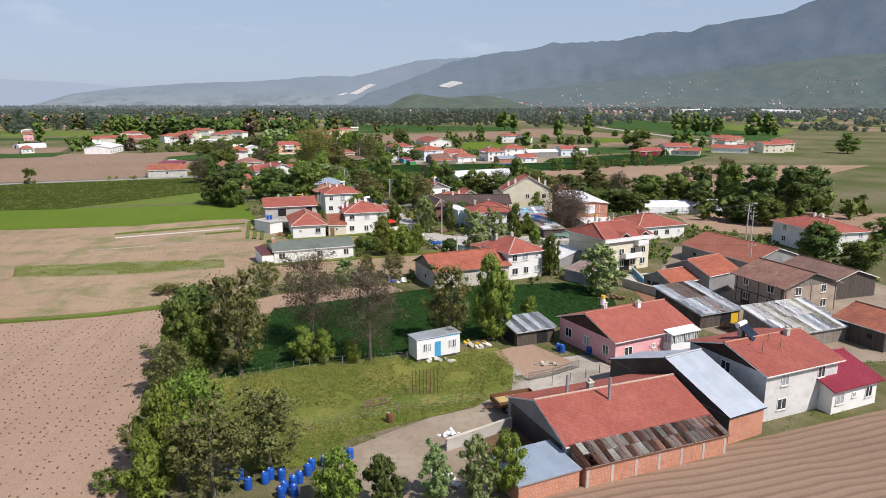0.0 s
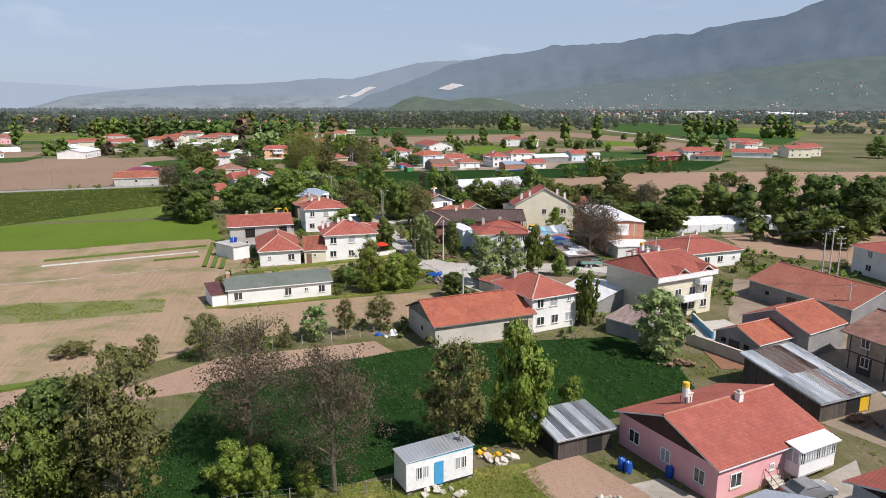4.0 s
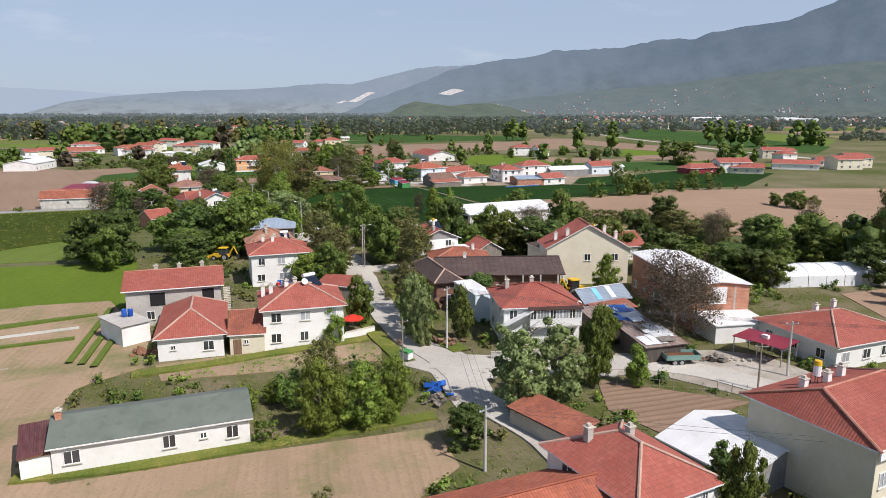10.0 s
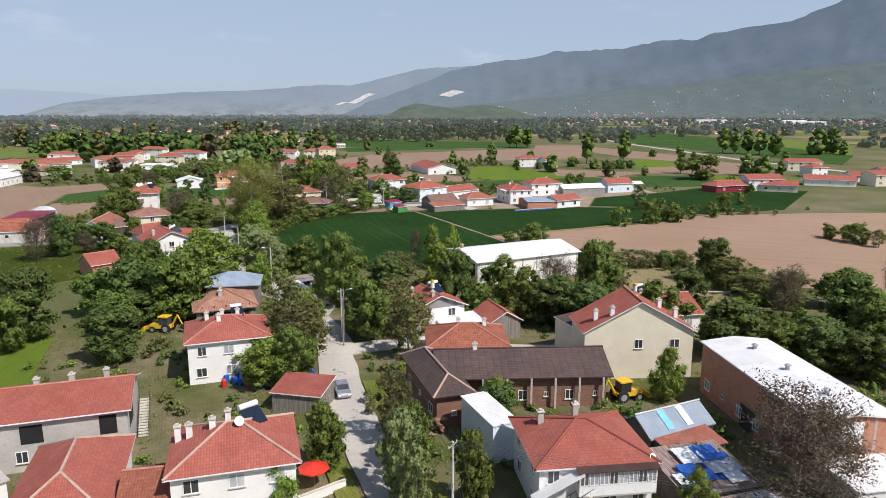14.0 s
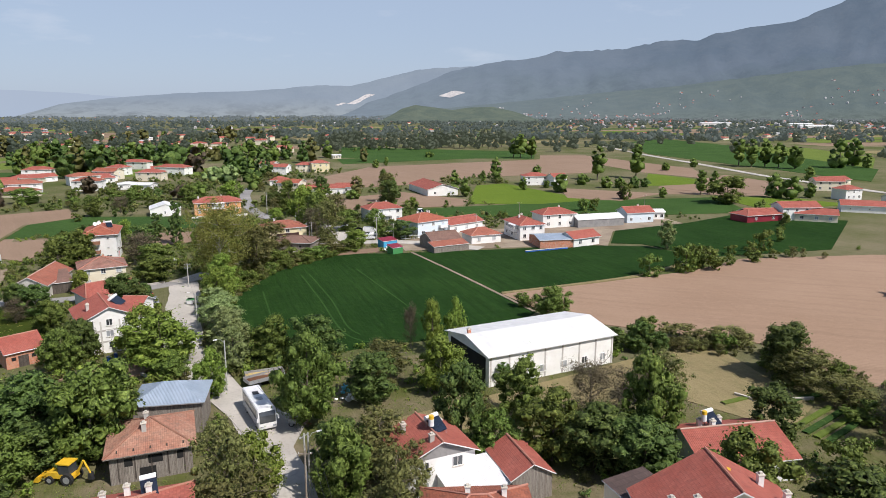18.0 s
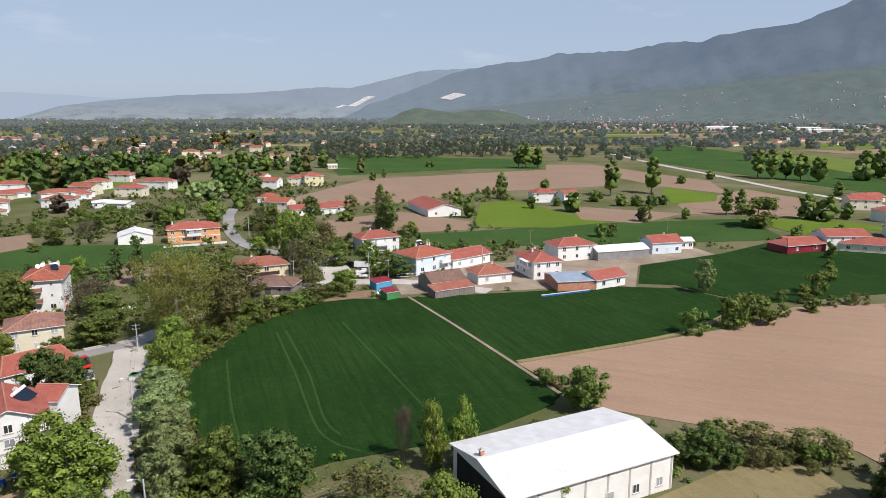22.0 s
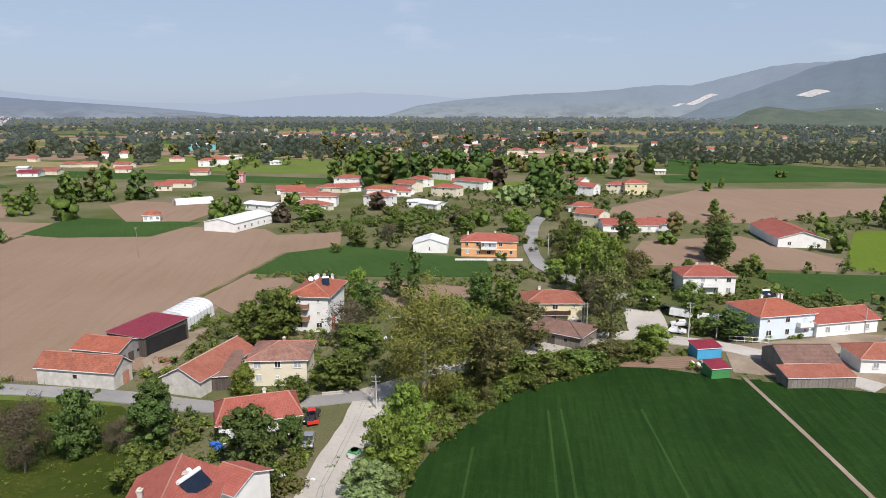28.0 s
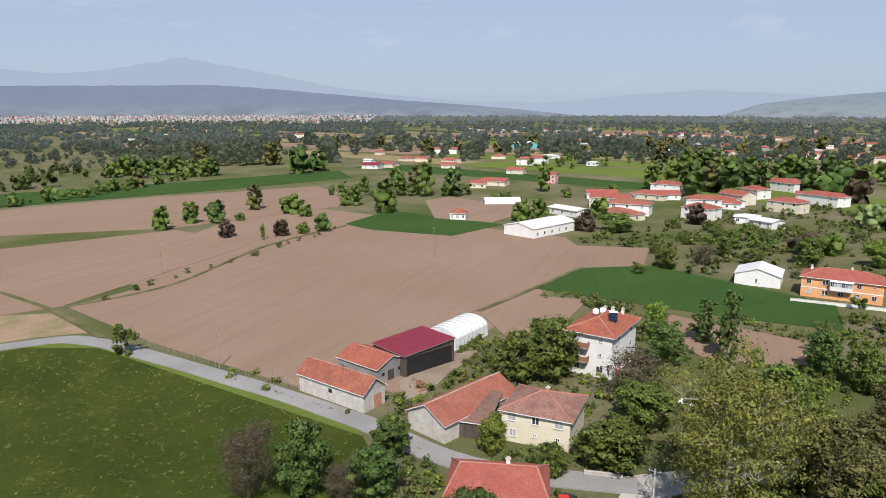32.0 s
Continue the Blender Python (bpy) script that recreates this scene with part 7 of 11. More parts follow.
FAR = {"r": ("tile_red", "plaster_cream"), "o": ("tile_worn", "plaster_white"), "w": ("tile_red", "plaster_white"), "p": ("sheet_white", "plaster_white"), "m": ("sheet_maroon", "plaster_white"), "c": ("tile_worn", "plaster_pink")}


def far_house(x, y, wide, storeys, look_of):
    """A house of the villages across the plain."""
    rnd = random.Random(int(x * 7 + y * 3))
    tile, wall = FAR[look_of]
    h = {1: 3.0, 2: 5.4, 3: 9.0}[storeys]
    label = {"p": "far white building with a pale metal roof", "m": "far white building with a maroon metal roof", "c": "far pink house with a worn tile roof"}.get(look_of, "far village house with a red tiled roof")
    house(label, x, y, rnd.uniform(-5, 50), max(7.0, wide), min(12.0, max(7.0, wide * 0.7)), h, 1.0 if look_of == "p" else 2.0, roof=rnd.choice(("gable", "hip")), wall=wall, tile=tile, storeys=storeys, wins="f2" if math.hypot(x, y - 240) < 620 else "", ridge="")


far_house(-381, 783, 14.1, 3, "w")
far_house(-461, 893, 7.3, 1, "p")
far_house(-489, 894, 18.7, 1, "p")
far_house(-782, 1354, 24.0, 1, "r")
far_house(-720, 1300, 19.3, 1, "r")
far_house(-720, 1338, 19.7, 1, "r")
far_house(-688, 1333, 21.3, 1, "r")
far_house(-624, 1262, 13.4, 1, "r")
far_house(-640, 1346, 24.0, 1, "r")
far_house(-572, 1284, 17.5, 1, "r")
far_house(-510, 1050, 14.3, 1, "r")
far_house(-497, 1064, 10.7, 1, "r")
far_house(-345, 841, 11.3, 2, "w")
far_house(-328, 838, 12.1, 1, "p")
far_house(-425, 917, 9.0, 1, "r")
far_house(-348, 916, 10.0, 1, "r")
far_house(-344, 933, 12.4, 2, "r")
far_house(-327, 926, 13.7, 1, "r")
far_house(-311, 931, 13.6, 1, "r")
far_house(-420, 1123, 12.7, 1, "p")
far_house(-428, 1177, 16.3, 1, "r")
far_house(-325, 992, 11.7, 1, "r")
far_house(-346, 1075, 11.5, 1, "r")
far_house(-407, 1221, 16.5, 1, "r")
far_house(-394, 1256, 22.9, 1, "r")
far_house(-277, 922, 17.6, 2, "r")
far_house(-242, 861, 10.3, 1, "p")
far_house(-268, 964, 18.2, 1, "r")
far_house(-299, 1076, 8.6, 2, "r")
far_house(-214, 890, 11.2, 2, "c")
far_house(-209, 847, 11.0, 1, "r")
far_house(-169, 758, 9.7, 1, "r")
far_house(-312, 1297, 22.2, 1, "p")
far_house(-226, 997, 13.8, 2, "r")
far_house(-241, 1107, 7.2, 2, "r")
far_house(-178, 886, 15.6, 1, "r")
far_house(-160, 847, 10.8, 1, "r")
far_house(-145, 766, 10.9, 1, "r")
far_house(-455, 1107, 15.8, 1, "r")
far_house(-502, 1244, 14.7, 1, "r")
far_house(-428, 1222, 15.3, 1, "r")
far_house(-340, 1149, 13.5, 1, "r")
far_house(-323, 1167, 12.2, 1, "r")
far_house(-273, 1118, 12.4, 1, "r")
far_house(-276, 1215, 12.2, 1, "r")
far_house(-618, 688, 24.0, 2, "w")
far_house(-559, 598, 14.1, 1, "r")
far_house(-543, 605, 12.4, 1, "r")
far_house(-514, 616, 14.6, 1, "r")
far_house(-472, 582, 11.6, 1, "r")
far_house(-527, 684, 13.8, 1, "r")
far_house(-403, 594, 13.2, 1, "r")
far_house(-353, 530, 16.2, 1, "r")
far_house(-348, 512, 9.5, 1, "r")
far_house(-458, 655, 13.4, 2, "w")
far_house(-459, 673, 13.6, 2, "w")
far_house(-341, 569, 5.1, 2, "c")
far_house(-504, 732, 15.2, 1, "p")
far_house(-418, 696, 8.6, 1, "p")
far_house(-725, 987, 20.0, 1, "r")
far_house(-710, 1003, 20.8, 1, "r")
far_house(-652, 967, 15.0, 1, "r")
far_house(-698, 1041, 20.4, 1, "r")
far_house(-672, 1042, 20.0, 1, "r")
far_house(-608, 990, 17.7, 1, "r")
far_house(-692, 1130, 21.5, 1, "r")
far_house(-744, 1239, 23.7, 1, "r")
far_house(-745, 1274, 21.3, 1, "r")
far_house(-939, 1280, 15.1, 1, "p")
far_house(-838, 1215, 17.8, 1, "r")
far_house(-883, 1169, 17.8, 1, "r")
far_house(-854, 1280, 20.6, 1, "r")
far_house(-857, 1365, 19.4, 1, "r")
far_house(-1164, 1195, 24.0, 1, "p")
far_house(-1202, 1268, 24.0, 1, "p")
far_house(-1220, 1373, 24.0, 1, "p")
far_house(-507, 530, 14.9, 1, "m")
far_house(-506, 546, 13.4, 1, "r")
far_house(-555, 555, 8.6, 1, "p")
far_house(-646, 621, 8.4, 1, "r")
far_house(-1096, 742, 24.0, 2, "r")
far_house(-1103, 705, 24.0, 1, "r")
far_house(-1264, 568, 24.0, 1, "p")
far_house(-1103, 546, 24.0, 1, "p")
far_house(-1151, 572, 14.7, 1, "r")
far_house(-1123, 479, 21.0, 1, "p")
far_house(-1124, 501, 15.3, 1, "r")
far_house(-2293, 827, 24.0, 1, "p")
far_house(-1095, 629, 14.7, 1, "r")
far_house(-1073, 601, 12.6, 1, "r")
far_house(-1490, 709, 15.1, 1, "r")
far_house(-1538, 660, 17.2, 1, "r")
far_house(-1501, 610, 18.5, 1, "r")
far_house(-171, 1144, 7.7, 2, "w")
far_house(-96, 1068, 22.6, 1, "w")
far_house(-102, 2206, 22.1, 1, "r")
far_house(32, 2206, 22.1, 1, "r")
far_house(213, 1255, 13.6, 1, "r")
far_house(236, 1276, 12.1, 1, "r")
far_house(251, 1276, 12.1, 1, "r")
far_house(344, 1320, 12.6, 1, "r")
far_house(342, 1197, 12.9, 1, "r")
far_house(347, 1162, 12.5, 1, "p")
far_house(391, 1235, 15.0, 1, "r")
far_house(367, 1128, 12.0, 2, "w")
far_house(395, 1128, 18.1, 1, "r")
far_house(528, 1420, 17.6, 1, "p")
far_house(429, 1162, 12.5, 1, "r")
far_house(313, 1276, 13.9, 1, "r")
far_house(351, 1276, 12.1, 1, "r")
far_house(567, 1320, 16.2, 1, "p")
far_house(723, 1538, 21.4, 1, "r")
far_house(682, 1420, 17.6, 1, "r")
far_house(651, 1276, 15.6, 1, "r")
far_house(568, 1276, 12.1, 1, "r")
far_house(508, 1235, 11.7, 1, "r")
far_house(780, 1420, 17.6, 1, "r")
far_house(556, 1162, 10.9, 1, "r")
far_house(629, 1197, 11.3, 1, "r")
house("far long hall clad in turquoise sheet", -649, 829, 45, 36, 14, 7.0, 1.5, roof="gable", wall="turquoise_sheet", tile="sheet_white", storeys=1, wins="", ridge="", category="hall", name="hall")
house("far long white factory hall", 708, 1957, 0, 80, 20, 7.0, 2.0, roof="gable", wall="plaster_white", tile="sheet_white", storeys=1, wins="", ridge="", category="hall", name="hall")
house("far long white factory hall", 822, 1680, -8, 70, 20, 7.0, 2.0, roof="gable", wall="plaster_white", tile="sheet_white", storeys=1, wins="", ridge="", category="hall", name="hall")
house("far long white factory hall", 875, 1854, 5, 60, 20, 7.0, 2.0, roof="gable", wall="plaster_white", tile="sheet_white", storeys=1, wins="", ridge="", category="hall", name="hall")

# ---- fields ----
patch("field_bare", "soil_dots", [(-106.9, 88.8), (-42.4, 102.7), (-36.6, 84.9), (-33.5, 70.8), (-26.0, 50.7), (-21.4, 34.8), (-56.7, 34.8)], 0.034, "bare pale brown field with rows of dark clods")
patch("field_furrows", "soil_furrow", [(6.7, 50.0), (20.4, 56.7), (31.8, 61.4), (47.0, 67.2), (72.8, 73.9), (39.6, 37.1), (0.6, 37.1)], 0.037, "freshly ploughed brown field with furrows")
patch("field_left", "soil_weedy", [(-146.8, 162.5), (-49.9, 181.5), (-42.8, 157.0), (-38.0, 134.5), (-33.1, 131.5), (-17.9, 136.9), (-1.6, 141.9), (0.7, 134.5), (-6.8, 123.5), (-28.8, 117.7), (-39.6, 104.8), (-59.4, 104.7)], 0.041, "dry tilled field with weedy green streaks")
patch("field_strip", "soil_green", [(-84.0, 130.5), (-65.3, 134.4), (-45.0, 137.0), (-42.9, 130.0), (-60.7, 124.4), (-79.1, 121.6)], 0.044, "narrow strip of low green crop")
patch("field_strip_upper", "soil_green", [(-69.1, 181.0), (-56.5, 183.5), (-53.5, 177.5), (-63.8, 174.7)], 0.048, "narrow strip of low green crop")
patch("field_bright", "grass_bright", [(-170.5, 192.4), (-62.7, 215.7), (-50.1, 182.5), (-139.1, 164.4)], 0.051, "bright yellow-green meadow strip")
patch("field_green", "grass_field", [(-183.0, 229.0), (-181.5, 254.0), (-176.5, 262.6), (-160.0, 270.4), (-132.0, 282.0), (-106.4, 291.0), (-94.4, 280.5), (-71.4, 218.1), (-171.8, 193.6)], 0.055, "mid green field of young crop")
patch("field_rough_corner", "soil_weedy", [(-218.0, 238.0), (-207.5, 250.0), (-203.0, 260.0), (-181.6, 264.4), (-184.6, 255.0), (-186.0, 230.0)], 0.058, "rough bare corner beside the asphalt road")
patch("field_brown_left", "soil_far", [(-354.2, 381.2), (-198.4, 432.7), (-167.8, 413.9), (-113.1, 301.4), (-246.6, 277.5)], 0.058, "wide bare brown field")
patch("plot_bare", "soil_dots", [(-36.5, 100.8), (-28.0, 110.8), (-9.4, 117.0), (-4.9, 110.5), (-16.3, 104.8), (-34.2, 98.1)], 0.062, "small bare garden plot")
patch("plot_wheat", "wheat_dark", [(-26.5, 74.8), (-26.5, 103.0), (-2.2, 115.0), (10.8, 117.0), (23.9, 118.9), (28.0, 109.0), (27.5, 101.0), (17.2, 94.5), (4.9, 89.0), (-7.4, 82.5)], 0.065, "dark green wheat plot behind the container")
patch("yard_grass", "rough_grass", [(-27.2, 75.2), (-15.4, 80.1), (-4.5, 83.0), (7.2, 85.6), (9.9, 75.4), (3.5, 68.0), (-4.4, 63.7), (-9.3, 60.4), (-10.2, 56.0), (-16.9, 55.0), (-23.5, 62.0)], 0.069, "rough grassy yard with dry yellow tufts")
patch("yard_dirt", "yard_earth", [(-9.4, 58.3), (-5.2, 62.0), (-1.3, 65.2), (3.4, 67.5), (6.0, 70.8), (9.9, 67.2), (5.8, 52.4), (0.7, 49.2), (-9.0, 49.2)], 0.072, "bare earth yard")
patch("yard_paving", "yard_pale", [(8.8, 79.8), (17.9, 83.0), (21.0, 78.6), (27.8, 80.8), (36.2, 86.0), (32.4, 76.9), (18.2, 70.9), (7.6, 70.9)], 0.076, "pale trodden yard beside the pink house")
patch("garden_bed", "soil_dots", [(6.4, 84.0), (11.6, 87.3), (16.4, 80.3), (10.3, 75.0)], 0.079, "tilled garden bed by the shed")
patch("yard_red", "red_earth", [(33.0, 117.8), (38.5, 114.1), (36.8, 107.2), (32.7, 107.2)], 0.083, "reddish earth yard below the wall")
patch("yard_apartment", "road_gravel", [(34.5, 124.4), (40.8, 126.3), (43.0, 117.8), (38.5, 114.1), (32.4, 117.8)], 0.086, "pale concrete yard of the apartment house")
patch("plot_house", "soil_weedy", [(-35.6, 158.3), (-24.5, 162.9), (-13.5, 166.3), (-9.0, 165.6), (-8.3, 159.9), (-19.4, 156.6), (-32.9, 153.4)], 0.090, "bare plot in front of the white houses")
patch("plot_lane", "soil_furrow", [(16.8, 153.8), (31.7, 147.7), (20.1, 140.5), (16.2, 145.8)], 0.093, "tilled plot beside the lane")
patch("field_tunnel", "soil_pale", [(65.8, 190.7), (91.8, 200.0), (137.7, 193.7), (98.7, 150.5), (64.3, 170.7)], 0.097, "bare field beside the greenhouse")
patch("pasture", "pasture_dry", [(-14.8, 224.6), (-8.2, 234.1), (18.6, 249.6), (47.7, 267.8), (50.5, 256.8), (53.5, 238.3), (46.1, 230.1), (33.0, 242.4), (7.8, 233.6), (-3.3, 228.5)], 0.100, "dry mown pasture strip")
patch("field_wheat", "wheat_dark", [(-45.4, 282.9), (-48.8, 290.7), (-49.9, 301.1), (-46.5, 325.0), (-31.6, 347.0), (-11.7, 348.2), (17.0, 282.4), (5.4, 272.8), (-0.2, 269.4), (-17.5, 262.8), (-24.9, 257.9), (-36.9, 265.7), (-41.5, 274.8)], 0.104, "large dark green wheat field")
patch("field_wheat_second", "wheat_dark", [(-8.8, 349.0), (47.4, 360.2), (63.9, 358.4), (70.5, 350.3), (74.0, 341.0), (50.4, 319.6), (13.0, 302.0)], 0.107, "dark green wheat field beside the path")
patch("field_wheat_right", "wheat_dark", [(60.8, 387.4), (93.0, 404.8), (118.0, 424.4), (158.4, 410.2), (120.4, 353.8), (79.4, 343.0), (70.4, 352.1), (63.6, 362.3), (53.6, 364.0)], 0.111, "green wheat field")
patch("field_wheat_far", "wheat_mid", [(-14.6, 440.8), (55.0, 467.0), (136.3, 483.7), (129.3, 431.8), (76.2, 423.3), (-3.6, 417.7)], 0.114, "long green wheat field")
patch("field_yellow", "grass_bright", [(17.5, 536.0), (34.7, 547.8), (70.1, 471.9), (44.2, 458.4), (10.0, 459.5)], 0.118, "bright yellow-green field")
patch("field_yellow_far", "grass_bright", [(132.7, 486.6), (173.3, 477.9), (188.4, 454.7), (139.2, 443.1)], 0.121, "bright green field")
patch("field_brown_right", "soil_pale", [(12.4, 301.2), (34.8, 310.2), (66.3, 324.7), (85.8, 339.8), (127.4, 345.5), (215.0, 345.6), (100.5, 237.9), (64.5, 246.2), (58.1, 265.8), (43.3, 272.3), (24.0, 280.5), (14.6, 297.0)], 0.125, "large bare brown field with fine rows")
patch("field_brown_mid", "soil_far", [(-52.8, 434.5), (-54.8, 476.6), (-23.1, 504.6), (10.6, 473.5), (7.5, 452.8)], 0.128, "bare brown field")
patch("field_brown_wide", "soil_far", [(-92.1, 542.1), (-57.4, 663.9), (122.2, 766.8), (128.7, 715.5), (101.7, 617.9), (18.4, 584.6), (-19.4, 540.8), (-69.0, 517.7)], 0.132, "wide bare brown field")
patch("field_brown_east", "soil_far", [(63.1, 523.6), (112.4, 498.5), (83.7, 469.6), (60.0, 480.2)], 0.135, "bare brown field")
patch("field_brown_east_far", "soil_far", [(122.2, 534.4), (196.4, 564.4), (199.7, 523.9), (165.1, 492.7), (123.5, 514.9)], 0.139, "bare brown field")
patch("field_green_far", "wheat_mid", [(-94.8, 746.0), (64.5, 855.6), (69.5, 781.9), (-81.8, 692.3)], 0.142, "far green field")
patch("field_green_far_right", "wheat_mid", [(225.1, 1032.4), (328.2, 915.9), (316.0, 643.9), (257.9, 557.8), (199.4, 819.2)], 0.146, "far green field")
patch("field_brown_great", "soil_far", [(-205.9, 264.1), (-261.9, 379.6), (-224.8, 398.1), (-206.0, 404.7), (-166.2, 441.3), (-150.5, 417.8), (-158.4, 400.5), (-148.6, 364.1), (-143.3, 343.3), (-137.2, 316.6), (-124.4, 289.6), (-165.8, 274.3)], 0.149, "very large smooth bare brown field")
patch("field_green_strip", "wheat_mid", [(-149.7, 370.4), (-159.5, 399.1), (-147.4, 419.4), (-93.8, 420.3), (-82.8, 400.0), (-108.5, 386.6)], 0.153, "bright green crop strip")
patch("field_wheat_west", "wheat_mid", [(-275.9, 379.3), (-297.9, 415.8), (-234.7, 432.8), (-226.7, 399.6), (-255.7, 381.3)], 0.156, "green wheat field")
patch("field_brown_north", "soil_far", [(-400.5, 203.1), (-417.6, 316.0), (-414.4, 434.0), (-365.1, 428.2), (-324.6, 402.4), (-308.7, 318.3), (-348.7, 207.5)], 0.160, "bare brown field")
patch("field_brown_edge", "soil_far", [(-267.3, 203.0), (-300.0, 256.4), (-303.2, 316.7), (-257.0, 332.0), (-207.8, 263.1), (-207.5, 239.0)], 0.163, "bare brown field")
patch("field_green_long", "wheat_mid", [(-479.0, 196.4), (-490.9, 375.8), (-505.7, 498.5), (-448.5, 478.0), (-430.3, 381.7), (-416.0, 201.7)], 0.167, "long green field")
patch("field_brown_village", "soil_far", [(-317.2, 449.9), (-322.2, 468.9), (-259.5, 478.3), (-241.6, 432.4), (-265.5, 419.2)], 0.170, "bare brown field at the edge of the village")
patch("meadow_grass", "meadow", [(-197.6, 190.3), (-178.8, 238.5), (-178.0, 252.5), (-168.7, 264.4), (-102.8, 288.9), (-86.0, 284.0), (-71.2, 262.3), (-114.2, 204.0)], 0.174, "green meadow with yellow flowers")
patch("plot_tower", "soil_far", [(-114.1, 379.0), (-84.0, 385.9), (-76.4, 370.4), (-92.5, 360.1), (-102.1, 364.3)], 0.177, "bare plot behind the tall white house")
patch("plot_tunnel", "soil_far", [(-141.4, 343.5), (-146.0, 363.7), (-133.8, 373.1), (-124.0, 354.5), (-122.9, 336.1)], 0.181, "bare plot beside the greenhouse")
patch("plot_garden", "soil_furrow", [(-34.2, 344.1), (-31.3, 350.7), (-20.7, 357.2), (-19.2, 350.2)], 0.184, "small tilled garden beside the road")
patch("yard_farm", "yard_earth", [(-117.5, 305.0), (-123.1, 321.5), (-121.4, 326.9), (-110.1, 305.4), (-110.2, 300.5)], 0.188, "bare earth farm yard")

patch("field_green_valley", "wheat_mid", [(247.6, 1068.1), (244.8, 707.8), (349.9, 945.8), (322.1, 1161.5)], 0.050, "long green field beside the valley road")
patch("field_green_river", "grass_field", [(244.8, 707.8), (292.1, 612.7), (388.9, 765.4), (409.8, 925.2), (349.9, 945.8)], 0.054, "green field with scattered trees")
patch("field_brown_road", "soil_far", [(115.2, 496.8), (166.6, 487.0), (197.6, 555.9), (187.2, 602.1), (120.2, 530.0)], 0.058, "bare brown field beside the valley road")
patch("field_brown_slope", "soil_far", [(137.5, 619.8), (166.1, 576.2), (183.4, 651.5), (163.5, 707.7), (132.5, 798.6), (90.4, 798.6), (80.6, 729.3), (118.2, 707.7)], 0.062, "bare brown field below the valley road")
patch("field_lime", "grass_bright", [(112.4, 534.9), (142.0, 534.9), (158.0, 573.2), (139.1, 612.5)], 0.066, "narrow yellow-green field")
patch("field_green_belt", "wheat_mid", [(-93.8, 765.0), (79.1, 752.7), (92.3, 852.0), (-120.9, 945.4)], 0.070, "green field before the poplar belt")

patch("yard_barns", "yard_earth", [(34.5, 97.0), (46.0, 80.0), (66.0, 82.0), (80.0, 108.0), (73.0, 142.0), (52.0, 150.0), (42.0, 128.0)], 0.028, "bare earth yards between the barns")
patch("yard_mud", "mud", [(2.4, 59.7), (7.1, 63.7), (8.4, 60.4), (9.9, 57.8), (3.0, 57.8)], 0.092, "brown muddy pit beside the stable")
patch("yard_gravel", "yard_pale", [(18.9, 155.3), (21.0, 162.3), (34.0, 163.6), (39.5, 161.6), (43.0, 154.8), (38.3, 145.3), (30.8, 149.9), (25.3, 154.3)], 0.105, "pale gravel yard between the sheds and the lane")
patch("yard_junction", "road_gravel", [(-6.6, 164.6), (-2.3, 162.2), (9.2, 161.4), (21.6, 160.8), (19.2, 154.6), (8.6, 156.4), (4.2, 153.8), (5.5, 146.2), (0.6, 146.2), (-2.2, 155.9), (-5.6, 158.2)], 0.110, "pale gravel at the fork of the lanes")
patch("yard_coach", "road_gravel", [(-40.9, 256.7), (-32.9, 244.4), (-24.8, 236.3), (-20.6, 233.5), (-21.0, 226.1), (-19.7, 214.1), (-26.5, 224.5), (-34.1, 238.2)], 0.116, "pale gravel widening beside the coach")

patch("yard_row", "yard_earth", [(-13.3, 351.6), (-16.6, 366.5), (9.5, 388.3), (58.0, 402.0), (88.0, 416.0), (91.0, 404.0), (59.8, 386.6), (51.6, 359.8), (46.9, 361.2)], 0.094, "trodden earth yards round the row of houses")
patch("wheat_margin", "wheat_dark", [(-12.6, 348.0), (-8.6, 350.0), (13.2, 302.2), (19.2, 287.0), (16.0, 281.9)], 0.098, "dark green wheat up to the path")

# ---- roads ----
strip("road_lane", "road_gravel", [(-67.9, 312.1), (-62.7, 300.4), (-58.6, 287.4), (-49.0, 262.9), (-37.7, 245.7), (-27.0, 231.5), (-18.6, 214.4), (-16.6, 205.5), (-13.6, 193.1), (-9.8, 181.6), (-6.0, 170.5), (-0.7, 161.1), (2.1, 154.9)], 5.2, 0.192, "pale gravel village lane")
strip("road_lane_north", "road_gravel", [(-67.4, 311.0), (-62.7, 300.4), (-58.6, 287.4), (-49.0, 262.9), (-43.0, 253.0)], 7.0, 0.194, "wide pale gravel lane past the white house")
strip("road_branch", "road_gravel", [(-2.4, 159.3), (5.1, 159.0), (12.3, 157.8), (18.7, 159.0), (27.5, 157.5), (34.1, 152.5), (39.4, 146.4)], 4.6, 0.196, "pale gravel lane towards the yards")
strip("road_branch_south", "road_gravel", [(1.7, 157.0), (2.3, 149.8), (8.3, 140.6), (12.3, 130.2)], 4.0, 0.200, "pale gravel lane between hedges")
strip("road_side", "road_gravel", [(-16.0, 208.4), (-9.8, 210.6), (-4.0, 211.6), (11.5, 208.3), (19.5, 208.9)], 4.5, 0.204, "gravel side lane")
strip("road_west", "road_asphalt", [(-66.6, 313.3), (-87.1, 296.6), (-107.3, 291.2), (-132.2, 282.4), (-160.4, 270.8), (-175.9, 263.0), (-180.6, 254.1), (-181.8, 229.8), (-175.9, 208.0)], 4.4, 0.208, "grey asphalt road past the meadow")
strip("road_east", "road_gravel", [(-69.0, 311.5), (-57.2, 335.8), (-45.4, 353.7), (-36.9, 363.4), (-25.4, 365.5), (-11.0, 364.7), (10.6, 354.9)], 5.5, 0.212, "pale village road behind the trees")
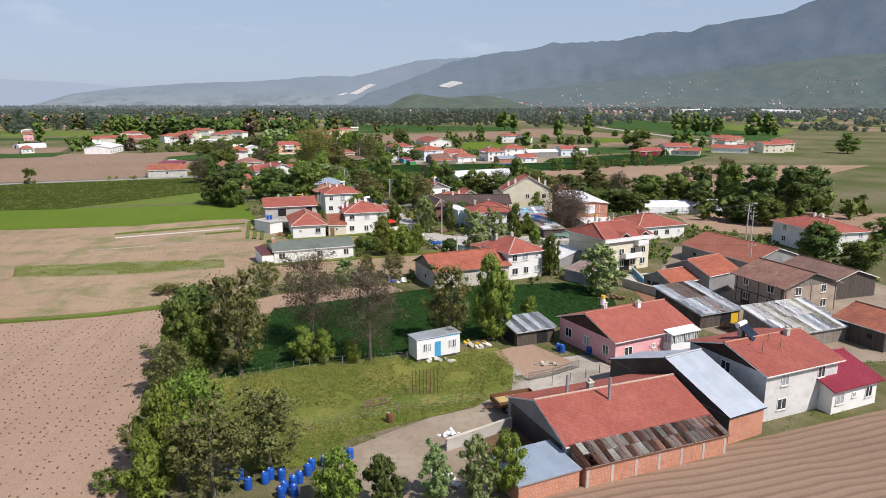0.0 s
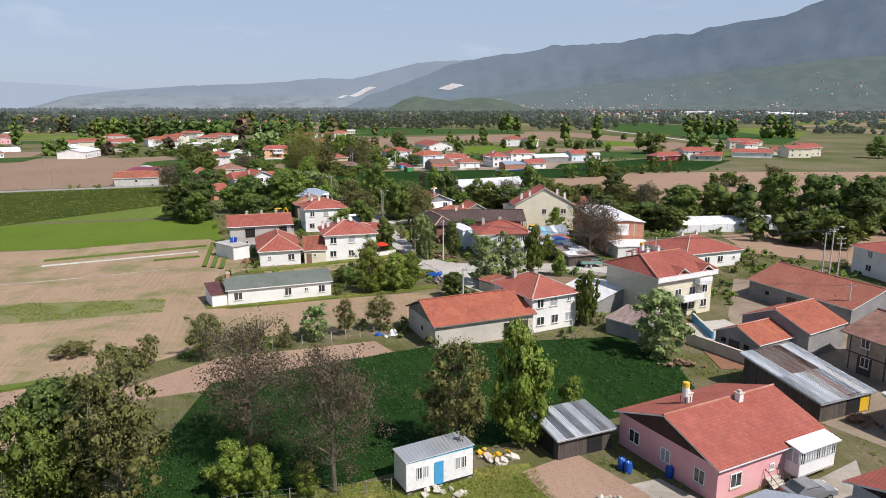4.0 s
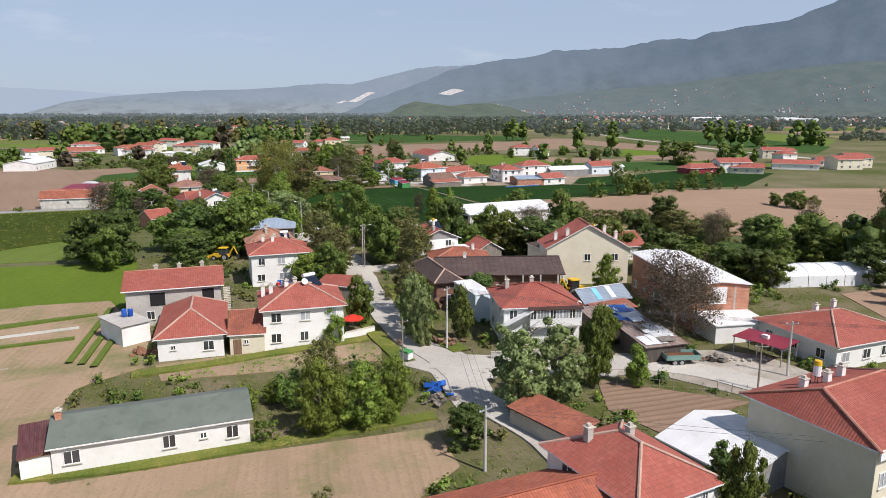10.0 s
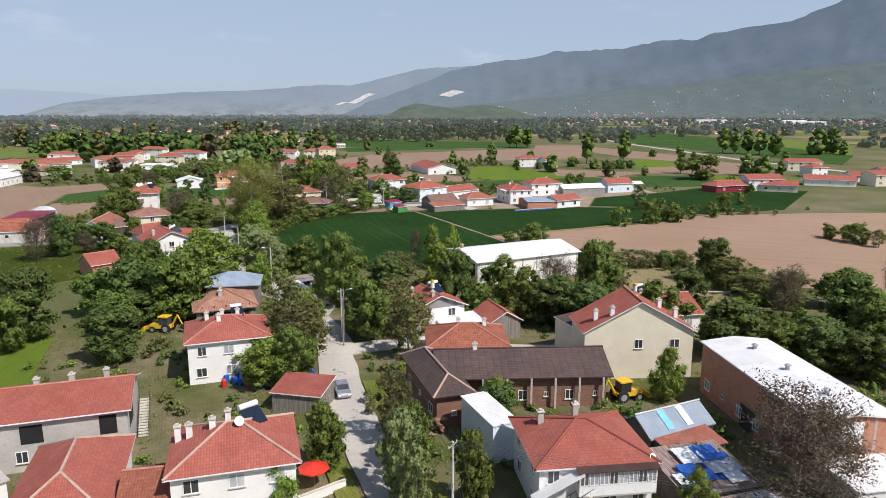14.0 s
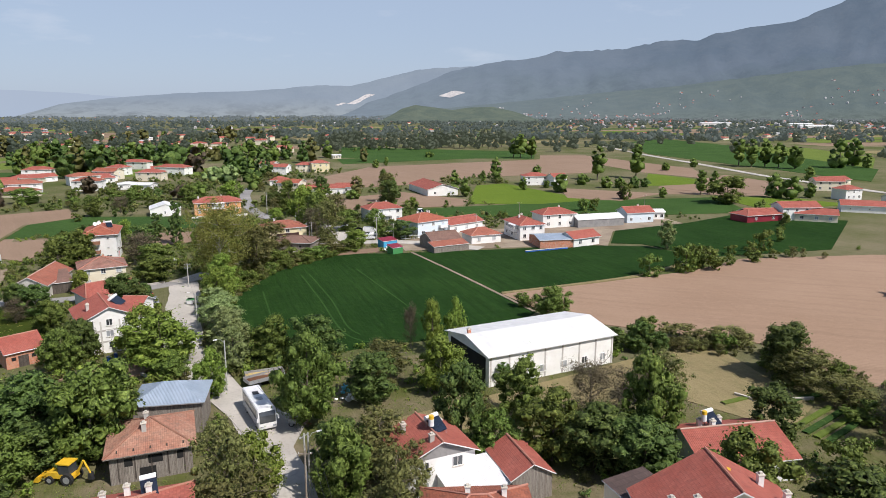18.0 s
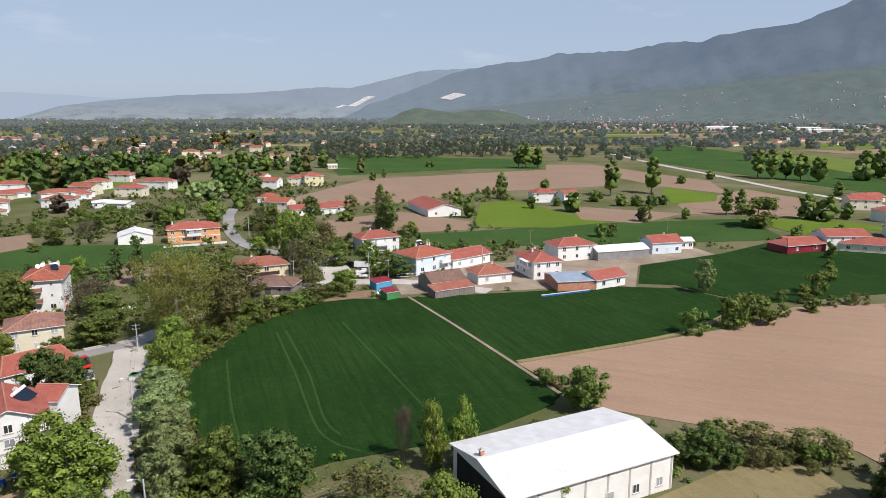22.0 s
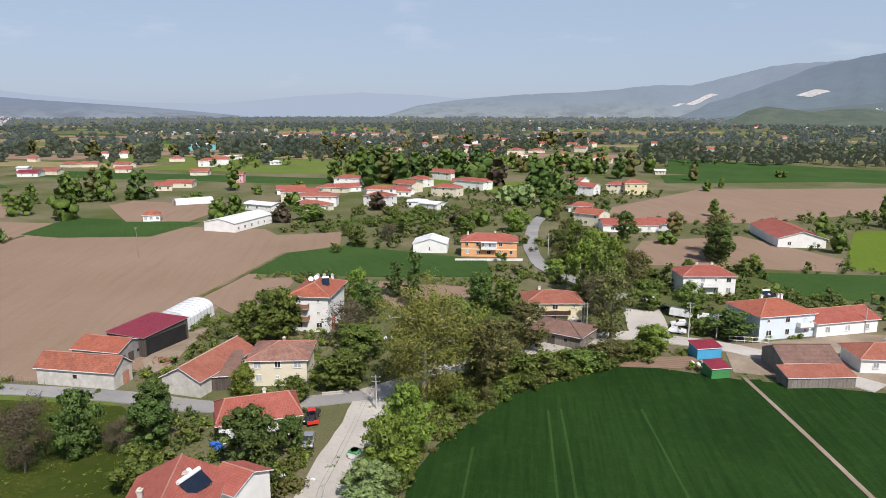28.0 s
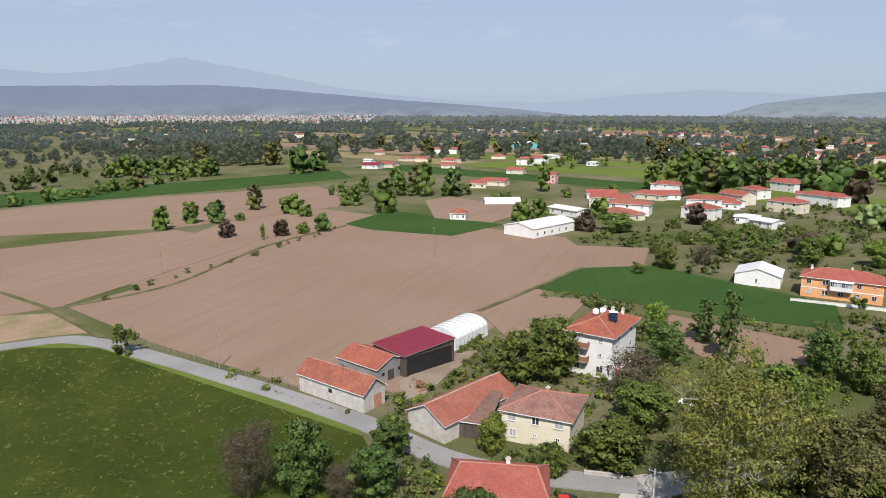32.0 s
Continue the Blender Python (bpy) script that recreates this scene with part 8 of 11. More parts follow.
strip("road_square", "road_gravel", [(-31.1, 364.2), (-35.4, 380.5), (-41.0, 394.3)], 9.0, 0.216, "pale gravel widening of the road")
strip("road_north", "road_asphalt", [(-40.8, 393.2), (-57.4, 404.5), (-72.8, 417.9), (-87.3, 445.1), (-102.7, 491.2), (-108.7, 523.7)], 5.0, 0.220, "grey asphalt road to the north")
strip("path_field", "yard_earth", [(-11.4, 349.4), (0.8, 324.5), (12.2, 300.0), (18.4, 286.3)], 0.8, 0.224, "trodden earth path between wheat fields")
strip("road_valley", "road_gravel", [(187.2, 967.5), (192.4, 805.8), (202.6, 697.5), (209.2, 602.1), (217.0, 561.5), (228.1, 511.6), (240.0, 470.0)], 6.0, 0.228, "far pale valley road")
patch("plot_rows", "soil_weedy", [(-79.6, 176.3), (-65.4, 183.9), (-54.5, 186.6), (-40.5, 167.9), (-36.6, 157.7), (-40.5, 152.9), (-42.8, 148.3), (-51.1, 142.3)], 0.052, "small tilled garden with green rows")
strip("film_strip", "film_worn", [(-78.2, 159.7), (-66.0, 165.7), (-52.4, 172.9)], 1.3, 0.066, "narrow worn plastic film over a garden row")
strip("film_strip_lower", "yard_pale", [(-77.3, 145.6), (-66.7, 150.2), (-52.7, 157.2)], 0.5, 0.060, "thin pale trodden strip between garden rows")
strip("garden_row_green", "grass_field", [(-80.2, 164.0), (-54.4, 178.0)], 1.2, 0.243, "narrow green row of vegetables")
strip("verge_lane_west", "rough_grass", [(-20.0, 200.2), (-16.7, 188.9), (-13.1, 178.3), (-9.2, 167.5), (-5.2, 159.2)], 2.2, 0.251, "grassy verge beside the gravel lane")
strip("verge_lane_east", "rough_grass", [(-10.3, 196.6), (-6.3, 181.6), (-2.7, 170.5), (1.7, 162.9)], 2.6, 0.255, "grassy verge beside the gravel lane")
strip("verge_cottage", "rough_grass", [(-36.8, 132.2), (-27.6, 134.3), (-17.4, 138.2), (-9.5, 141.3), (-1.6, 144.4)], 1.6, 0.259, "green verge along the tilled field")
strip("verge_wheat", "pasture_dry", [(12.6, 301.6), (31.0, 309.6), (51.2, 319.9), (68.7, 335.5)], 1.3, 0.263, "narrow dry straw edge along the wheat")
strip("verge_great", "village_mix", [(-206.0, 263.1), (-214.2, 292.2), (-250.5, 333.7), (-271.8, 377.7)], 1.3, 0.267, "grassy verge between bare fields")
strip("verge_barns", "village_mix", [(-142.8, 344.0), (-148.6, 364.1), (-160.0, 399.7)], 1.3, 0.271, "grassy verge beside the bare field")
strip("verge_corner", "village_mix", [(-251.4, 244.9), (-205.6, 260.4), (-175.3, 266.2)], 1.3, 0.275, "grassy verge by the asphalt road")
strip("garden_row", "grass_field", [(46.9, 231.0), (51.2, 234.3), (55.8, 237.9)], 0.9, 0.279, "green row of vegetables in the garden")
strip("garden_row", "wheat_mid", [(47.8, 229.6), (52.1, 232.9), (56.6, 236.4)], 0.9, 0.283, "green row of vegetables in the garden")
strip("garden_row", "grass_field", [(48.6, 228.3), (52.9, 231.5), (57.4, 234.9)], 0.9, 0.287, "green row of vegetables in the garden")
strip("garden_row", "wheat_mid", [(49.5, 227.1), (53.5, 230.2), (57.8, 233.6)], 0.9, 0.291, "green row of vegetables in the garden")
strip("garden_row", "grass_field", [(40.4, 239.1), (43.9, 240.7), (47.4, 242.4)], 0.9, 0.295, "green row of vegetables in the garden")
strip("garden_row", "wheat_mid", [(50.5, 239.9), (53.5, 241.1), (56.6, 242.4)], 0.9, 0.299, "green row of vegetables in the garden")
patch("field_left_edge", "soil_weedy", [(-150.3, 103.6), (-107.6, 116.0), (-75.6, 122.3), (-58.1, 108.3), (-43.0, 104.2), (-58.4, 98.7), (-108.0, 89.7)], 0.303, "dry tilled field with weedy green streaks")
strip("garden_row", "grass_field", [(-46.3, 158.7), (-48.9, 168.8), (-52.2, 182.0)], 0.8, 0.307, "green row of vegetables in the garden")
strip("garden_row", "grass_field", [(-44.5, 158.2), (-46.7, 167.1), (-49.4, 178.2)], 0.8, 0.311, "green row of vegetables in the garden")
strip("garden_row", "grass_field", [(-42.6, 157.4), (-44.5, 165.2), (-46.9, 174.8)], 0.8, 0.315, "green row of vegetables in the garden")
strip("garden_row", "grass_field", [(-63.6, 171.9), (-58.4, 175.2), (-52.7, 178.7)], 0.8, 0.319, "green row of vegetables in the garden")
strip("garden_row", "grass_field", [(-58.2, 164.2), (-54.4, 166.0), (-50.4, 167.9)], 0.8, 0.323, "green row of vegetables in the garden")
patch("plot_side", "soil_pale", [(-63.8, 247.7), (-61.3, 250.7), (-53.1, 257.9), (-50.1, 255.6), (-51.7, 249.9), (-58.0, 245.6)], 0.326, "small bare plot beside the lane")
strip("verge_lhouse", "rough_grass", [(-37.0, 154.9), (-28.9, 158.5), (-20.7, 162.9), (-10.9, 167.9)], 1.8, 0.330, "green verge below the white houses")
strip("verge_field", "grass_field", [(-69.4, 95.1), (-52.9, 99.3), (-44.3, 103.6)], 1.3, 0.334, "green verge between the tilled fields")

# ---- trees ----
tree("fresh", -8.3, 48.9, 5.5, 3.6)
tree("deep", -4.5, 48.9, 4.9, 2.8)
tree("deep", 1.4, 138.0, 4.4, 3.6)
tree("fresh", -23.5, 49.2, 6.1, 3.6)
tree("bush", -17.3, 138.9, 2.2, 2.4)
tree("willow", 2.8, 50.0, 5.6, 3.2)
tree("willow", -0.6, 50.4, 4.5, 2.9)
tree("olive", -18.9, 50.8, 8.4, 6.6)
tree("fresh", 5.4, 51.3, 5.7, 2.9)
tree("fresh", -12.4, 140.5, 7.6, 4.6)
tree("fresh", -23.7, 52.5, 9.1, 4.2)
tree("fresh", -8.8, 142.3, 6.2, 5.1)
tree("pine", 19.4, 125.9, 6.5, 2.6)
tree("olive", -15.3, 55.3, 7.8, 6.6)
tree("fresh", -5.7, 145.3, 6.2, 3.6)
tree("scrub", -38.3, 103.9, 4.4, 2.7)
tree("willow", 6.9, 145.8, 8.2, 5.9)
tree("fresh", -14.7, 80.3, 4.3, 2.7)
tree("fresh", -11.3, 80.3, 3.1, 2.1)
tree("olive", -13.3, 146.4, 7.9, 4.6)
tree("willow", 11.3, 147.5, 8.0, 6.0)
tree("scrub", -37.9, 107.2, 2.8, 3.8)
tree("scrub", -35.7, 107.8, 4.3, 3.3)
tree("fresh", 20.6, 165.2, 5.2, 2.9)
tree("bud", 29.1, 165.2, 13.5, 11.1)
tree("willow", -3.4, 165.2, 7.2, 3.4)
tree("fresh", -23.8, 61.0, 6.8, 5.3)
tree("fresh", -15.3, 166.3, 5.0, 3.2)
tree("broad", -4.0, 173.9, 7.5, 4.0)
tree("broad", 16.0, 151.6, 9.3, 3.7)
tree("olive", -29.4, 110.2, 6.3, 4.5)
tree("fresh", 20.9, 152.0, 4.8, 2.7)
tree("broad", 1.6, 167.5, 7.7, 3.2)
tree("willow", 26.5, 111.4, 8.2, 7.6)
tree("bud", 33.3, 168.7, 9.8, 7.6)
tree("willow", -5.0, 169.3, 8.5, 4.3)
tree("scrub", -26.0, 113.1, 3.5, 2.6)
tree("bush", -23.8, 113.7, 2.4, 2.1)
tree("scrub", -20.8, 114.5, 3.2, 2.6)
tree("olive", -20.9, 201.9, 9.5, 9.0)
tree("olive", -6.2, 179.7, 8.6, 4.9)
tree("broad", -12.7, 174.2, 7.2, 4.1)
tree("willow", -17.4, 117.4, 4.6, 4.1)
tree("fresh", 12.3, 93.6, 4.6, 2.8)
tree("olive", -30.4, 70.8, 6.6, 5.0)
tree("olive", -6.0, 205.3, 10.0, 6.1)
tree("deep", 4.9, 183.1, 5.5, 4.5)
tree("olive", -13.7, 119.6, 5.2, 2.8)
tree("willow", -36.7, 252.4, 7.4, 6.0)
tree("olive", -8.9, 121.3, 5.2, 4.0)
tree("olive", -24.1, 208.9, 12.4, 7.6)
tree("broad", -30.2, 75.5, 9.7, 5.3)
tree("broad", 20.0, 123.5, 8.0, 3.0)
tree("olive", -24.2, 76.4, 13.0, 7.1)
tree("fresh", -22.4, 213.0, 8.3, 6.1)
tree("broad", -12.7, 213.0, 9.9, 6.7)
tree("deep", -50.3, 220.3, 6.0, 7.3)
tree("deep", -29.7, 79.9, 10.2, 7.4)
tree("bud", -9.1, 80.9, 13.6, 8.2)
tree("fresh", -17.3, 80.9, 4.4, 3.7)
tree("bud", -96.1, 268.6, 10.8, 7.5)
tree("bud", -89.2, 278.1, 5.7, 5.0)
tree("fresh", 4.8, 186.6, 4.7, 3.8)
tree("deep", -93.5, 274.3, 10.6, 6.0)
tree("willow", -39.0, 259.2, 7.0, 7.6)
tree("broad", -20.4, 195.0, 8.0, 5.9)
tree("fresh", -24.0, 195.0, 5.9, 5.9)
tree("deep", 22.4, 217.4, 8.6, 8.3)
tree("fresh", -51.0, 288.6, 9.4, 7.4)
tree("broad", -78.6, 272.5, 6.5, 6.4)
tree("pine", -64.3, 279.8, 7.8, 4.5)
tree("bush", 46.6, 219.0, 4.7, 5.2)
tree("fresh", -53.8, 256.6, 10.1, 8.2)
tree("bud", -17.2, 85.9, 14.0, 9.0)
tree("deep", 54.2, 197.9, 6.2, 6.0)
tree("fresh", 26.1, 190.6, 6.8, 4.0)
tree("olive", 0.8, 86.6, 11.5, 6.6)
tree("deep", 17.2, 220.7, 8.9, 8.0)
tree("broad", -78.6, 303.8, 4.3, 5.4)
tree("deep", 50.4, 199.8, 6.7, 6.1)
tree("broad", -45.5, 222.3, 12.2, 10.2)
tree("broad", 12.2, 222.4, 9.1, 8.1)
tree("broad", 5.2, 222.4, 6.6, 6.1)
tree("fresh", 6.8, 89.2, 11.6, 5.5)
tree("broad", -74.6, 311.7, 6.9, 8.9)
tree("fresh", -53.0, 296.4, 10.6, 8.2)
tree("deep", -69.2, 283.7, 9.4, 7.5)
tree("broad", 56.4, 195.4, 5.6, 5.6)
tree("bush", 58.5, 232.7, 3.3, 6.3)
tree("willow", -44.6, 270.8, 6.8, 8.6)
tree("broad", -60.8, 225.9, 7.5, 7.0)
tree("olive", 3.9, 226.0, 6.8, 4.2)
tree("deep", 41.4, 226.0, 8.0, 6.7)
tree("broad", 46.7, 204.1, 5.8, 6.4)
tree("deep", -95.3, 289.0, 5.8, 4.9)
tree("fresh", -87.9, 301.6, 5.4, 4.3)
tree("deep", -67.8, 289.8, 5.8, 3.6)
tree("willow", -42.0, 265.0, 7.0, 8.4)
tree("fresh", -24.4, 199.0, 5.6, 7.2)
tree("olive", 61.4, 229.9, 6.9, 5.8)
tree("broad", -65.0, 207.5, 8.0, 6.0)
tree("olive", 58.6, 238.3, 4.4, 8.1)
tree("fresh", -3.3, 261.0, 10.1, 3.7)
tree("broad", -20.3, 231.9, 13.4, 8.9)
tree("bud", 26.2, 232.0, 8.9, 11.2)
tree("fresh", 0.9, 262.3, 9.6, 3.8)
tree("bud", -7.4, 263.2, 9.2, 3.0)
tree("deep", -48.0, 204.1, 7.4, 7.6)
tree("broad", 21.2, 280.5, 7.4, 7.2)
tree("olive", -5.4, 212.5, 7.6, 5.5)
tree("deep", -65.1, 212.5, 11.0, 8.6)
tree("broad", -79.9, 324.5, 7.5, 9.2)
tree("deep", 52.8, 205.6, 6.2, 9.2)
tree("olive", 55.1, 244.5, 6.4, 8.6)
tree("broad", -52.4, 215.2, 6.8, 6.4)
tree("willow", -47.0, 276.6, 6.6, 8.4)
tree("willow", -49.8, 282.6, 6.2, 7.6)
tree("deep", -11.9, 239.9, 7.6, 7.6)
tree("deep", 64.4, 218.1, 9.2, 7.6)
tree("fresh", -36.7, 241.1, 7.8, 4.9)
tree("pale", -57.7, 311.6, 20.0, 16.9)
tree("fresh", -1.8, 243.6, 9.3, 7.0)
tree("broad", -65.2, 251.5, 7.8, 6.7)
tree("bush", 16.8, 290.5, 3.5, 4.2)
tree("scrub", -46.4, 111.7, 1.9, 5.1)
tree("broad", 24.7, 224.1, 13.4, 7.8)
tree("deep", 0.9, 225.1, 12.1, 6.2)
tree("olive", -9.3, 218.0, 8.9, 8.6)
tree("deep", -13.2, 218.0, 7.9, 6.9)
tree("broad", -45.4, 248.5, 4.7, 5.2)
tree("olive", -10.7, 249.1, 7.1, 7.8)
tree("deep", 54.4, 249.1, 9.0, 7.8)
tree("broad", -65.4, 367.6, 8.1, 6.9)
tree("deep", -64.1, 256.7, 8.1, 5.2)
tree("bush", -117.9, 298.4, 1.1, 3.5)
tree("olive", -51.7, 323.1, 13.2, 10.5)
tree("broad", -47.4, 230.9, 7.7, 8.3)
tree("broad", -30.8, 255.1, 8.5, 7.3)
tree("bud", 57.5, 225.5, 9.3, 6.4)
tree("deep", -54.3, 225.4, 10.3, 9.1)
tree("bush", -50.0, 329.8, 5.4, 8.2)
tree("deep", -73.5, 369.6, 8.6, 6.5)
tree("bush", -44.9, 333.9, 4.9, 8.3)
tree("scrub", 52.1, 265.6, 3.8, 9.3)
tree("broad", 70.1, 229.5, 7.4, 8.5)
tree("scrub", 43.1, 267.2, 3.3, 9.4)
tree("bush", -39.1, 340.0, 3.9, 7.6)
tree("fresh", -82.7, 363.3, 4.1, 2.5)
tree("olive", 31.4, 238.5, 9.2, 6.9)
tree("broad", 79.9, 127.5, 5.9, 7.6)
tree("olive", -55.0, 333.5, 6.8, 11.5)
tree("broad", 9.5, 233.8, 8.8, 6.8)
tree("bud", 19.4, 233.8, 9.9, 7.8)
tree("bud", 82.3, 233.8, 8.8, 5.8)
tree("pine", -88.1, 361.9, 13.7, 4.9)
tree("broad", -108.8, 333.9, 8.0, 10.7)
tree("bush", -30.5, 349.4, 4.0, 6.8)
tree("olive", -35.4, 346.9, 4.6, 8.8)
tree("bush", -162.1, 267.9, 6.2, 5.0)
tree("deep", 74.9, 134.5, 8.5, 8.0)
tree("deep", -106.2, 348.2, 9.5, 8.2)
tree("olive", -52.5, 345.4, 9.6, 10.2)
tree("bush", 53.0, 319.0, 5.6, 6.1)
tree("broad", -104.6, 322.7, 9.1, 9.4)
tree("bush", 64.1, 323.7, 7.9, 7.4)
tree("fresh", -104.7, 362.0, 8.1, 5.3)
tree("broad", -102.2, 327.9, 10.6, 9.7)
tree("olive", -38.7, 360.4, 14.0, 10.2)
tree("deep", -15.9, 372.0, 6.2, 8.6)
tree("bush", 71.9, 327.7, 6.2, 7.6)
tree("olive", 90.3, 218.1, 14.0, 6.7)
tree("broad", 74.6, 219.3, 9.1, 6.8)
tree("deep", -114.4, 355.2, 7.6, 4.4)
tree("bush", -21.8, 373.2, 3.8, 5.5)
tree("broad", 81.5, 220.5, 6.2, 6.6)
tree("bush", 79.4, 331.9, 3.2, 3.3)
tree("fresh", -48.8, 253.1, 9.6, 11.1)
tree("broad", 100.9, 154.1, 5.8, 8.0)
tree("bud", -87.7, 332.7, 10.0, 9.9)
tree("deep", -93.8, 350.6, 8.2, 7.1)
tree("broad", -25.8, 385.4, 8.2, 7.1)
tree("bud", -45.1, 375.5, 11.0, 9.5)
tree("bush", 98.4, 352.8, 6.4, 6.2)
tree("broad", -67.3, 341.9, 10.1, 10.1)
tree("willow", 68.9, 354.0, 8.7, 5.7)
tree("broad", 85.0, 175.9, 7.3, 7.8)
tree("fresh", -29.0, 354.9, 6.0, 6.5)
tree("pine", -97.5, 368.5, 9.0, 5.3)
tree("deep", -22.5, 252.0, 10.1, 8.2)
tree("deep", 79.5, 180.2, 7.4, 8.0)
tree("broad", -78.7, 381.3, 4.6, 6.7)
tree("pine", -35.4, 410.1, 6.3, 3.3)
tree("deep", 98.2, 192.1, 14.0, 11.2)
tree("broad", -40.5, 414.6, 4.0, 8.5)
tree("deep", 90.2, 194.1, 14.0, 10.2)
tree("deep", 75.5, 198.1, 7.5, 7.6)
tree("fresh", -50.7, 416.9, 11.7, 7.4)
tree("fresh", -67.0, 408.5, 5.0, 5.9)
tree("deep", 108.9, 200.2, 13.4, 8.8)
tree("bush", -144.4, 407.2, 3.4, 4.2)
tree("broad", 86.4, 206.8, 13.2, 9.4)
tree("deep", 39.9, 206.8, 8.5, 9.1)
tree("fresh", -15.4, 443.0, 5.1, 6.1)
tree("fresh", -57.0, 421.8, 12.1, 9.1)
tree("broad", 30.7, 209.0, 10.3, 9.2)
tree("broad", -46.9, 386.4, 14.0, 9.6)
tree("broad", -36.5, 386.9, 7.0, 9.2)
tree("broad", -143.9, 420.3, 6.1, 7.7)
tree("broad", 64.5, 211.4, 8.3, 8.1)
tree("bud", -139.4, 432.9, 7.1, 7.8)
tree("broad", -130.4, 445.1, 5.3, 6.3)
tree("broad", -119.9, 459.4, 8.8, 9.4)
tree("broad", 74.1, 213.7, 7.3, 9.4)
tree("deep", -71.1, 213.7, 10.0, 8.2)
tree("broad", -65.3, 426.2, 14.0, 10.8)
tree("fresh", -54.9, 393.9, 14.0, 7.7)
tree("deep", -25.9, 450.9, 12.1, 10.0)
tree("olive", -42.9, 402.9, 11.2, 8.3)
tree("broad", -141.7, 450.9, 6.5, 8.3)
tree("bud", -29.2, 474.8, 2.0, 7.1)
tree("bush", 64.0, 437.5, 5.2, 5.6)
tree("broad", -195.5, 458.5, 6.7, 14.0)
tree("fresh", -104.2, 475.1, 9.0, 10.1)
tree("olive", -27.6, 464.6, 14.0, 9.2)
tree("bush", 87.3, 474.1, 7.6, 6.3)
tree("deep", -59.8, 470.4, 11.9, 8.5)
row_of(('bush', 'olive', 'broad'), 104.6, 300.0, 112.0, 287.0, 6, 4.2, 91, 1.2)
tree("broad", 250.0, 425.6, 12.2, 12.9)
tree("broad", 130.6, 460.5, 12.1, 16.6)
tree("broad", -32.2, 429.8, 4.6, 4.1)
far_tree("slim", 93.9, 567.2, 22.0, 11.5)
far_tree("slim", 121.0, 579.2, 22.0, 12.5)
far_tree("slim", 131.3, 494.8, 13.1, 7.3)
far_tree("slim", 138.0, 494.8, 13.1, 6.7)
far_tree("slim", 29.5, 553.0, 16.0, 7.8)
far_tree("slim", 22.3, 553.0, 7.3, 4.2)
far_tree("slim", 4.3, 494.7, 13.1, 6.7)
far_tree("slim", 228.3, 678.1, 22.0, 12.8)
far_tree("slim", 232.0, 664.5, 22.0, 12.5)
far_tree("slim", 242.4, 664.5, 22.0, 12.5)
far_tree("slim", 248.5, 655.8, 19.2, 12.3)
far_tree("slim", 256.5, 647.4, 17.3, 13.7)
far_tree("slim", 67.5, 758.9, 22.0, 14.8)
far_tree("slim", 77.4, 758.9, 20.1, 12.8)
far_tree("slim", 61.8, 765.1, 18.3, 10.0)
far_tree("broad", 162.4, 481.4, 12.1, 10.8)
far_tree("broad", 168.2, 476.0, 11.9, 11.1)
far_tree("broad", 293.6, 655.8, 22.0, 18.0)
far_tree("broad", 314.6, 673.6, 22.0, 17.0)
far_tree("broad", 314.5, 655.8, 10.9, 9.0)
far_tree("broad", 293.7, 844.0, 14.3, 11.2)
far_tree("broad", 225.1, 567.3, 8.3, 8.1)
far_tree("broad", 180.4, 481.4, 7.7, 6.5)
far_tree("broad", 58.9, 436.6, 5.7, 5.6)
far_tree("broad", 134.8, 436.7, 4.3, 4.7)
far_tree("bud", 85.7, 475.9, 6.7, 4.8)
far_tree("broad", 107.3, 481.4, 5.5, 4.3)
far_tree("broad", 157.7, 635.1, 5.6, 7.1)
far_tree("broad", 188.2, 664.4, 6.4, 7.5)
far_tree("broad", 9.3, 485.0, 10.0, 7.6)
far_tree("broad", 60.6, 598.5, 6.7, 8.0)
far_tree("broad", 60.4, 505.0, 10.0, 10.9)
far_tree("broad", 42.1, 515.9, 6.7, 5.3)
far_tree("broad", 56.3, 525.1, 4.3, 4.9)
far_tree("broad", -37.5, 553.0, 8.7, 5.9)
far_tree("broad", -29.6, 502.8, 10.5, 7.2)
far_tree("deep", -25.2, 457.3, 11.2, 9.0)
far_tree("olive", -46.3, 494.6, 10.3, 7.3)
far_tree("bush", -46.0, 475.8, 4.3, 9.5)
far_tree("olive", -68.4, 718.1, 12.2, 10.1)
far_tree("broad", -52.0, 655.5, 6.7, 5.7)
far_tree("broad", -46.1, 677.9, 7.0, 4.3)
far_tree("bush", -14.2, 771.5, 5.1, 11.1)
far_tree("broad", 79.6, 542.4, 6.5, 8.3)
far_tree("broad", 89.7, 525.2, 6.2, 7.9)
far_tree("broad", 97.3, 525.2, 5.6, 7.3)
far_tree("deep", 105.0, 525.2, 6.2, 7.9)
far_tree("deep", 112.5, 530.0, 5.0, 6.2)
far_tree("broad", -142.2, 758.7, 22.0, 12.8)
far_tree("olive", -114.3, 729.1, 21.1, 16.0)
far_tree("broad", -106.3, 765.0, 15.3, 13.0)
far_tree("deep", -116.9, 707.5, 18.4, 13.6)
far_tree("broad", 271.8, 1014.9, 11.4, 14.0)
far_tree("broad", 310.3, 1015.0, 12.9, 14.0)
far_tree("broad", 227.3, 945.7, 11.8, 11.6)
far_tree("broad", 196.3, 925.0, 10.3, 13.8)
far_tree("broad", 191.2, 1014.9, 12.9, 15.4)
far_tree("broad", 470.8, 1068.3, 13.7, 16.4)
far_tree("broad", 492.5, 1015.1, 12.9, 15.4)
far_tree("willow", -32.2, 990.3, 13.9, 13.6)
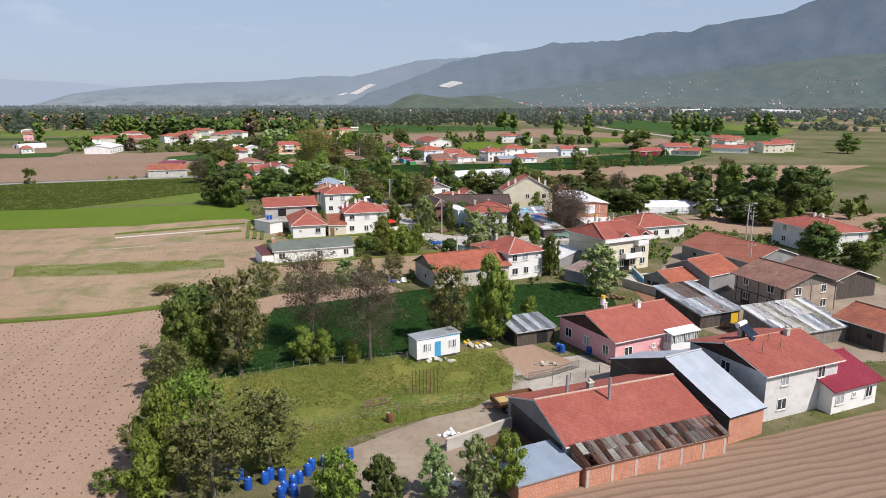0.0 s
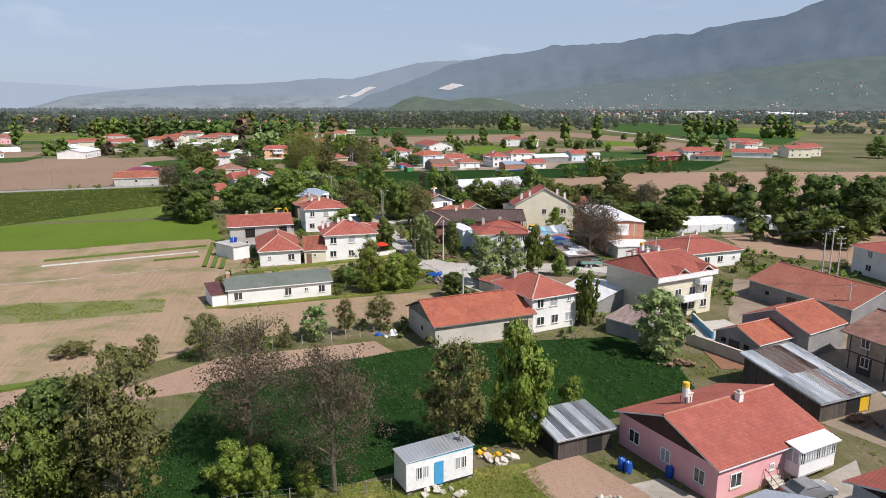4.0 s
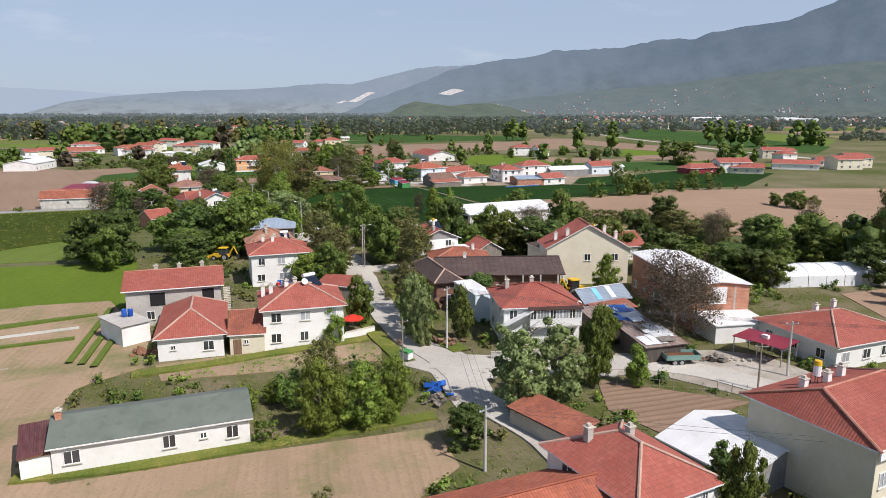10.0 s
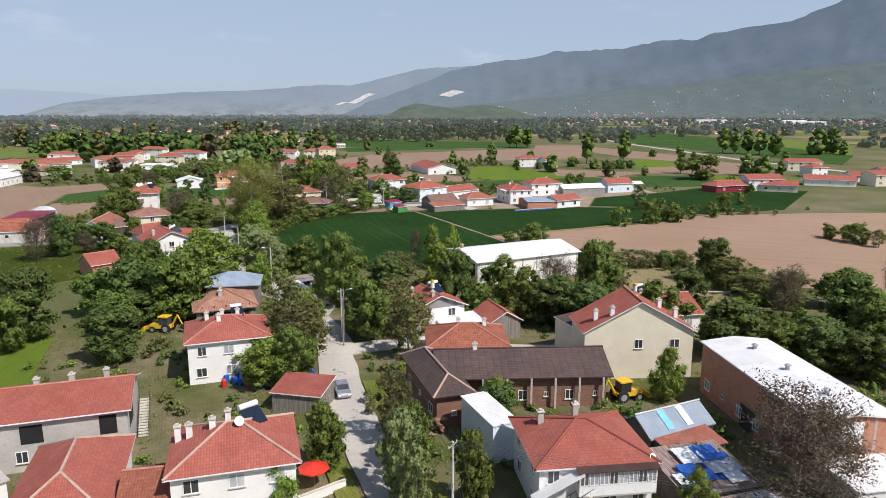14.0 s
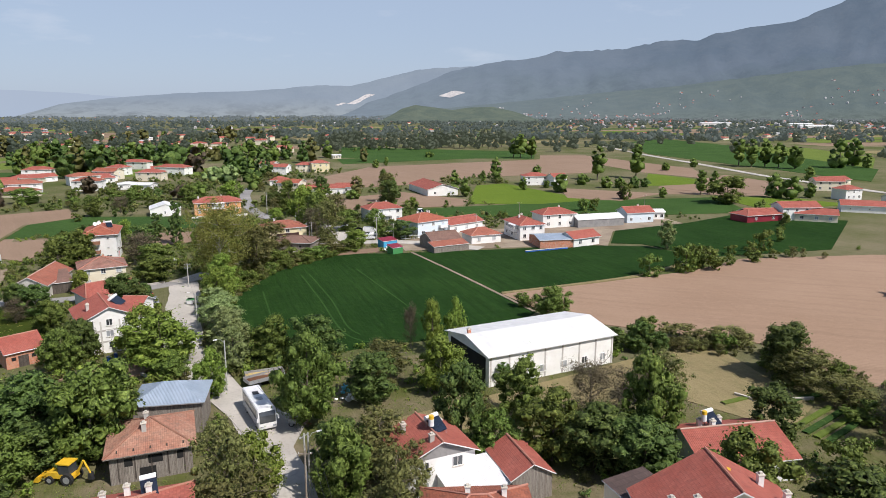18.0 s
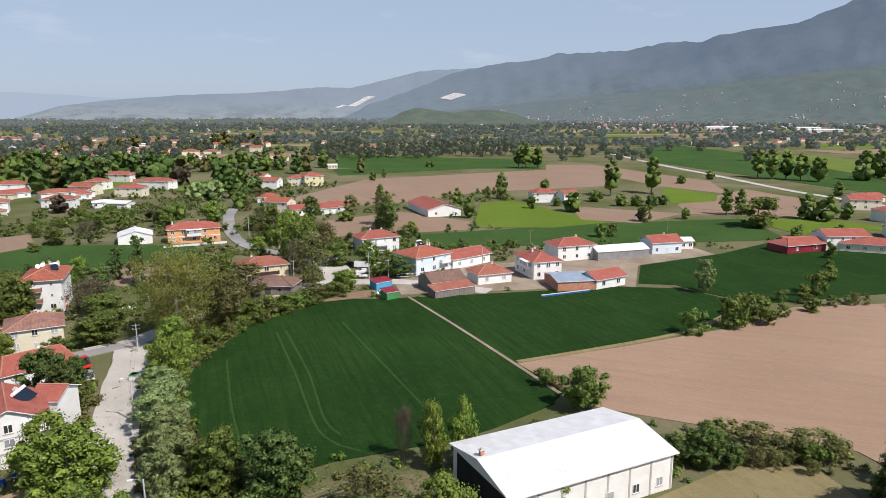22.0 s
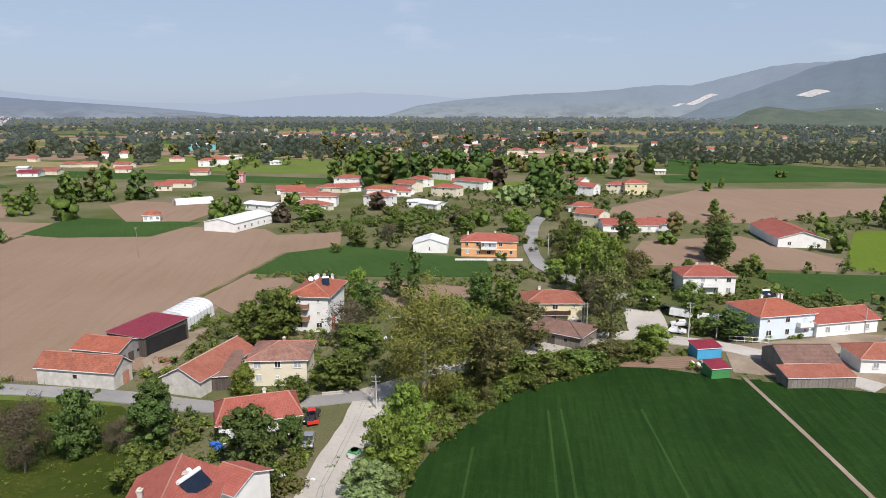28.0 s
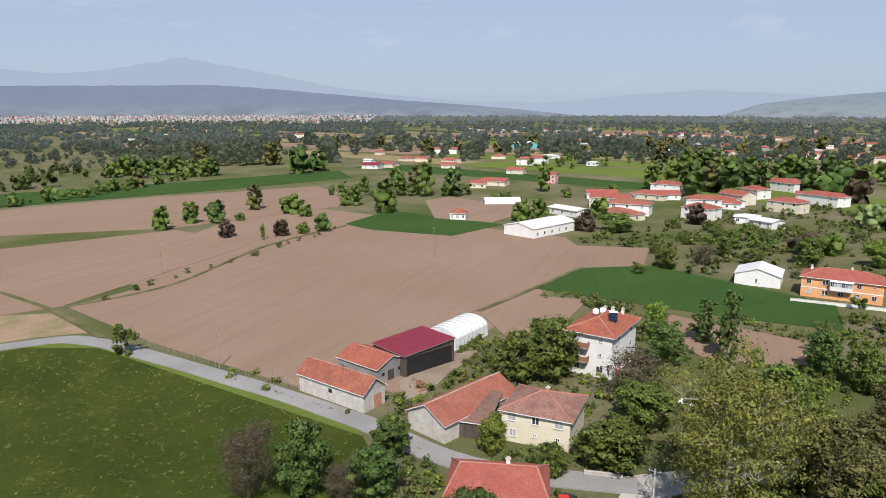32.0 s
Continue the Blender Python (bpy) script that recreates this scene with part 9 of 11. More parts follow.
far_tree("willow", -14.3, 978.7, 12.3, 13.4)
far_tree("willow", 44.0, 1014.7, 15.7, 11.2)
far_tree("broad", 142.3, 905.4, 16.2, 15.9)
far_tree("broad", 115.1, 852.0, 17.4, 12.5)
far_tree("slim", -143.6, 928.8, 15.5, 12.0)
far_tree("slim", -129.8, 882.0, 19.4, 14.2)
far_tree("slim", -129.8, 917.8, 14.6, 10.6)
far_tree("broad", -118.0, 886.5, 20.1, 14.3)
far_tree("slim", -113.7, 897.6, 20.4, 13.9)
far_tree("slim", -105.5, 899.5, 18.0, 13.4)
far_tree("slim", -103.4, 929.9, 21.9, 15.8)
far_tree("slim", -90.0, 882.0, 20.6, 12.5)
far_tree("slim", -84.8, 910.0, 17.6, 12.9)
far_tree("slim", -76.3, 887.5, 13.4, 9.6)
far_tree("slim", -70.0, 903.3, 16.2, 12.2)
far_tree("slim", -61.3, 910.0, 18.9, 11.1)
far_tree("slim", -53.2, 891.1, 17.8, 11.4)
far_tree("slim", -47.2, 930.9, 20.7, 11.4)
far_tree("slim", -38.2, 914.9, 17.7, 10.5)
far_tree("broad", -31.3, 883.0, 19.4, 14.9)
far_tree("slim", -23.4, 917.9, 20.3, 15.6)
far_tree("broad", -16.1, 898.6, 16.1, 14.6)
far_tree("slim", -9.8, 926.9, 22.0, 12.0)
far_tree("slim", -3.5, 932.0, 20.7, 10.8)
far_tree("slim", 4.1, 928.9, 17.4, 15.8)
far_tree("slim", 10.8, 953.0, 20.6, 11.1)
far_tree("slim", 16.7, 925.9, 22.0, 11.3)
far_tree("slim", 22.4, 909.1, 22.0, 12.3)
far_tree("slim", 30.0, 930.0, 17.4, 10.1)
far_tree("broad", 35.8, 905.3, 13.7, 12.2)
far_tree("slim", 44.1, 943.5, 22.0, 11.6)
far_tree("slim", 47.6, 899.6, 21.7, 12.8)
far_tree("broad", 56.2, 916.0, 20.3, 14.3)
far_tree("slim", 65.9, 942.4, 22.0, 15.4)
far_tree("slim", 72.3, 916.0, 19.0, 14.3)
far_tree("broad", -307.7, 312.5, 9.9, 9.7)
far_tree("broad", -317.2, 326.9, 10.1, 9.4)
far_tree("deep", -311.6, 336.7, 10.2, 10.4)
far_tree("olive", -340.2, 364.6, 12.7, 9.7)
far_tree("broad", -316.6, 373.8, 9.1, 12.5)
far_tree("broad", -305.6, 375.6, 5.2, 7.7)
far_tree("bush", -311.8, 346.9, 3.0, 5.4)
far_tree("bud", -276.5, 328.0, 6.5, 8.5)
far_tree("bud", -266.5, 346.5, 6.6, 7.4)
far_tree("slim", -262.6, 337.5, 6.4, 2.1)
far_tree("broad", -266.0, 355.6, 4.5, 6.2)
far_tree("deep", -266.4, 364.2, 7.4, 8.2)
far_tree("broad", -326.6, 406.2, 13.4, 8.6)
far_tree("broad", -322.4, 410.6, 11.6, 7.4)
far_tree("broad", -295.2, 411.2, 15.4, 14.6)
far_tree("olive", -471.6, 341.3, 12.9, 10.0)
far_tree("broad", -467.7, 326.1, 7.2, 9.7)
far_tree("deep", -500.3, 461.3, 21.3, 20.9)
far_tree("deep", -511.4, 482.5, 17.8, 19.2)
far_tree("broad", -580.2, 528.9, 22.0, 24.1)
far_tree("pine", -664.6, 601.4, 18.1, 14.2)
far_tree("broad", -372.1, 444.4, 8.8, 8.7)
far_tree("broad", -413.7, 493.4, 10.2, 11.6)
far_tree("broad", -345.4, 452.7, 13.2, 9.7)
far_tree("olive", -362.7, 474.7, 16.2, 10.3)
far_tree("broad", -335.1, 463.4, 22.0, 12.9)
far_tree("deep", -324.2, 474.8, 17.8, 14.2)
far_tree("broad", -572.1, 697.2, 18.1, 17.8)
far_tree("broad", -522.6, 636.2, 16.2, 10.6)
far_tree("broad", -541.3, 729.1, 18.1, 23.7)
far_tree("broad", -309.0, 530.3, 22.0, 10.3)
far_tree("broad", -237.7, 445.9, 9.4, 10.2)
far_tree("broad", -232.4, 451.5, 10.4, 10.2)
far_tree("deep", -437.0, 705.2, 11.6, 15.5)
far_tree("broad", -275.5, 587.2, 18.2, 14.3)
far_tree("broad", -267.3, 595.7, 20.4, 15.7)
far_tree("deep", -242.4, 578.7, 20.4, 16.7)
far_tree("olive", -249.7, 609.4, 21.0, 17.7)
far_tree("deep", -235.7, 606.2, 20.4, 18.6)
far_tree("deep", -236.5, 627.5, 18.2, 14.3)
far_tree("pine", -230.6, 633.7, 21.1, 10.0)
far_tree("deep", -197.2, 621.6, 15.5, 18.5)
far_tree("deep", -202.8, 657.9, 17.4, 19.9)
far_tree("bud", -175.0, 625.5, 18.3, 17.9)
far_tree("willow", -137.8, 549.4, 9.9, 13.8)
far_tree("willow", -127.7, 548.5, 11.2, 12.0)
far_tree("deep", -150.4, 633.2, 17.7, 19.9)
far_tree("broad", -146.1, 655.5, 22.0, 16.0)
far_tree("broad", -282.2, 763.0, 14.1, 15.6)
far_tree("deep", -274.2, 771.3, 13.1, 16.6)
far_tree("broad", -244.0, 766.3, 11.7, 17.6)
far_tree("broad", -215.9, 749.7, 12.7, 16.6)
far_tree("broad", -196.7, 751.5, 14.0, 16.2)
far_tree("broad", -162.4, 759.0, 15.8, 11.6)
far_tree("broad", -161.7, 787.9, 14.8, 12.1)
far_tree("broad", -105.1, 515.3, 8.9, 9.6)
far_tree("deep", -84.0, 537.3, 7.5, 6.5)
far_tree("broad", -223.5, 480.2, 9.3, 10.7)
far_tree("bud", -204.0, 450.2, 8.3, 10.5)
far_tree("bud", -187.1, 500.7, 8.9, 10.3)
far_tree("broad", -150.5, 468.4, 6.7, 5.7)
far_tree("broad", -146.0, 473.1, 5.3, 5.2)
far_tree("deep", -141.4, 477.8, 5.3, 5.2)
far_tree("bud", -128.6, 474.8, 7.2, 11.3)
far_tree("broad", -122.8, 480.8, 7.7, 10.4)
far_tree("broad", -283.6, 560.9, 4.3, 8.3)
far_tree("broad", -282.5, 521.7, 5.3, 6.5)
far_tree("broad", -296.7, 488.6, 3.8, 15.7)
far_tree("broad", -638.2, 709.9, 13.0, 15.3)
far_tree("broad", -750.1, 724.2, 17.4, 21.3)
far_tree("broad", -673.1, 703.8, 14.7, 17.0)
far_tree("broad", -551.1, 341.0, 11.2, 14.4)
far_tree("broad", -562.1, 353.1, 14.8, 16.9)
far_tree("deep", -537.4, 356.2, 14.3, 11.4)
far_tree("deep", -552.0, 369.2, 12.9, 15.0)
far_tree("broad", -546.9, 377.9, 15.0, 11.1)
far_tree("broad", -546.5, 385.1, 14.3, 16.1)
far_tree("broad", -523.3, 388.4, 13.5, 12.1)
far_tree("broad", -522.0, 396.9, 12.9, 13.8)
far_tree("deep", -523.5, 404.9, 14.7, 14.0)
far_tree("slim", -646.3, 426.5, 22.0, 15.0)
far_tree("olive", -620.5, 423.3, 22.0, 10.7)
far_tree("olive", -640.7, 435.6, 22.0, 11.6)
far_tree("slim", -644.6, 445.3, 22.0, 14.3)
far_tree("slim", -604.0, 438.1, 20.4, 14.4)
far_tree("slim", -624.5, 453.3, 22.0, 15.5)
far_tree("slim", -592.8, 449.0, 20.8, 11.1)
far_tree("slim", -603.0, 459.8, 22.0, 15.2)
far_tree("slim", -598.8, 463.4, 22.0, 12.9)
far_tree("slim", -608.0, 473.8, 22.0, 15.6)
far_tree("olive", -585.2, 472.6, 22.0, 14.2)
far_tree("olive", -588.1, 480.1, 22.0, 15.3)
far_tree("broad", -774.7, 386.2, 12.6, 15.5)
far_tree("broad", -769.3, 393.9, 13.7, 13.9)
far_tree("broad", -823.1, 415.1, 16.0, 13.3)
far_tree("broad", -744.4, 406.4, 12.9, 13.7)
far_tree("broad", -758.8, 420.5, 12.2, 12.5)
far_tree("broad", -786.2, 441.4, 12.3, 16.6)
far_tree("broad", -792.3, 454.2, 17.3, 12.8)
far_tree("broad", -716.7, 445.2, 15.8, 16.6)
far_tree("broad", -671.1, 671.5, 11.0, 22.2)
far_tree("deep", -724.3, 726.0, 19.2, 18.8)
far_tree("olive", -633.5, 674.1, 16.9, 19.1)
far_tree("broad", -642.4, 692.6, 12.2, 15.1)
far_tree("broad", -614.6, 684.3, 13.1, 15.8)
far_tree("olive", -657.1, 734.3, 12.8, 19.2)
far_tree("broad", -617.3, 721.5, 13.5, 18.3)
far_tree("deep", -670.0, 785.7, 20.0, 14.7)
far_tree("olive", -605.3, 751.4, 11.1, 15.4)
far_tree("broad", -594.8, 754.9, 15.6, 17.2)
far_tree("broad", -655.3, 822.4, 12.3, 15.6)
far_tree("olive", -653.3, 837.2, 18.3, 16.5)
far_tree("olive", -638.1, 838.4, 19.5, 17.0)
far_tree("broad", -556.7, 777.2, 17.9, 18.8)
far_tree("deep", -564.0, 804.6, 16.5, 20.1)
far_tree("broad", -515.7, 765.8, 19.5, 19.7)
far_tree("broad", -509.7, 770.7, 19.5, 20.3)
far_tree("olive", -449.7, 720.8, 16.3, 13.3)
far_tree("deep", -485.2, 776.1, 16.7, 17.6)
far_tree("deep", -486.2, 796.3, 22.0, 19.7)
far_tree("deep", -455.3, 773.6, 15.0, 17.6)
far_tree("broad", -456.9, 795.6, 18.9, 12.8)
far_tree("broad", -431.1, 776.2, 15.8, 18.8)
far_tree("broad", -424.7, 786.1, 19.3, 11.1)
far_tree("olive", -406.9, 776.5, 20.4, 14.6)
far_tree("deep", -392.4, 776.1, 20.6, 18.1)
far_tree("deep", -308.3, 788.5, 17.5, 13.7)
far_tree("deep", -321.4, 829.8, 14.9, 10.4)
far_tree("broad", -320.0, 851.1, 14.1, 16.0)
far_tree("broad", -285.0, 801.6, 17.3, 10.2)
far_tree("deep", -302.9, 863.7, 13.5, 12.2)
far_tree("deep", -296.9, 879.1, 13.1, 16.6)
far_tree("olive", -260.6, 813.7, 12.6, 11.4)
far_tree("deep", -277.2, 876.5, 11.2, 14.1)
far_tree("olive", -310.7, 1067.0, 13.2, 15.5)
far_tree("olive", -324.1, 1140.6, 20.6, 13.9)
far_tree("olive", -303.8, 1124.4, 20.7, 23.0)
far_tree("broad", -292.9, 1137.3, 14.5, 19.6)
far_tree("deep", -280.3, 1132.5, 17.7, 19.3)
far_tree("olive", -287.6, 1199.6, 14.5, 24.8)
far_tree("broad", -241.1, 1064.5, 13.0, 14.5)
far_tree("deep", -244.5, 1117.8, 16.3, 12.8)
far_tree("deep", -255.2, 1194.7, 13.3, 22.7)
far_tree("olive", -436.7, 961.1, 10.1, 19.2)
far_tree("broad", -424.8, 967.2, 14.1, 20.4)
far_tree("broad", -469.2, 1077.9, 15.2, 21.6)
far_tree("olive", -398.9, 975.6, 13.9, 14.2)
far_tree("deep", -395.6, 986.6, 15.3, 19.6)
far_tree("olive", -407.1, 1029.0, 15.3, 20.5)
far_tree("broad", -393.6, 1021.7, 13.7, 17.4)
far_tree("olive", -419.1, 1102.4, 16.4, 22.7)
far_tree("deep", -423.9, 1149.2, 12.4, 19.0)
far_tree("broad", -358.0, 1028.6, 11.3, 19.6)
far_tree("deep", -571.6, 805.9, 10.0, 15.0)
far_tree("broad", -674.4, 936.9, 12.0, 16.5)
far_tree("olive", -552.3, 827.3, 8.0, 17.6)
far_tree("broad", -634.3, 935.5, 14.0, 26.7)
far_tree("deep", -590.4, 904.3, 8.8, 15.8)
far_tree("broad", -607.2, 949.1, 13.1, 18.9)
far_tree("deep", -568.8, 917.4, 12.4, 25.0)
far_tree("broad", -548.1, 908.5, 13.5, 20.2)
far_tree("broad", -583.4, 969.6, 13.8, 21.8)
far_tree("olive", -575.3, 976.1, 13.0, 23.3)
far_tree("olive", -494.9, 888.4, 12.0, 21.6)
far_tree("olive", -554.0, 992.0, 13.0, 18.7)
far_tree("olive", -510.8, 954.2, 12.2, 23.1)
far_tree("deep", -331.8, 979.9, 14.3, 17.7)
far_tree("broad", -342.3, 1025.3, 14.4, 12.9)
far_tree("deep", -325.9, 1020.5, 14.1, 12.6)
far_tree("broad", -346.4, 1095.2, 12.6, 13.7)
far_tree("broad", -313.2, 1046.7, 12.4, 20.4)
far_tree("deep", -291.5, 1021.6, 11.2, 14.7)
far_tree("olive", -331.4, 1157.9, 10.2, 18.5)
far_tree("deep", -876.3, 650.2, 18.9, 24.5)
far_tree("broad", -794.2, 626.3, 11.1, 21.1)
far_tree("deep", -752.8, 615.1, 13.9, 18.2)
far_tree("olive", -789.0, 643.5, 14.7, 20.6)
far_tree("deep", -881.8, 708.9, 12.7, 20.3)
far_tree("olive", -796.2, 672.8, 11.6, 21.3)
far_tree("deep", -773.2, 675.3, 10.7, 13.9)
far_tree("broad", -740.7, 668.5, 17.2, 19.5)
far_tree("olive", -767.8, 696.8, 15.8, 16.2)
far_tree("broad", -697.2, 663.7, 9.9, 18.7)
far_tree("broad", -793.7, 741.8, 16.0, 21.6)
far_tree("deep", -337.0, 676.7, 11.3, 10.3)
far_tree("olive", -335.2, 692.6, 15.3, 13.2)
far_tree("broad", -344.0, 721.2, 17.5, 16.2)
far_tree("broad", -340.9, 731.8, 19.3, 10.9)
far_tree("deep", -338.8, 742.2, 18.6, 17.8)
far_tree("broad", -319.7, 728.4, 19.1, 11.7)
far_tree("broad", -293.9, 697.6, 14.0, 16.4)
far_tree("olive", -278.1, 686.7, 10.7, 10.0)
far_tree("broad", -283.8, 712.1, 15.3, 15.0)
far_tree("olive", -269.0, 706.8, 12.0, 16.3)
far_tree("deep", -251.8, 689.2, 14.3, 13.6)
far_tree("deep", -411.2, 793.3, 9.0, 12.0)
far_tree("broad", -388.6, 774.4, 8.3, 11.6)
far_tree("deep", -380.7, 775.7, 12.9, 17.3)
far_tree("olive", -362.6, 762.2, 12.7, 13.9)
far_tree("olive", -354.6, 762.9, 12.2, 18.4)
far_tree("deep", -337.0, 753.6, 8.5, 13.2)
far_tree("broad", -327.2, 759.1, 9.6, 12.8)
far_tree("broad", -333.4, 787.1, 9.0, 17.6)
far_tree("deep", -330.4, 803.9, 11.9, 15.9)
far_tree("deep", -300.4, 766.1, 9.7, 14.0)
far_tree("olive", -284.8, 779.1, 10.9, 13.8)
far_tree("deep", -252.4, 730.1, 15.8, 16.0)
far_tree("deep", -254.2, 765.5, 15.3, 15.0)
far_tree("deep", -228.3, 732.4, 11.1, 15.1)
far_tree("broad", -213.3, 721.3, 14.7, 13.9)
far_tree("olive", -225.7, 785.2, 11.6, 11.3)
far_tree("olive", -195.7, 726.8, 12.9, 16.4)
far_tree("deep", -190.5, 738.2, 10.2, 10.5)
far_tree("broad", -190.3, 777.2, 10.4, 17.3)
far_tree("broad", -179.3, 779.9, 13.5, 17.9)
far_tree("deep", -162.8, 752.5, 11.5, 13.2)
far_tree("broad", -148.3, 735.4, 11.6, 17.1)
far_tree("deep", -138.6, 742.9, 9.8, 12.5)
far_tree("deep", -134.6, 554.8, 10.7, 9.2)
far_tree("deep", -130.4, 560.4, 15.6, 9.0)
far_tree("deep", -120.5, 556.2, 14.8, 10.9)
far_tree("deep", -116.2, 569.3, 14.2, 9.5)
far_tree("deep", -113.9, 584.0, 16.2, 10.2)
tree("broad", -97.3, 290.6, 5.2, 4.8)
tree("deep", -86.9, 281.6, 7.6, 6.2)
row_of(('bush', 'scrub'), -206.7, 270.6, -269.3, 376.3, 16, 1.6, 1, 0.8)
row_of(('bush', 'scrub'), 14.6, 296.0, 20.5, 287.0, 4, 1.9, 2, 0.6)
row_of(('bush', 'scrub', 'fresh'), 66.0, 329.5, 78.0, 342.5, 9, 3.2, 4, 0.9)
row_of(('bush', 'olive'), 85.4, 345.0, 110.7, 339.5, 8, 3.0, 3, 1.0)
belt_of("leaf_mid", 63, 180, 126, 194, 7, 6.0, 4, 6)
belt_of("leaf_mid", 63, 180, 126, 194, 7, 6.0, 54, 6)
belt_of("leaf_deep", 71, 216, 125, 229, 5, 9.0, 5, 5)
belt_of("leaf_mid", 71, 216, 125, 229, 5, 9.0, 55, 5)
row_of(('bush', 'scrub'), -28.5, 70.8, -25.4, 50.8, 8, 3.0, 15, 1.0)
row_of(('bush', 'scrub'), -46.7, 265.0, -36.7, 246.1, 6, 2.0, 16, 0.8)
row_of(('bush', 'scrub'), -11.2, 191.0, -1.8, 164.1, 10, 1.8, 17, 1.0)
row_of(('bush', 'fresh'), -21.0, 144.6, -4.2, 144.6, 8, 3.2, 18, 1.5)
belt_of("leaf_mid", 80, 326, 152, 445, 5, 4.0, 40, 4)
belt_of("leaf_mid", 80, 326, 152, 445, 5, 4.0, 90, 4)
row_of(('broad', 'fresh', 'deep'), 7.3, 248.5, 31.0, 262.8, 9, 4.6, 43, 0.8)
row_of(('broad', 'deep'), 32.3, 261.7, 37.8, 262.8, 4, 5.5, 44, 1.0)
row_of(('scrub', 'olive', 'bush'), 39.7, 261.0, 54.4, 262.5, 10, 3.4, 45, 1.0)
row_of(('broad', 'olive', 'scrub'), 55.2, 258.0, 64.0, 243.7, 9, 4.6, 46, 1.5)
row_of(('bush', 'scrub'), -52.4, 311.2, -40.9, 335.0, 10, 3.0, 60, 1.0)
row_of(('bush',), -40.9, 335.0, -32.5, 348.4, 7, 2.6, 61, 0.8)
belt_of("leaf_deep", -414, 749, -269, 1074, 13, 7.0, 62, 14)
belt_of("leaf_mid", -414, 749, -269, 1074, 13, 7.0, 112, 14)
belt_of("leaf_olive", -414, 749, -269, 1074, 13, 7.0, 162, 14)
belt_of("leaf_deep", -574, 1129, -264, 1457, 13, 7.5, 63, 22)
belt_of("leaf_mid", -574, 1129, -264, 1457, 13, 7.5, 113, 22)
belt_of("leaf_olive", -574, 1129, -264, 1457, 13, 7.5, 163, 22)
belt_of("leaf_deep", -422, 640, -551, 929, 10, 7.0, 64, 14)
belt_of("leaf_mid", -422, 640, -551, 929, 10, 7.0, 114, 14)
belt_of("leaf_mid", -120, 794, 96, 1260, 12, 6.0, 65, 8)
belt_of("leaf_deep", -120, 794, 96, 1260, 12, 6.0, 115, 8)
row_of(('broad', 'olive', 'deep'), -72.5, 422.5, -109.6, 567.5, 9, 6.0, 67, 2.5)
row_of(('broad', 'olive', 'bush'), -160.2, 433.4, -160.4, 485.5, 9, 4.5, 69, 5)
row_of(('broad', 'olive', 'bush'), -191.7, 486.4, -127.1, 494.4, 10, 4.5, 70, 5)
row_of(('bush',), 50.0, 213.1, 70.5, 211.5, 10, 3.5, 19, 2)

belt_of("leaf_mid", -412, 264, -506, 380, 26, 6.5, 92, 4)
belt_of("leaf_deep", -483, 269, -646, 327, 30, 8.0, 93, 8)
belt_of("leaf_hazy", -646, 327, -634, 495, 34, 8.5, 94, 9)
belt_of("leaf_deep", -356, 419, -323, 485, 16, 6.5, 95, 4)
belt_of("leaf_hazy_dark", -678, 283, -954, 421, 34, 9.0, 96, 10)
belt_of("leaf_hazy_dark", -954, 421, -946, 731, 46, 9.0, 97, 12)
plant_groves()

# ---- poles and cables ----
pole(-0.3, 163.9, 8.4, rot=60)
pole(-16.5, 214.0, 7.7, lamp=True, arms=0, rot=30)
pole(-5.7, 158.7, 5.8, kind='wood', rot=10)
pole(2.8, 133.7, 6.0, rot=40)
pole(-16.8, 213.4, 8.2, rot=60)
pole(-35.1, 243.6, 8.5, lamp=True, arms=0, rot=200)
pole(-50.8, 275.0, 7.3, lamp=True, arms=0, rot=180)
pole(-64.4, 307.3, 6.1, arms=2, rot=20)
pole(-43.5, 358.8, 8.0, arms=1, rot=20)
pole(-44.7, 360.7, 6.7, rot=30)
pole(-59.8, 410.7, 8.7, lamp=True, arms=0)
pole(-76.0, 430.0, 8.9)
pole(-18.3, 370.8, 5.6, rot=20)
pole(-23.7, 368.0, 8.2, arms=2, rot=20)
pole(10.5, 389.7, 5.7)
pole(-227.5, 292.1, 9.6, kind='wood')
pole(-143.5, 280.9, 7.0, kind='wood')
pole(-198.6, 370.8, 10.3, kind='wood')
pole(-254.5, 335.3, 7.6, kind='wood')
pole(63.7, 138.5, 10.0, arms=2)
pole(57.2, 123.9, 6.1)
pole(63.8, 141.0, 11.0, lamp=True)
pole(68.0, 150.5, 8.5, lamp=True)
pole(29.4, 418.2, 6.3, kind='wood')
pole(89.5, 450.3, 5.5, kind='wood')
pole(39.1, 154.9, 6.7)
pole(33.8, 150.7, 5.5, kind='wood')
pole(-88.4, 303.5, 5.5)
pole(-16.1, 210.2, 7.8, kind='wood')
cables([(2.8, 133.7, 5.8), (-0.3, 163.9, 8.3), (-16.5, 214.0, 7.6), (-16.8, 213.4, 8.1)])
cables([(-16.8, 213.4, 8.1), (-35.1, 243.6, 8.4), (-50.8, 275.0, 7.1), (-64.4, 307.3, 6.0)], lines=(-0.3, 0.3))
cables([(-0.3, 163.9, 8.3), (39.1, 154.9, 6.5), (63.8, 141.0, 10.8)], lines=(-0.6, -0.2, 0.2, 0.6))
cables([(-44.7, 360.7, 6.5), (-23.7, 368.0, 8.0), (-18.3, 370.8, 5.5), (10.5, 389.7, 5.6)], lines=(-0.4, 0.4))
cables([(2.8, 133.7, 5.8), (57.2, 123.9, 5.9), (63.7, 138.5, 9.8)], lines=(-0.4, 0.4))

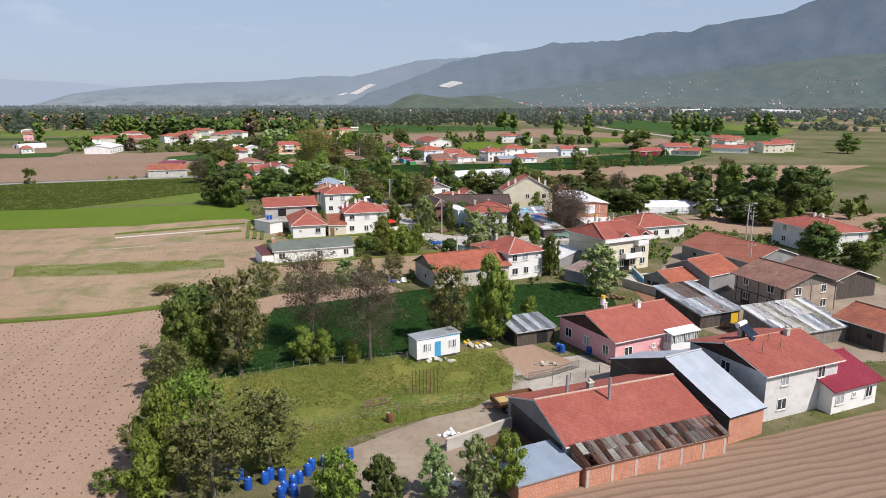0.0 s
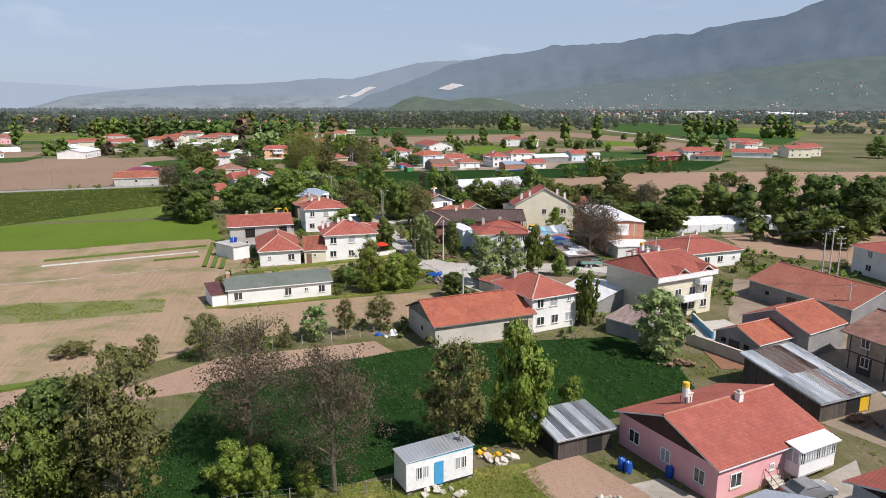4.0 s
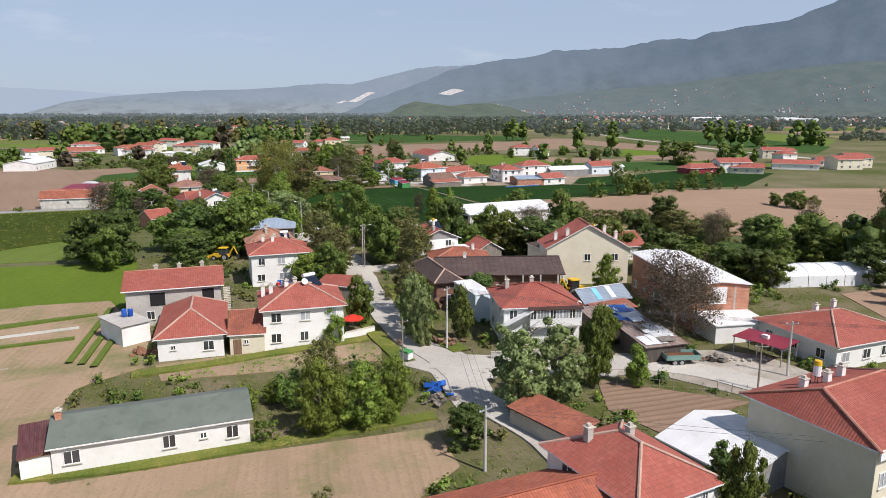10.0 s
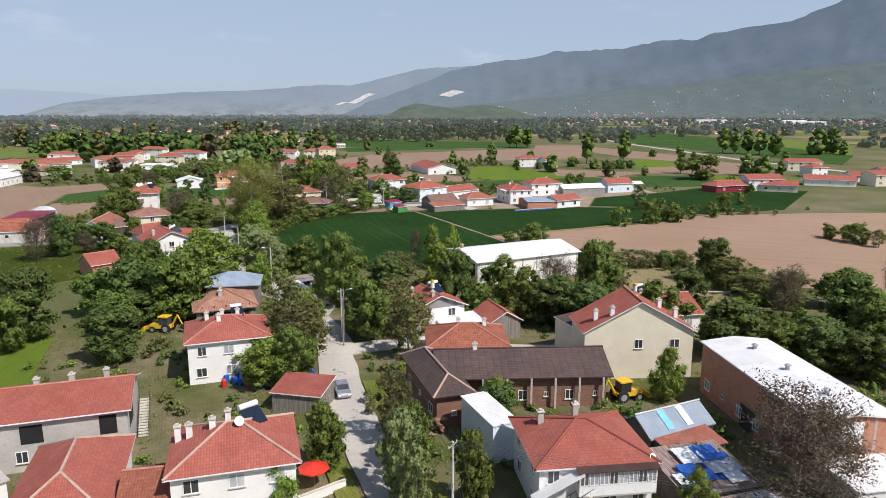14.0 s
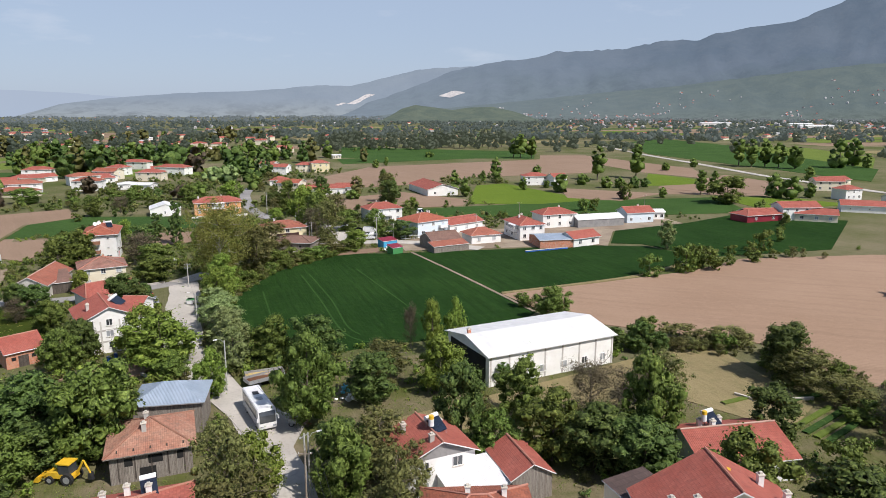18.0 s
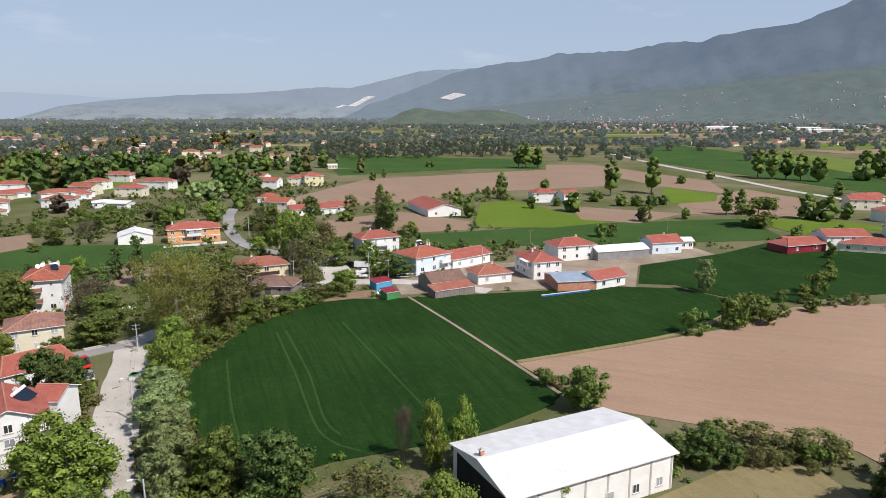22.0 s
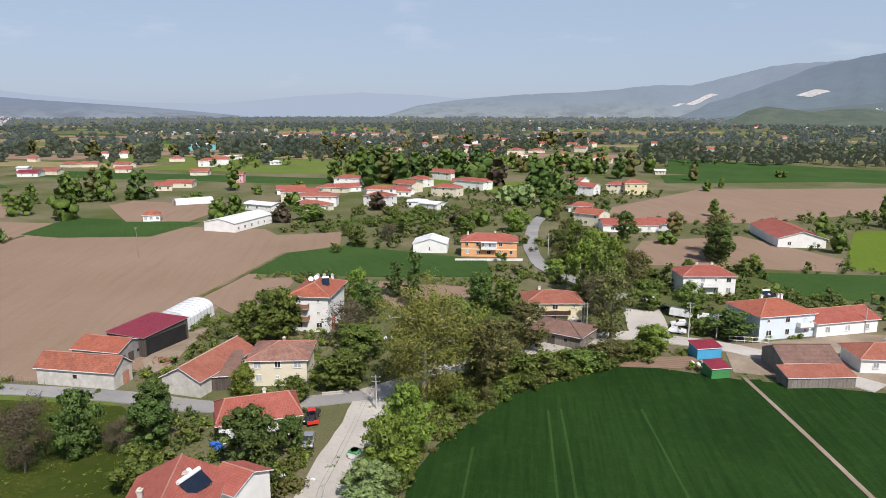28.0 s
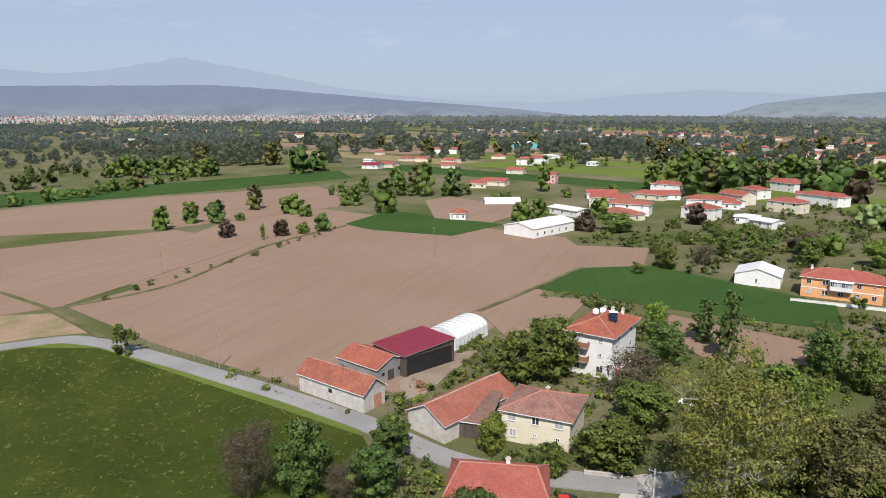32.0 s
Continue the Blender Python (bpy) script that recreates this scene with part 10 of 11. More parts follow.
# ---- vehicles and loose things ----
cabin(-1.1, 82.9, 27, 6.1)
coach(-27.6, 234.1, -61)
car(-13.8, 192.6, -73)
car(-67.0, 292.8, -58, label="silver saloon car beside the red cottage")
car(28.8, 80.1, 17, label="pale silver pickup beside the pink house")
car(-27.5, 383.5, -4, "car_white", "white van parked by the road", True, "van")
car(-26.5, 376.2, -165, "car_white", "white car parked by the road")
car(-26.7, 370.7, 8, "car_white", "white car parked by the fence")
car(-33.1, 388.0, 27, "car_dark", "dark pickup parked on the gravel")
car(-37.2, 394.5, 50, "car_white", "small white car on the verge")
car(-21.7, 384.0, 6, "car_white", "white car parked under trees")
car(-47.8, 365.9, -21, "car_white", "white car by the yellow house")
car(-71.5, 299.4, -69, "car_dark", "dark car parked by the red cottage")
trailer(28.1, 159.0, 4)
trailer(7.6, 67.6, -159, 4.6, 2.2, "rusty_iron", "straw_gold", "rusty farm wagon loaded with straw")
trailer(-30.0, 246.3, 40, 6.0, 2.3, "grey_metal", "rusty_iron", "old grey flatbed trailer under trees", 2, 1.2)
trailer(-30.4, 248.0, 23, 6.0, 2.3, "grey_metal", "straw_gold", "pale flatbed wagon beside the lane", 2, 1.1)
trailer(-21.9, 231.9, -11, 1.8, 1.2, "grey_metal", "rusty_iron", "small grey handcart on the lane", 1, 0.7)
digger(21.2, 191.0, 19)
digger(-46.0, 217.4, 172)
bin_green(-58.5, 292.3, -56)
bin_green(-58.4, 291.9, 0)
bin_green(-58.5, 292.4, 0)
bin_green(-5.3, 159.9, -39)
barrel(-8.5, 57.0)
barrel(-9.4, 56.1)
barrel(-10.6, 55.7)
barrel(-11.6, 55.1)
barrel(-11.8, 54.2)
barrel(-12.3, 53.0)
barrel(-12.7, 52.4)
barrel(-13.9, 53.4)
barrel(-14.9, 53.6)
barrel(-15.2, 52.9)
barrel(-13.2, 51.5)
barrel(-12.3, 51.0)
barrel(-13.3, 50.7)
barrel(-18.2, 53.6)
barrel(-17.5, 53.4)
barrel(-16.4, 52.0)
barrel(-29.5, 196.4)
barrel(-28.2, 195.8)
barrel(-27.3, 195.4)
barrel(-26.8, 195.8)
barrel(-25.8, 195.1)
barrel(-25.2, 194.8)
barrel(-24.5, 194.8)
barrel(-23.8, 195.1)
barrel(-23.1, 195.1)
barrel(-26.7, 197.1)
barrel(-28.4, 197.5)
barrel(-19.1, 197.8)
barrel(-18.5, 198.2)
barrel(15.1, 84.6)
barrel(15.5, 84.0)
barrel(18.8, 83.3)
barrel(-26.3, 195.1, mat="red_plastic", group="red barrels", label="red plastic drum standing in the yard")
barrel(-29.3, 194.8, mat="red_plastic", group="red barrels", label="red plastic drum standing in the yard")
barrel(-18.5, 194.5, mat="red_plastic", group="red barrels", label="red plastic drum standing in the yard")
barrel(-5.4, 64.2, mat="rusty_iron", group="rusty drums", label="rusty iron drum by the wire fence")
barrel(-59.3, 258.1, label="blue water barrel behind the white house")
barrel(-59.8, 256.5, label="blue water barrel behind the white house")

# ---- greenhouses ----
tunnel(69.1, 199.6, 6, 27.1, 7, 3.4, "long film greenhouse with a rounded roof")
tunnel(-129.8, 327.5, 108, 12.2, 8, 4.2, "white rounded tunnel greenhouse beside the maroon barn")
tunnel(-285.4, 476.2, 60, 19.0, 8, 3.2, "far pale film greenhouse at the field edge")

# ---- fences and walls ----
fence([(-25.1, 73.9), (-16.5, 78.7), (-4.5, 80.9)], 12, 1.3, "wire fence with thin grey posts behind the yard", "wood_pole")
fence([(-13.3, 62.2), (-5.5, 65.9), (4.4, 69.0)], 7, 1.3, "wire fence with thin grey posts below the grass", "wood_pole", 4)
fence([(-3.4, 70.8), (-0.6, 71.1)], 8, 3.0, "rusty iron trellis frame in the grass", "rusty_iron", 2)
fence([(-8.3, 67.2), (-5.7, 68.6)], 8, 0.9, "old wooden picket fence in the grass", "wood_pole", 2, "boards_brown")
fence([(10.0, 74.6), (13.1, 76.1), (16.6, 78.6)], 8, 1.0, "weathered wooden rail fence round the garden bed", "wood_pole", 3, "boards_grey")
fence([(12.5, 73.3), (15.6, 74.6), (20.7, 78.3)], 5, 1.2, "thin iron yard fence", "dark_metal", 2)
fence([(-164.3, 273.3), (-141.8, 281.6), (-123.3, 289.1)], 22, 1.2, "wooden post fence along the asphalt road", "wood_pole", 2)
fence([(-133.9, 287.5), (-124.2, 288.3)], 6, 1.2, "wooden post fence along the road", "wood_pole", 2)
fence([(-25.7, 112.3), (-17.9, 116.3), (-9.7, 119.3)], 10, 1.3, "wire fence with pale posts along the plot", "concrete_pole", 2)
fence([(18.7, 152.2), (29.2, 150.4), (32.2, 149.8)], 10, 1.1, "rough post fence along the tilled plot", "wood_pole", 2)
fence([(-18.9, 251.5), (-11.7, 256.8), (-7.8, 256.8)], 5, 1.6, "timber rail fence among the trees", "wood_pole", 2, "boards_grey")
fence([(-15.7, 370.0), (-8.2, 371.9)], 6, 1.3, "white metal yard fence beside the house", "white_paint", 2, "white_paint")
low_wall([(5.1, 160.3), (13.3, 161.5), (14.6, 166.3)])
low_wall([(-14.6, 167.5), (-10.3, 170.9)], 0.9, 0.2, "plaster_white", "white rendered garden wall beside the lane")
low_wall([(0.3, 58.3), (6.8, 62.8)], 1.2, 0.25, "concrete", "pale concrete yard wall below the grass")
low_wall([(31.7, 116.3), (36.8, 107.8)], 1.5, 0.25, "stone_pale", "long pale stone wall along the yard")
low_wall([(35.8, 117.8), (36.1, 126.3)], 1.0, 0.2, "door_blue", "bright blue painted metal yard gate")
low_wall([(-75.7, 307.6), (-71.8, 310.9)], 0.6, 0.3, "concrete", "low concrete bridge wall by the road")
low_wall([(-102.5, 414.6), (-82.8, 424.6)], 0.8, 0.2, "plaster_white", "low white wall before the orange house")
low_wall([(23.9, 349.5), (37.8, 355.3)], 0.5, 0.6, "tarp_blue", "stack covered with bright blue tarpaulin")
low_wall([(43.5, 242.4), (45.9, 239.9), (54.8, 240.7)], 0.4, 0.3, "stone_pale", "low pale stone edging in the garden")
low_wall([(-51.6, 250.5), (-42.2, 243.6)], 0.4, 0.3, "concrete", "low concrete edge beside the lane")
heap(-1.0, 80.8, 6, 1.6, 0.4, "stone_pale", "pale broken rubble around the container cabin", 1, "rubble_heap", 14)
heap(4.6, 86.0, 4, 1.6, 0.5, "stone_pale", "pale rubble behind the container cabin", 2, "rubble_heap", 14)
heap(4.4, 86.9, 4, 1, 0.8, "yellow_paint", "stack of orange and yellow formwork panels", 3, "panel_stack", 10)
heap(0.6, 61.6, 2, 1.4, 0.8, "film_white", "white plastic sacks in the yard", 4, "sack_heap", 8)
heap(-0.4, 53.4, 3.5, 2, 0.8, "film_white", "crumpled white plastic sheeting on the ground", 5, "sheet_heap", 10)
heap(-7.4, 119.3, 2.5, 1.5, 1, "film_white", "white and blue sacks by the barn", 6, "sack_heap", 9)
heap(-9.0, 119.3, 1.5, 1, 0.8, "tarp_blue", "blue tarpaulin bundle by the barn", 7, "tarp_heap", 5)
heap(-1.9, 151.6, 3, 2.4, 1.4, "tarp_blue", "heap covered with bright blue tarpaulin", 8, "tarp_heap", 10)
heap(-1.6, 148.0, 3, 2, 1.0, "boards_grey", "stacked firewood and boards by the lane", 9, "wood_heap", 20)
heap(-1.3, 166.3, 6, 3, 1.0, "boards_brown", "heap of brushwood and timber below the pole", 10, "wood_heap", 34)
heap(-2.0, 183.3, 2.5, 3, 2.2, "boards_brown", "stack of firewood beside the dark house", 11, "wood_heap", 24)
heap(-38.6, 162.5, 6, 3, 0.5, "red_earth", "reddish earth heap beside the house", 12, "earth_heap", 24)
heap(-16.4, 243.6, 3, 2, 2.0, "turquoise_sheet", "shed corner covered with turquoise sheeting", 13, "sheet_heap", 8)
heap(-16.3, 239.9, 3, 2, 1.6, "film_white", "pale plastic covers among the trees", 14, "sheet_heap", 8)
heap(-113.5, 307.0, 4, 3, 0.6, "red_earth", "reddish rubble in the farm yard", 15, "rubble_heap", 24)
heap(-18.8, 352.0, 3, 2, 1.4, "film_white", "pale film tunnel beside the sheds", 16, "sheet_heap", 8)
heap(-64.3, 283.7, 4, 1.4, 0.6, "film_white", "white plastic covers beside the lane", 17, "sheet_heap", 8)
heap(-77.5, 285.7, 3, 2, 1.6, "tarp_blue", "blue tarpaulin behind the red cottage", 18, "tarp_heap", 6)
heap(-58.9, 219.8, 8, 1.2, 0.8, "car_dark", "long dark covered heap at the field edge", 19, "tarp_heap", 16)
heap(51.3, 89.2, 4, 2, 0.8, "film_white", "white sacks below the patched roof", 20, "sack_heap", 14)
heap(-80.6, 338.1, 3, 2, 1, "film_white", "pale covers in the garden", 21, "sheet_heap", 8)
heap(-1.7, 149.6, 3, 2, 1.2, "tarp_blue", "blue covered heap beside the lane", 22, "tarp_heap", 6)
heap(41.1, 99.9, 4, 2, 0.8, "boards_grey", "stacked old boards by the metal shed", 30, "wood_heap", 26)
heap(41.4, 93.6, 2.5, 2, 0.6, "boards_brown", "loose timber in the yard", 31, "wood_heap", 18)
heap(12.9, 79.8, 3, 1, 0.5, "stone_pale", "pale stones beside the garden bed", 32, "rubble_heap", 16)
heap(34.8, 159.9, 9, 1, 0.5, "stone_pale", "low row of field stones along the plot", 33, "rubble_heap", 40)
heap(28.4, 108.4, 4, 2, 0.6, "boards_brown", "firewood below the yard wall", 34, "wood_heap", 20)
heap(32.2, 160.1, 3, 2, 0.8, "boards_grey", "scrap boards beside the trailer", 35, "wood_heap", 20)
heap(-14.3, 244.5, 4, 1.5, 0.7, "boards_grey", "old boards among the trees", 36, "wood_heap", 18)

# ---- tracks in the wheat ----
strip("wheel_track", "wheat_track", [(-39.1, 319.8), (-29.7, 295.5), (-22.3, 275.0), (-18.4, 268.7), (-13.8, 265.9)], 0.38, 0.110, "pale wheel track through the wheat")
strip("wheel_track", "wheat_track", [(-37.4, 321.3), (-27.2, 295.6), (-21.1, 276.8), (-17.6, 271.0)], 0.38, 0.110, "pale wheel track through the wheat")
strip("wheel_track", "wheat_track", [(-44.9, 302.9), (-36.8, 279.8), (-30.0, 263.8)], 0.38, 0.110, "pale wheel track through the wheat")
strip("wheel_track", "wheat_track", [(-25.5, 327.2), (-12.9, 298.8), (-5.2, 281.2)], 0.38, 0.110, "pale wheel track through the wheat")

# ---- tractor and parasol ----
tractor(-71.2, 298.9, 136)
parasol(-13.3, 171.1)



from mathutils.bvhtree import BVHTree


# ---- pale quarries on the slope ----
def quarry(on, az, el, wide, high, tilt):
    """A pale stepped cut, laid on the face of the mountain range."""
    me = bpy.data.objects[on].data
    tree_of = BVHTree.FromPolygons([v.co for v in me.vertices], [p.vertices[:] for p in me.polygons])
    eye = Vector((0, 96, 31))
    bm = bmesh.new()
    rows = []
    for j in range(7):
        row = []
        for k in range(13):
            u, v = k / 6 - 1, j / 3 - 1
            edge = (1 - 0.5 * abs(v) ** 2) * (1 + 0.25 * noise.noise((j * 0.9, az, 2)))
            a, e = radians(az + wide * u * edge), radians(el + high * v * (1 - 0.6 * u * u) + tilt * u)
            p, _, _, dist = tree_of.ray_cast(eye, Vector((math.sin(a) * math.cos(e), math.cos(a) * math.cos(e), math.sin(e))))
            row.append(bm.verts.new(p.lerp(eye, (6 + 3 * (j % 2)) / dist)) if p else None)
        rows.append(row)
    for a, b in zip(rows, rows[1:]):
        for k in range(12):
            if all((a[k], a[k + 1], b[k], b[k + 1])):
                bm.faces.new((a[k], a[k + 1], b[k + 1], b[k]))
    tagged(link("quarry_face", bm, "quarry_stone"), "pale quarry cut on the mountain slope", kind="structure")


quarry("backdrop_right_range", 0.66, 1.35, 0.98, 0.24, 0.12)
quarry("backdrop_haze_range", -6.66, 0.94, 1.1, 0.17, 0.34)
quarry("backdrop_haze_range", -8.3, 0.55, 0.5, 0.08, 0.08)


# ---- woods of the plain ----
def inside(poly, x, y):
    hit, j = False, len(poly) - 1
    for i in range(len(poly)):
        (xi, yi), (xj, yj) = poly[i], poly[j]
        if (yi > y) != (yj > y) and x < (xj - xi) * (y - yi) / (yj - yi) + xi:
            hit = not hit
        j = i
    return hit


def woods(label, r0, r1, n, count, size, seed, material, az0=-95, az1=48, tall=(5, 9), thresh=-0.05, scale=0.006):
    """Far trees and hedges of the valley, in loose belts, as one mesh."""
    rnd = random.Random(seed)
    centres, radii = [], []
    bounds = [(min(q[0] for q in p), max(q[0] for q in p), min(q[1] for q in p), max(q[1] for q in p)) for p in FIELDS]
    tries = 0
    while len(centres) < n * 3 and tries < n * 14:
        tries += 1
        a, r = radians(rnd.uniform(az0, az1)), math.exp(rnd.uniform(math.log(r0), math.log(r1)))
        x, y = math.sin(a) * r, 150 + math.cos(a) * r
        if noise.noise((x * scale, y * scale * 1.8, seed)) < thresh or any(b[0] < x < b[1] and b[2] < y < b[3] and inside(p, x, y) for p, b in zip(FIELDS, bounds)):
            continue
        h = rnd.uniform(*tall)
        for k in range(3):
            centres.append((x + rnd.gauss(0, h * 0.45), y + rnd.gauss(0, h * 0.45), h * (0.28 + 0.2 * k)))
            radii.append(h * (0.62, 0.6, 0.42)[k])
    me = leaf_cloud("far_woods", centres, radii, count, size, material, seed, 0.9, hull=0.85, sub=1)
    tagged(new("far_woods", me), label, "woods", kind="stuff")


def plots(seed, x0, x1, y0, y1, a, b, turn):
    """Fields of the far plain, side by side in a turned grid with gaps for woods and hamlets."""
    rnd = random.Random(seed)
    m = Matrix.Rotation(radians(turn), 2)
    rows = int((y1 - y0) / b)
    for j in range(rows):
        x = x0 + rnd.uniform(0, a)
        while x < x1:
            wide, deep = a * rnd.uniform(0.5, 1.6), b * rnd.uniform(0.6, 0.92)
            y = y0 + j * b
            corners = [m @ Vector(c) for c in ((x, y), (x + wide, y + rnd.uniform(-8, 8)), (x + wide, y + deep), (x, y + deep + rnd.uniform(-8, 8)))]
            mid = sum(corners, Vector((0, 0))) / 4
            x += wide + rnd.uniform(6, 20)
            if rnd.random() < 0.42 or mid.y < 420 or any(inside(p, q.x, q.y) for p in FIELDS for q in corners + [mid]) or any(inside([tuple(c) for c in corners], *p[0]) for p in FIELDS):
                continue
            mat, label = rnd.choice((("soil_far", "far bare brown field"), ("soil_far", "far bare brown field"), ("wheat_mid", "far green field of crop"), ("grass_field", "far green grass field"), ("pasture_dry", "far dry yellowish field")))
            patch("field_far", mat, [tuple(c) for c in corners], 0.05, label)


plots(71, -2600, 300, 620, 1900, 170, 75, 12)
plots(72, 150, 1900, 620, 1900, 170, 75, 12)
plots(73, -2300, -150, 200, 620, 150, 70, 12)


# the woods' haze is in their leaf colours, which glow
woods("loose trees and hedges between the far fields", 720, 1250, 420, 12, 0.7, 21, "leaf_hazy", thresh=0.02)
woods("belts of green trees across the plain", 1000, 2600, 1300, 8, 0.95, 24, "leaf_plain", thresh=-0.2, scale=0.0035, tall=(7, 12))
woods("belts of dark trees across the plain", 1000, 2600, 1900, 8, 0.95, 25, "leaf_hazy_plain_dark", thresh=-0.3, scale=0.0035, tall=(7, 12))
woods("distant tree belts of the plain", 2300, 4200, 2600, 3, 2.2, 26, "leaf_hazy_far", az0=-62, thresh=-0.4, tall=(8, 13), scale=0.002)
woods("hazy woods before the distant town", 1500, 2300, 700, 6, 1.2, 28, "leaf_hazy_plain_dark", az0=-95, az1=-55, thresh=-0.25, tall=(7, 12), scale=0.003)


def town(label, az0, az1, r0, r1, n, seed, tall=(4, 9), red=0.6):
    """Distant houses too small to tell apart, as one mesh."""
    rnd = random.Random(seed)
    bm = bmesh.new()
    for k in range(n):
        a, r = radians(rnd.uniform(az0, az1)), rnd.uniform(r0, r1)
        x, y = math.sin(a) * r, 150 + math.cos(a) * r
        if any(inside(p, x, y) for p in FIELDS):
            continue
        w, d, h = rnd.uniform(3.2, 5), rnd.uniform(3, 4.2), rnd.uniform(*tall)
        m = pose(x, y, 0, 0, 0, rnd.uniform(0, 180))
        box(bm, -w, w, -d, d, -1, h, m, 0)
        v = [bm.verts.new(m @ Vector(c)) for c in ((-w - 0.5, -d - 0.5, h), (w + 0.5, -d - 0.5, h), (w + 0.5, d + 0.5, h), (-w - 0.5, d + 0.5, h), (-w * 0.5, 0, h + 2.2), (w * 0.5, 0, h + 2.2))]
        slot = 1 if rnd.random() < red else 2
        for f in ((0, 1, 5, 4), (1, 2, 5), (2, 3, 4, 5), (3, 0, 4)):
            bm.faces.new([v[i] for i in f]).material_index = slot
    tagged(link("far_houses", bm, ["far_wall", "tile_far", "far_wall"]), label, "houses", kind="stuff")


town("red-roofed houses of the neighbouring village", -52, -12, 900, 1700, 110, 31, (2.5, 5))
town("scattered far houses of the plain", -30, 30, 1300, 3500, 70, 33, (3, 5), red=0.5)
town("pale dense town at the foot of the mountains", -92, -58, 2300, 4200, 1100, 34, (5, 12), 0.35)
town("pale town on the plain below the foothills", 10, 42, 1450, 2900, 330, 35, (3, 6), 0.5)


def hamlet(label, hill_name, az0, az1, r0, r1, n, seed):
    """Tiny pale houses on the lower slopes, as one mesh."""
    rnd = random.Random(seed)
    me = bpy.data.objects[hill_name].data
    slope = BVHTree.FromPolygons([v.co for v in me.vertices], [p.vertices[:] for p in me.polygons])
    bm = bmesh.new()
    for k in range(n):
        a, r = radians(rnd.uniform(az0, az1)), r0 + (r1 - r0) * rnd.random() ** 2.6
        x, y = math.sin(a) * r, 150 + math.cos(a) * r
        if noise.noise((x * 0.004, y * 0.004, seed)) < 0.02:
            continue
        p, _, _, _ = slope.ray_cast(Vector((x, y, 900)), Vector((0, 0, -1)))
        if p is None:
            continue
        w, q, h = rnd.uniform(2.2, 4.0), rnd.uniform(2.2, 3.5), rnd.uniform(2, 4)
        m = pose(p.x, p.y, p.z, 0, 0, rnd.uniform(0, 180))
        box(bm, -w, w, -q, q, -6, h, m, 0)
        v = [bm.verts.new(m @ Vector(c)) for c in ((-w - 0.5, -q - 0.5, h), (w + 0.5, -q - 0.5, h), (w + 0.5, q + 0.5, h), (-w - 0.5, q + 0.5, h), (-w * 0.5, 0, h + 2.5), (w * 0.5, 0, h + 2.5))]
        for f in ((0, 1, 5, 4), (1, 2, 5), (2, 3, 4, 5), (3, 0, 4)):
            bm.faces.new([v[i] for i in f]).material_index = 1 if k % 2 else 0
    tagged(link("hill_hamlet", bm, ["far_wall", "tile_far"]), label, "houses", kind="stuff")


hamlet("pale scattered houses on the wooded foothills", "backdrop_foothills", 3, 40, 2870, 3350, 330, 81)


# ---- what belongs to single houses ----
def dims(h):
    """Half the width and depth of a house's walls."""
    w = next(c for c in h.children if c.name.startswith("wall"))
    return max(v.co.x for v in w.data.vertices), max(v.co.y for v in w.data.vertices)


w, d = dims(b_pink)
balcony(b_pink, "f", w, d, w - 2.6, 0.9, 4.6, 1.3, glazed=7)
opening(b_pink, "f", w, d, w - 2.6, 0.0, 4.4, 0.8, "stone_pale", "plinth")
stair(b_pink, -0.2, -d - 1.4, 90, 0.8, 1.3, 1.6, 4)
roof_tank(b_pink, -w * 0.35, d * 0.35, 4.6)
w, d = dims(b_apart)
for u in (-w * 0.2, w * 0.68):
    planes, lines = roof_planes("gable_y", 1.3, 1.6, 6.7, 0.9)
    shared("dormer", roof_mesh(planes, 0.12, ["tile_red", "white_paint"]), b_apart, pose(u, -d + 0.9, 0))
bm = bmesh.new()
box(bm, -w - 0.55, w + 0.55, -d - 0.58, -d - 0.45, 5.9, 6.65)
part("eave_band", bm, "white_paint", b_apart)
balcony(b_apart, "f", w, d, w * 0.1, 2.7, 4.2, 1.3)
balcony(b_apart, "f", w, d, w * 0.55, 4.9, 2.6, 1.1)
opening(b_apart, "f", w, d, -w * 0.1, 0.0, 2.4, 2.3, "black_void", "entrance")
roof_tank(b_apart, -w * 0.3, d * 0.4, 8.0)
w, d = dims(b_white340)
solar(b_white340, w * 0.35, d * 0.3, 6.6, 30, 32)
dish(b_white340, w * 0.1, -d * 0.1, 7.0, 20)
w, d = dims(b_white357)
solar(b_white357, w * 0.3, d * 0.4, 6.7, 10, wide=1.5)
w, d = dims(b_gab285)
solar(b_gab285, w * 0.55, d * 0.1, 7.1, 60, wide=3.4)
dish(b_gab285, w * 0.3, d * 0.4, 7.6, 60)
w, d = dims(b_three)
solar(b_three, w * 0.5, -d * 0.1, 9.3, 20, wide=1.6)
for q in ((-0.4, 0.1), (-0.2, 0.3)):
    dish(b_three, w * q[0], d * q[1], 9.4, 20, 0.6)
for z in (2.9, 5.6):
    balcony(b_three, "f", w, d, -w * 0.35, z, 3.2, 1.3, "red_earth")
opening(b_three, "r", w, d, -d * 0.45, 0.0, 2.6, 2.4, "red_plastic", "garage_door")
w, d = dims(b_red33)
roof_tank(b_red33, -w * 0.45, d * 0.2, 4.8)
solar(b_red33, -w * 0.2, d * 0.3, 4.6, 20)
w, d = dims(b_gable18)
roof_tank(b_gable18, 0.0, -d * 0.2, 6.7)
solar(b_gable18, w * 0.2, -d * 0.1, 6.5, 20)
w, d = dims(b_balc)
balcony(b_balc, "f", w, d, w * 0.32, 2.7, w * 1.35, 0.9, glazed=8, awning="dark_timber")
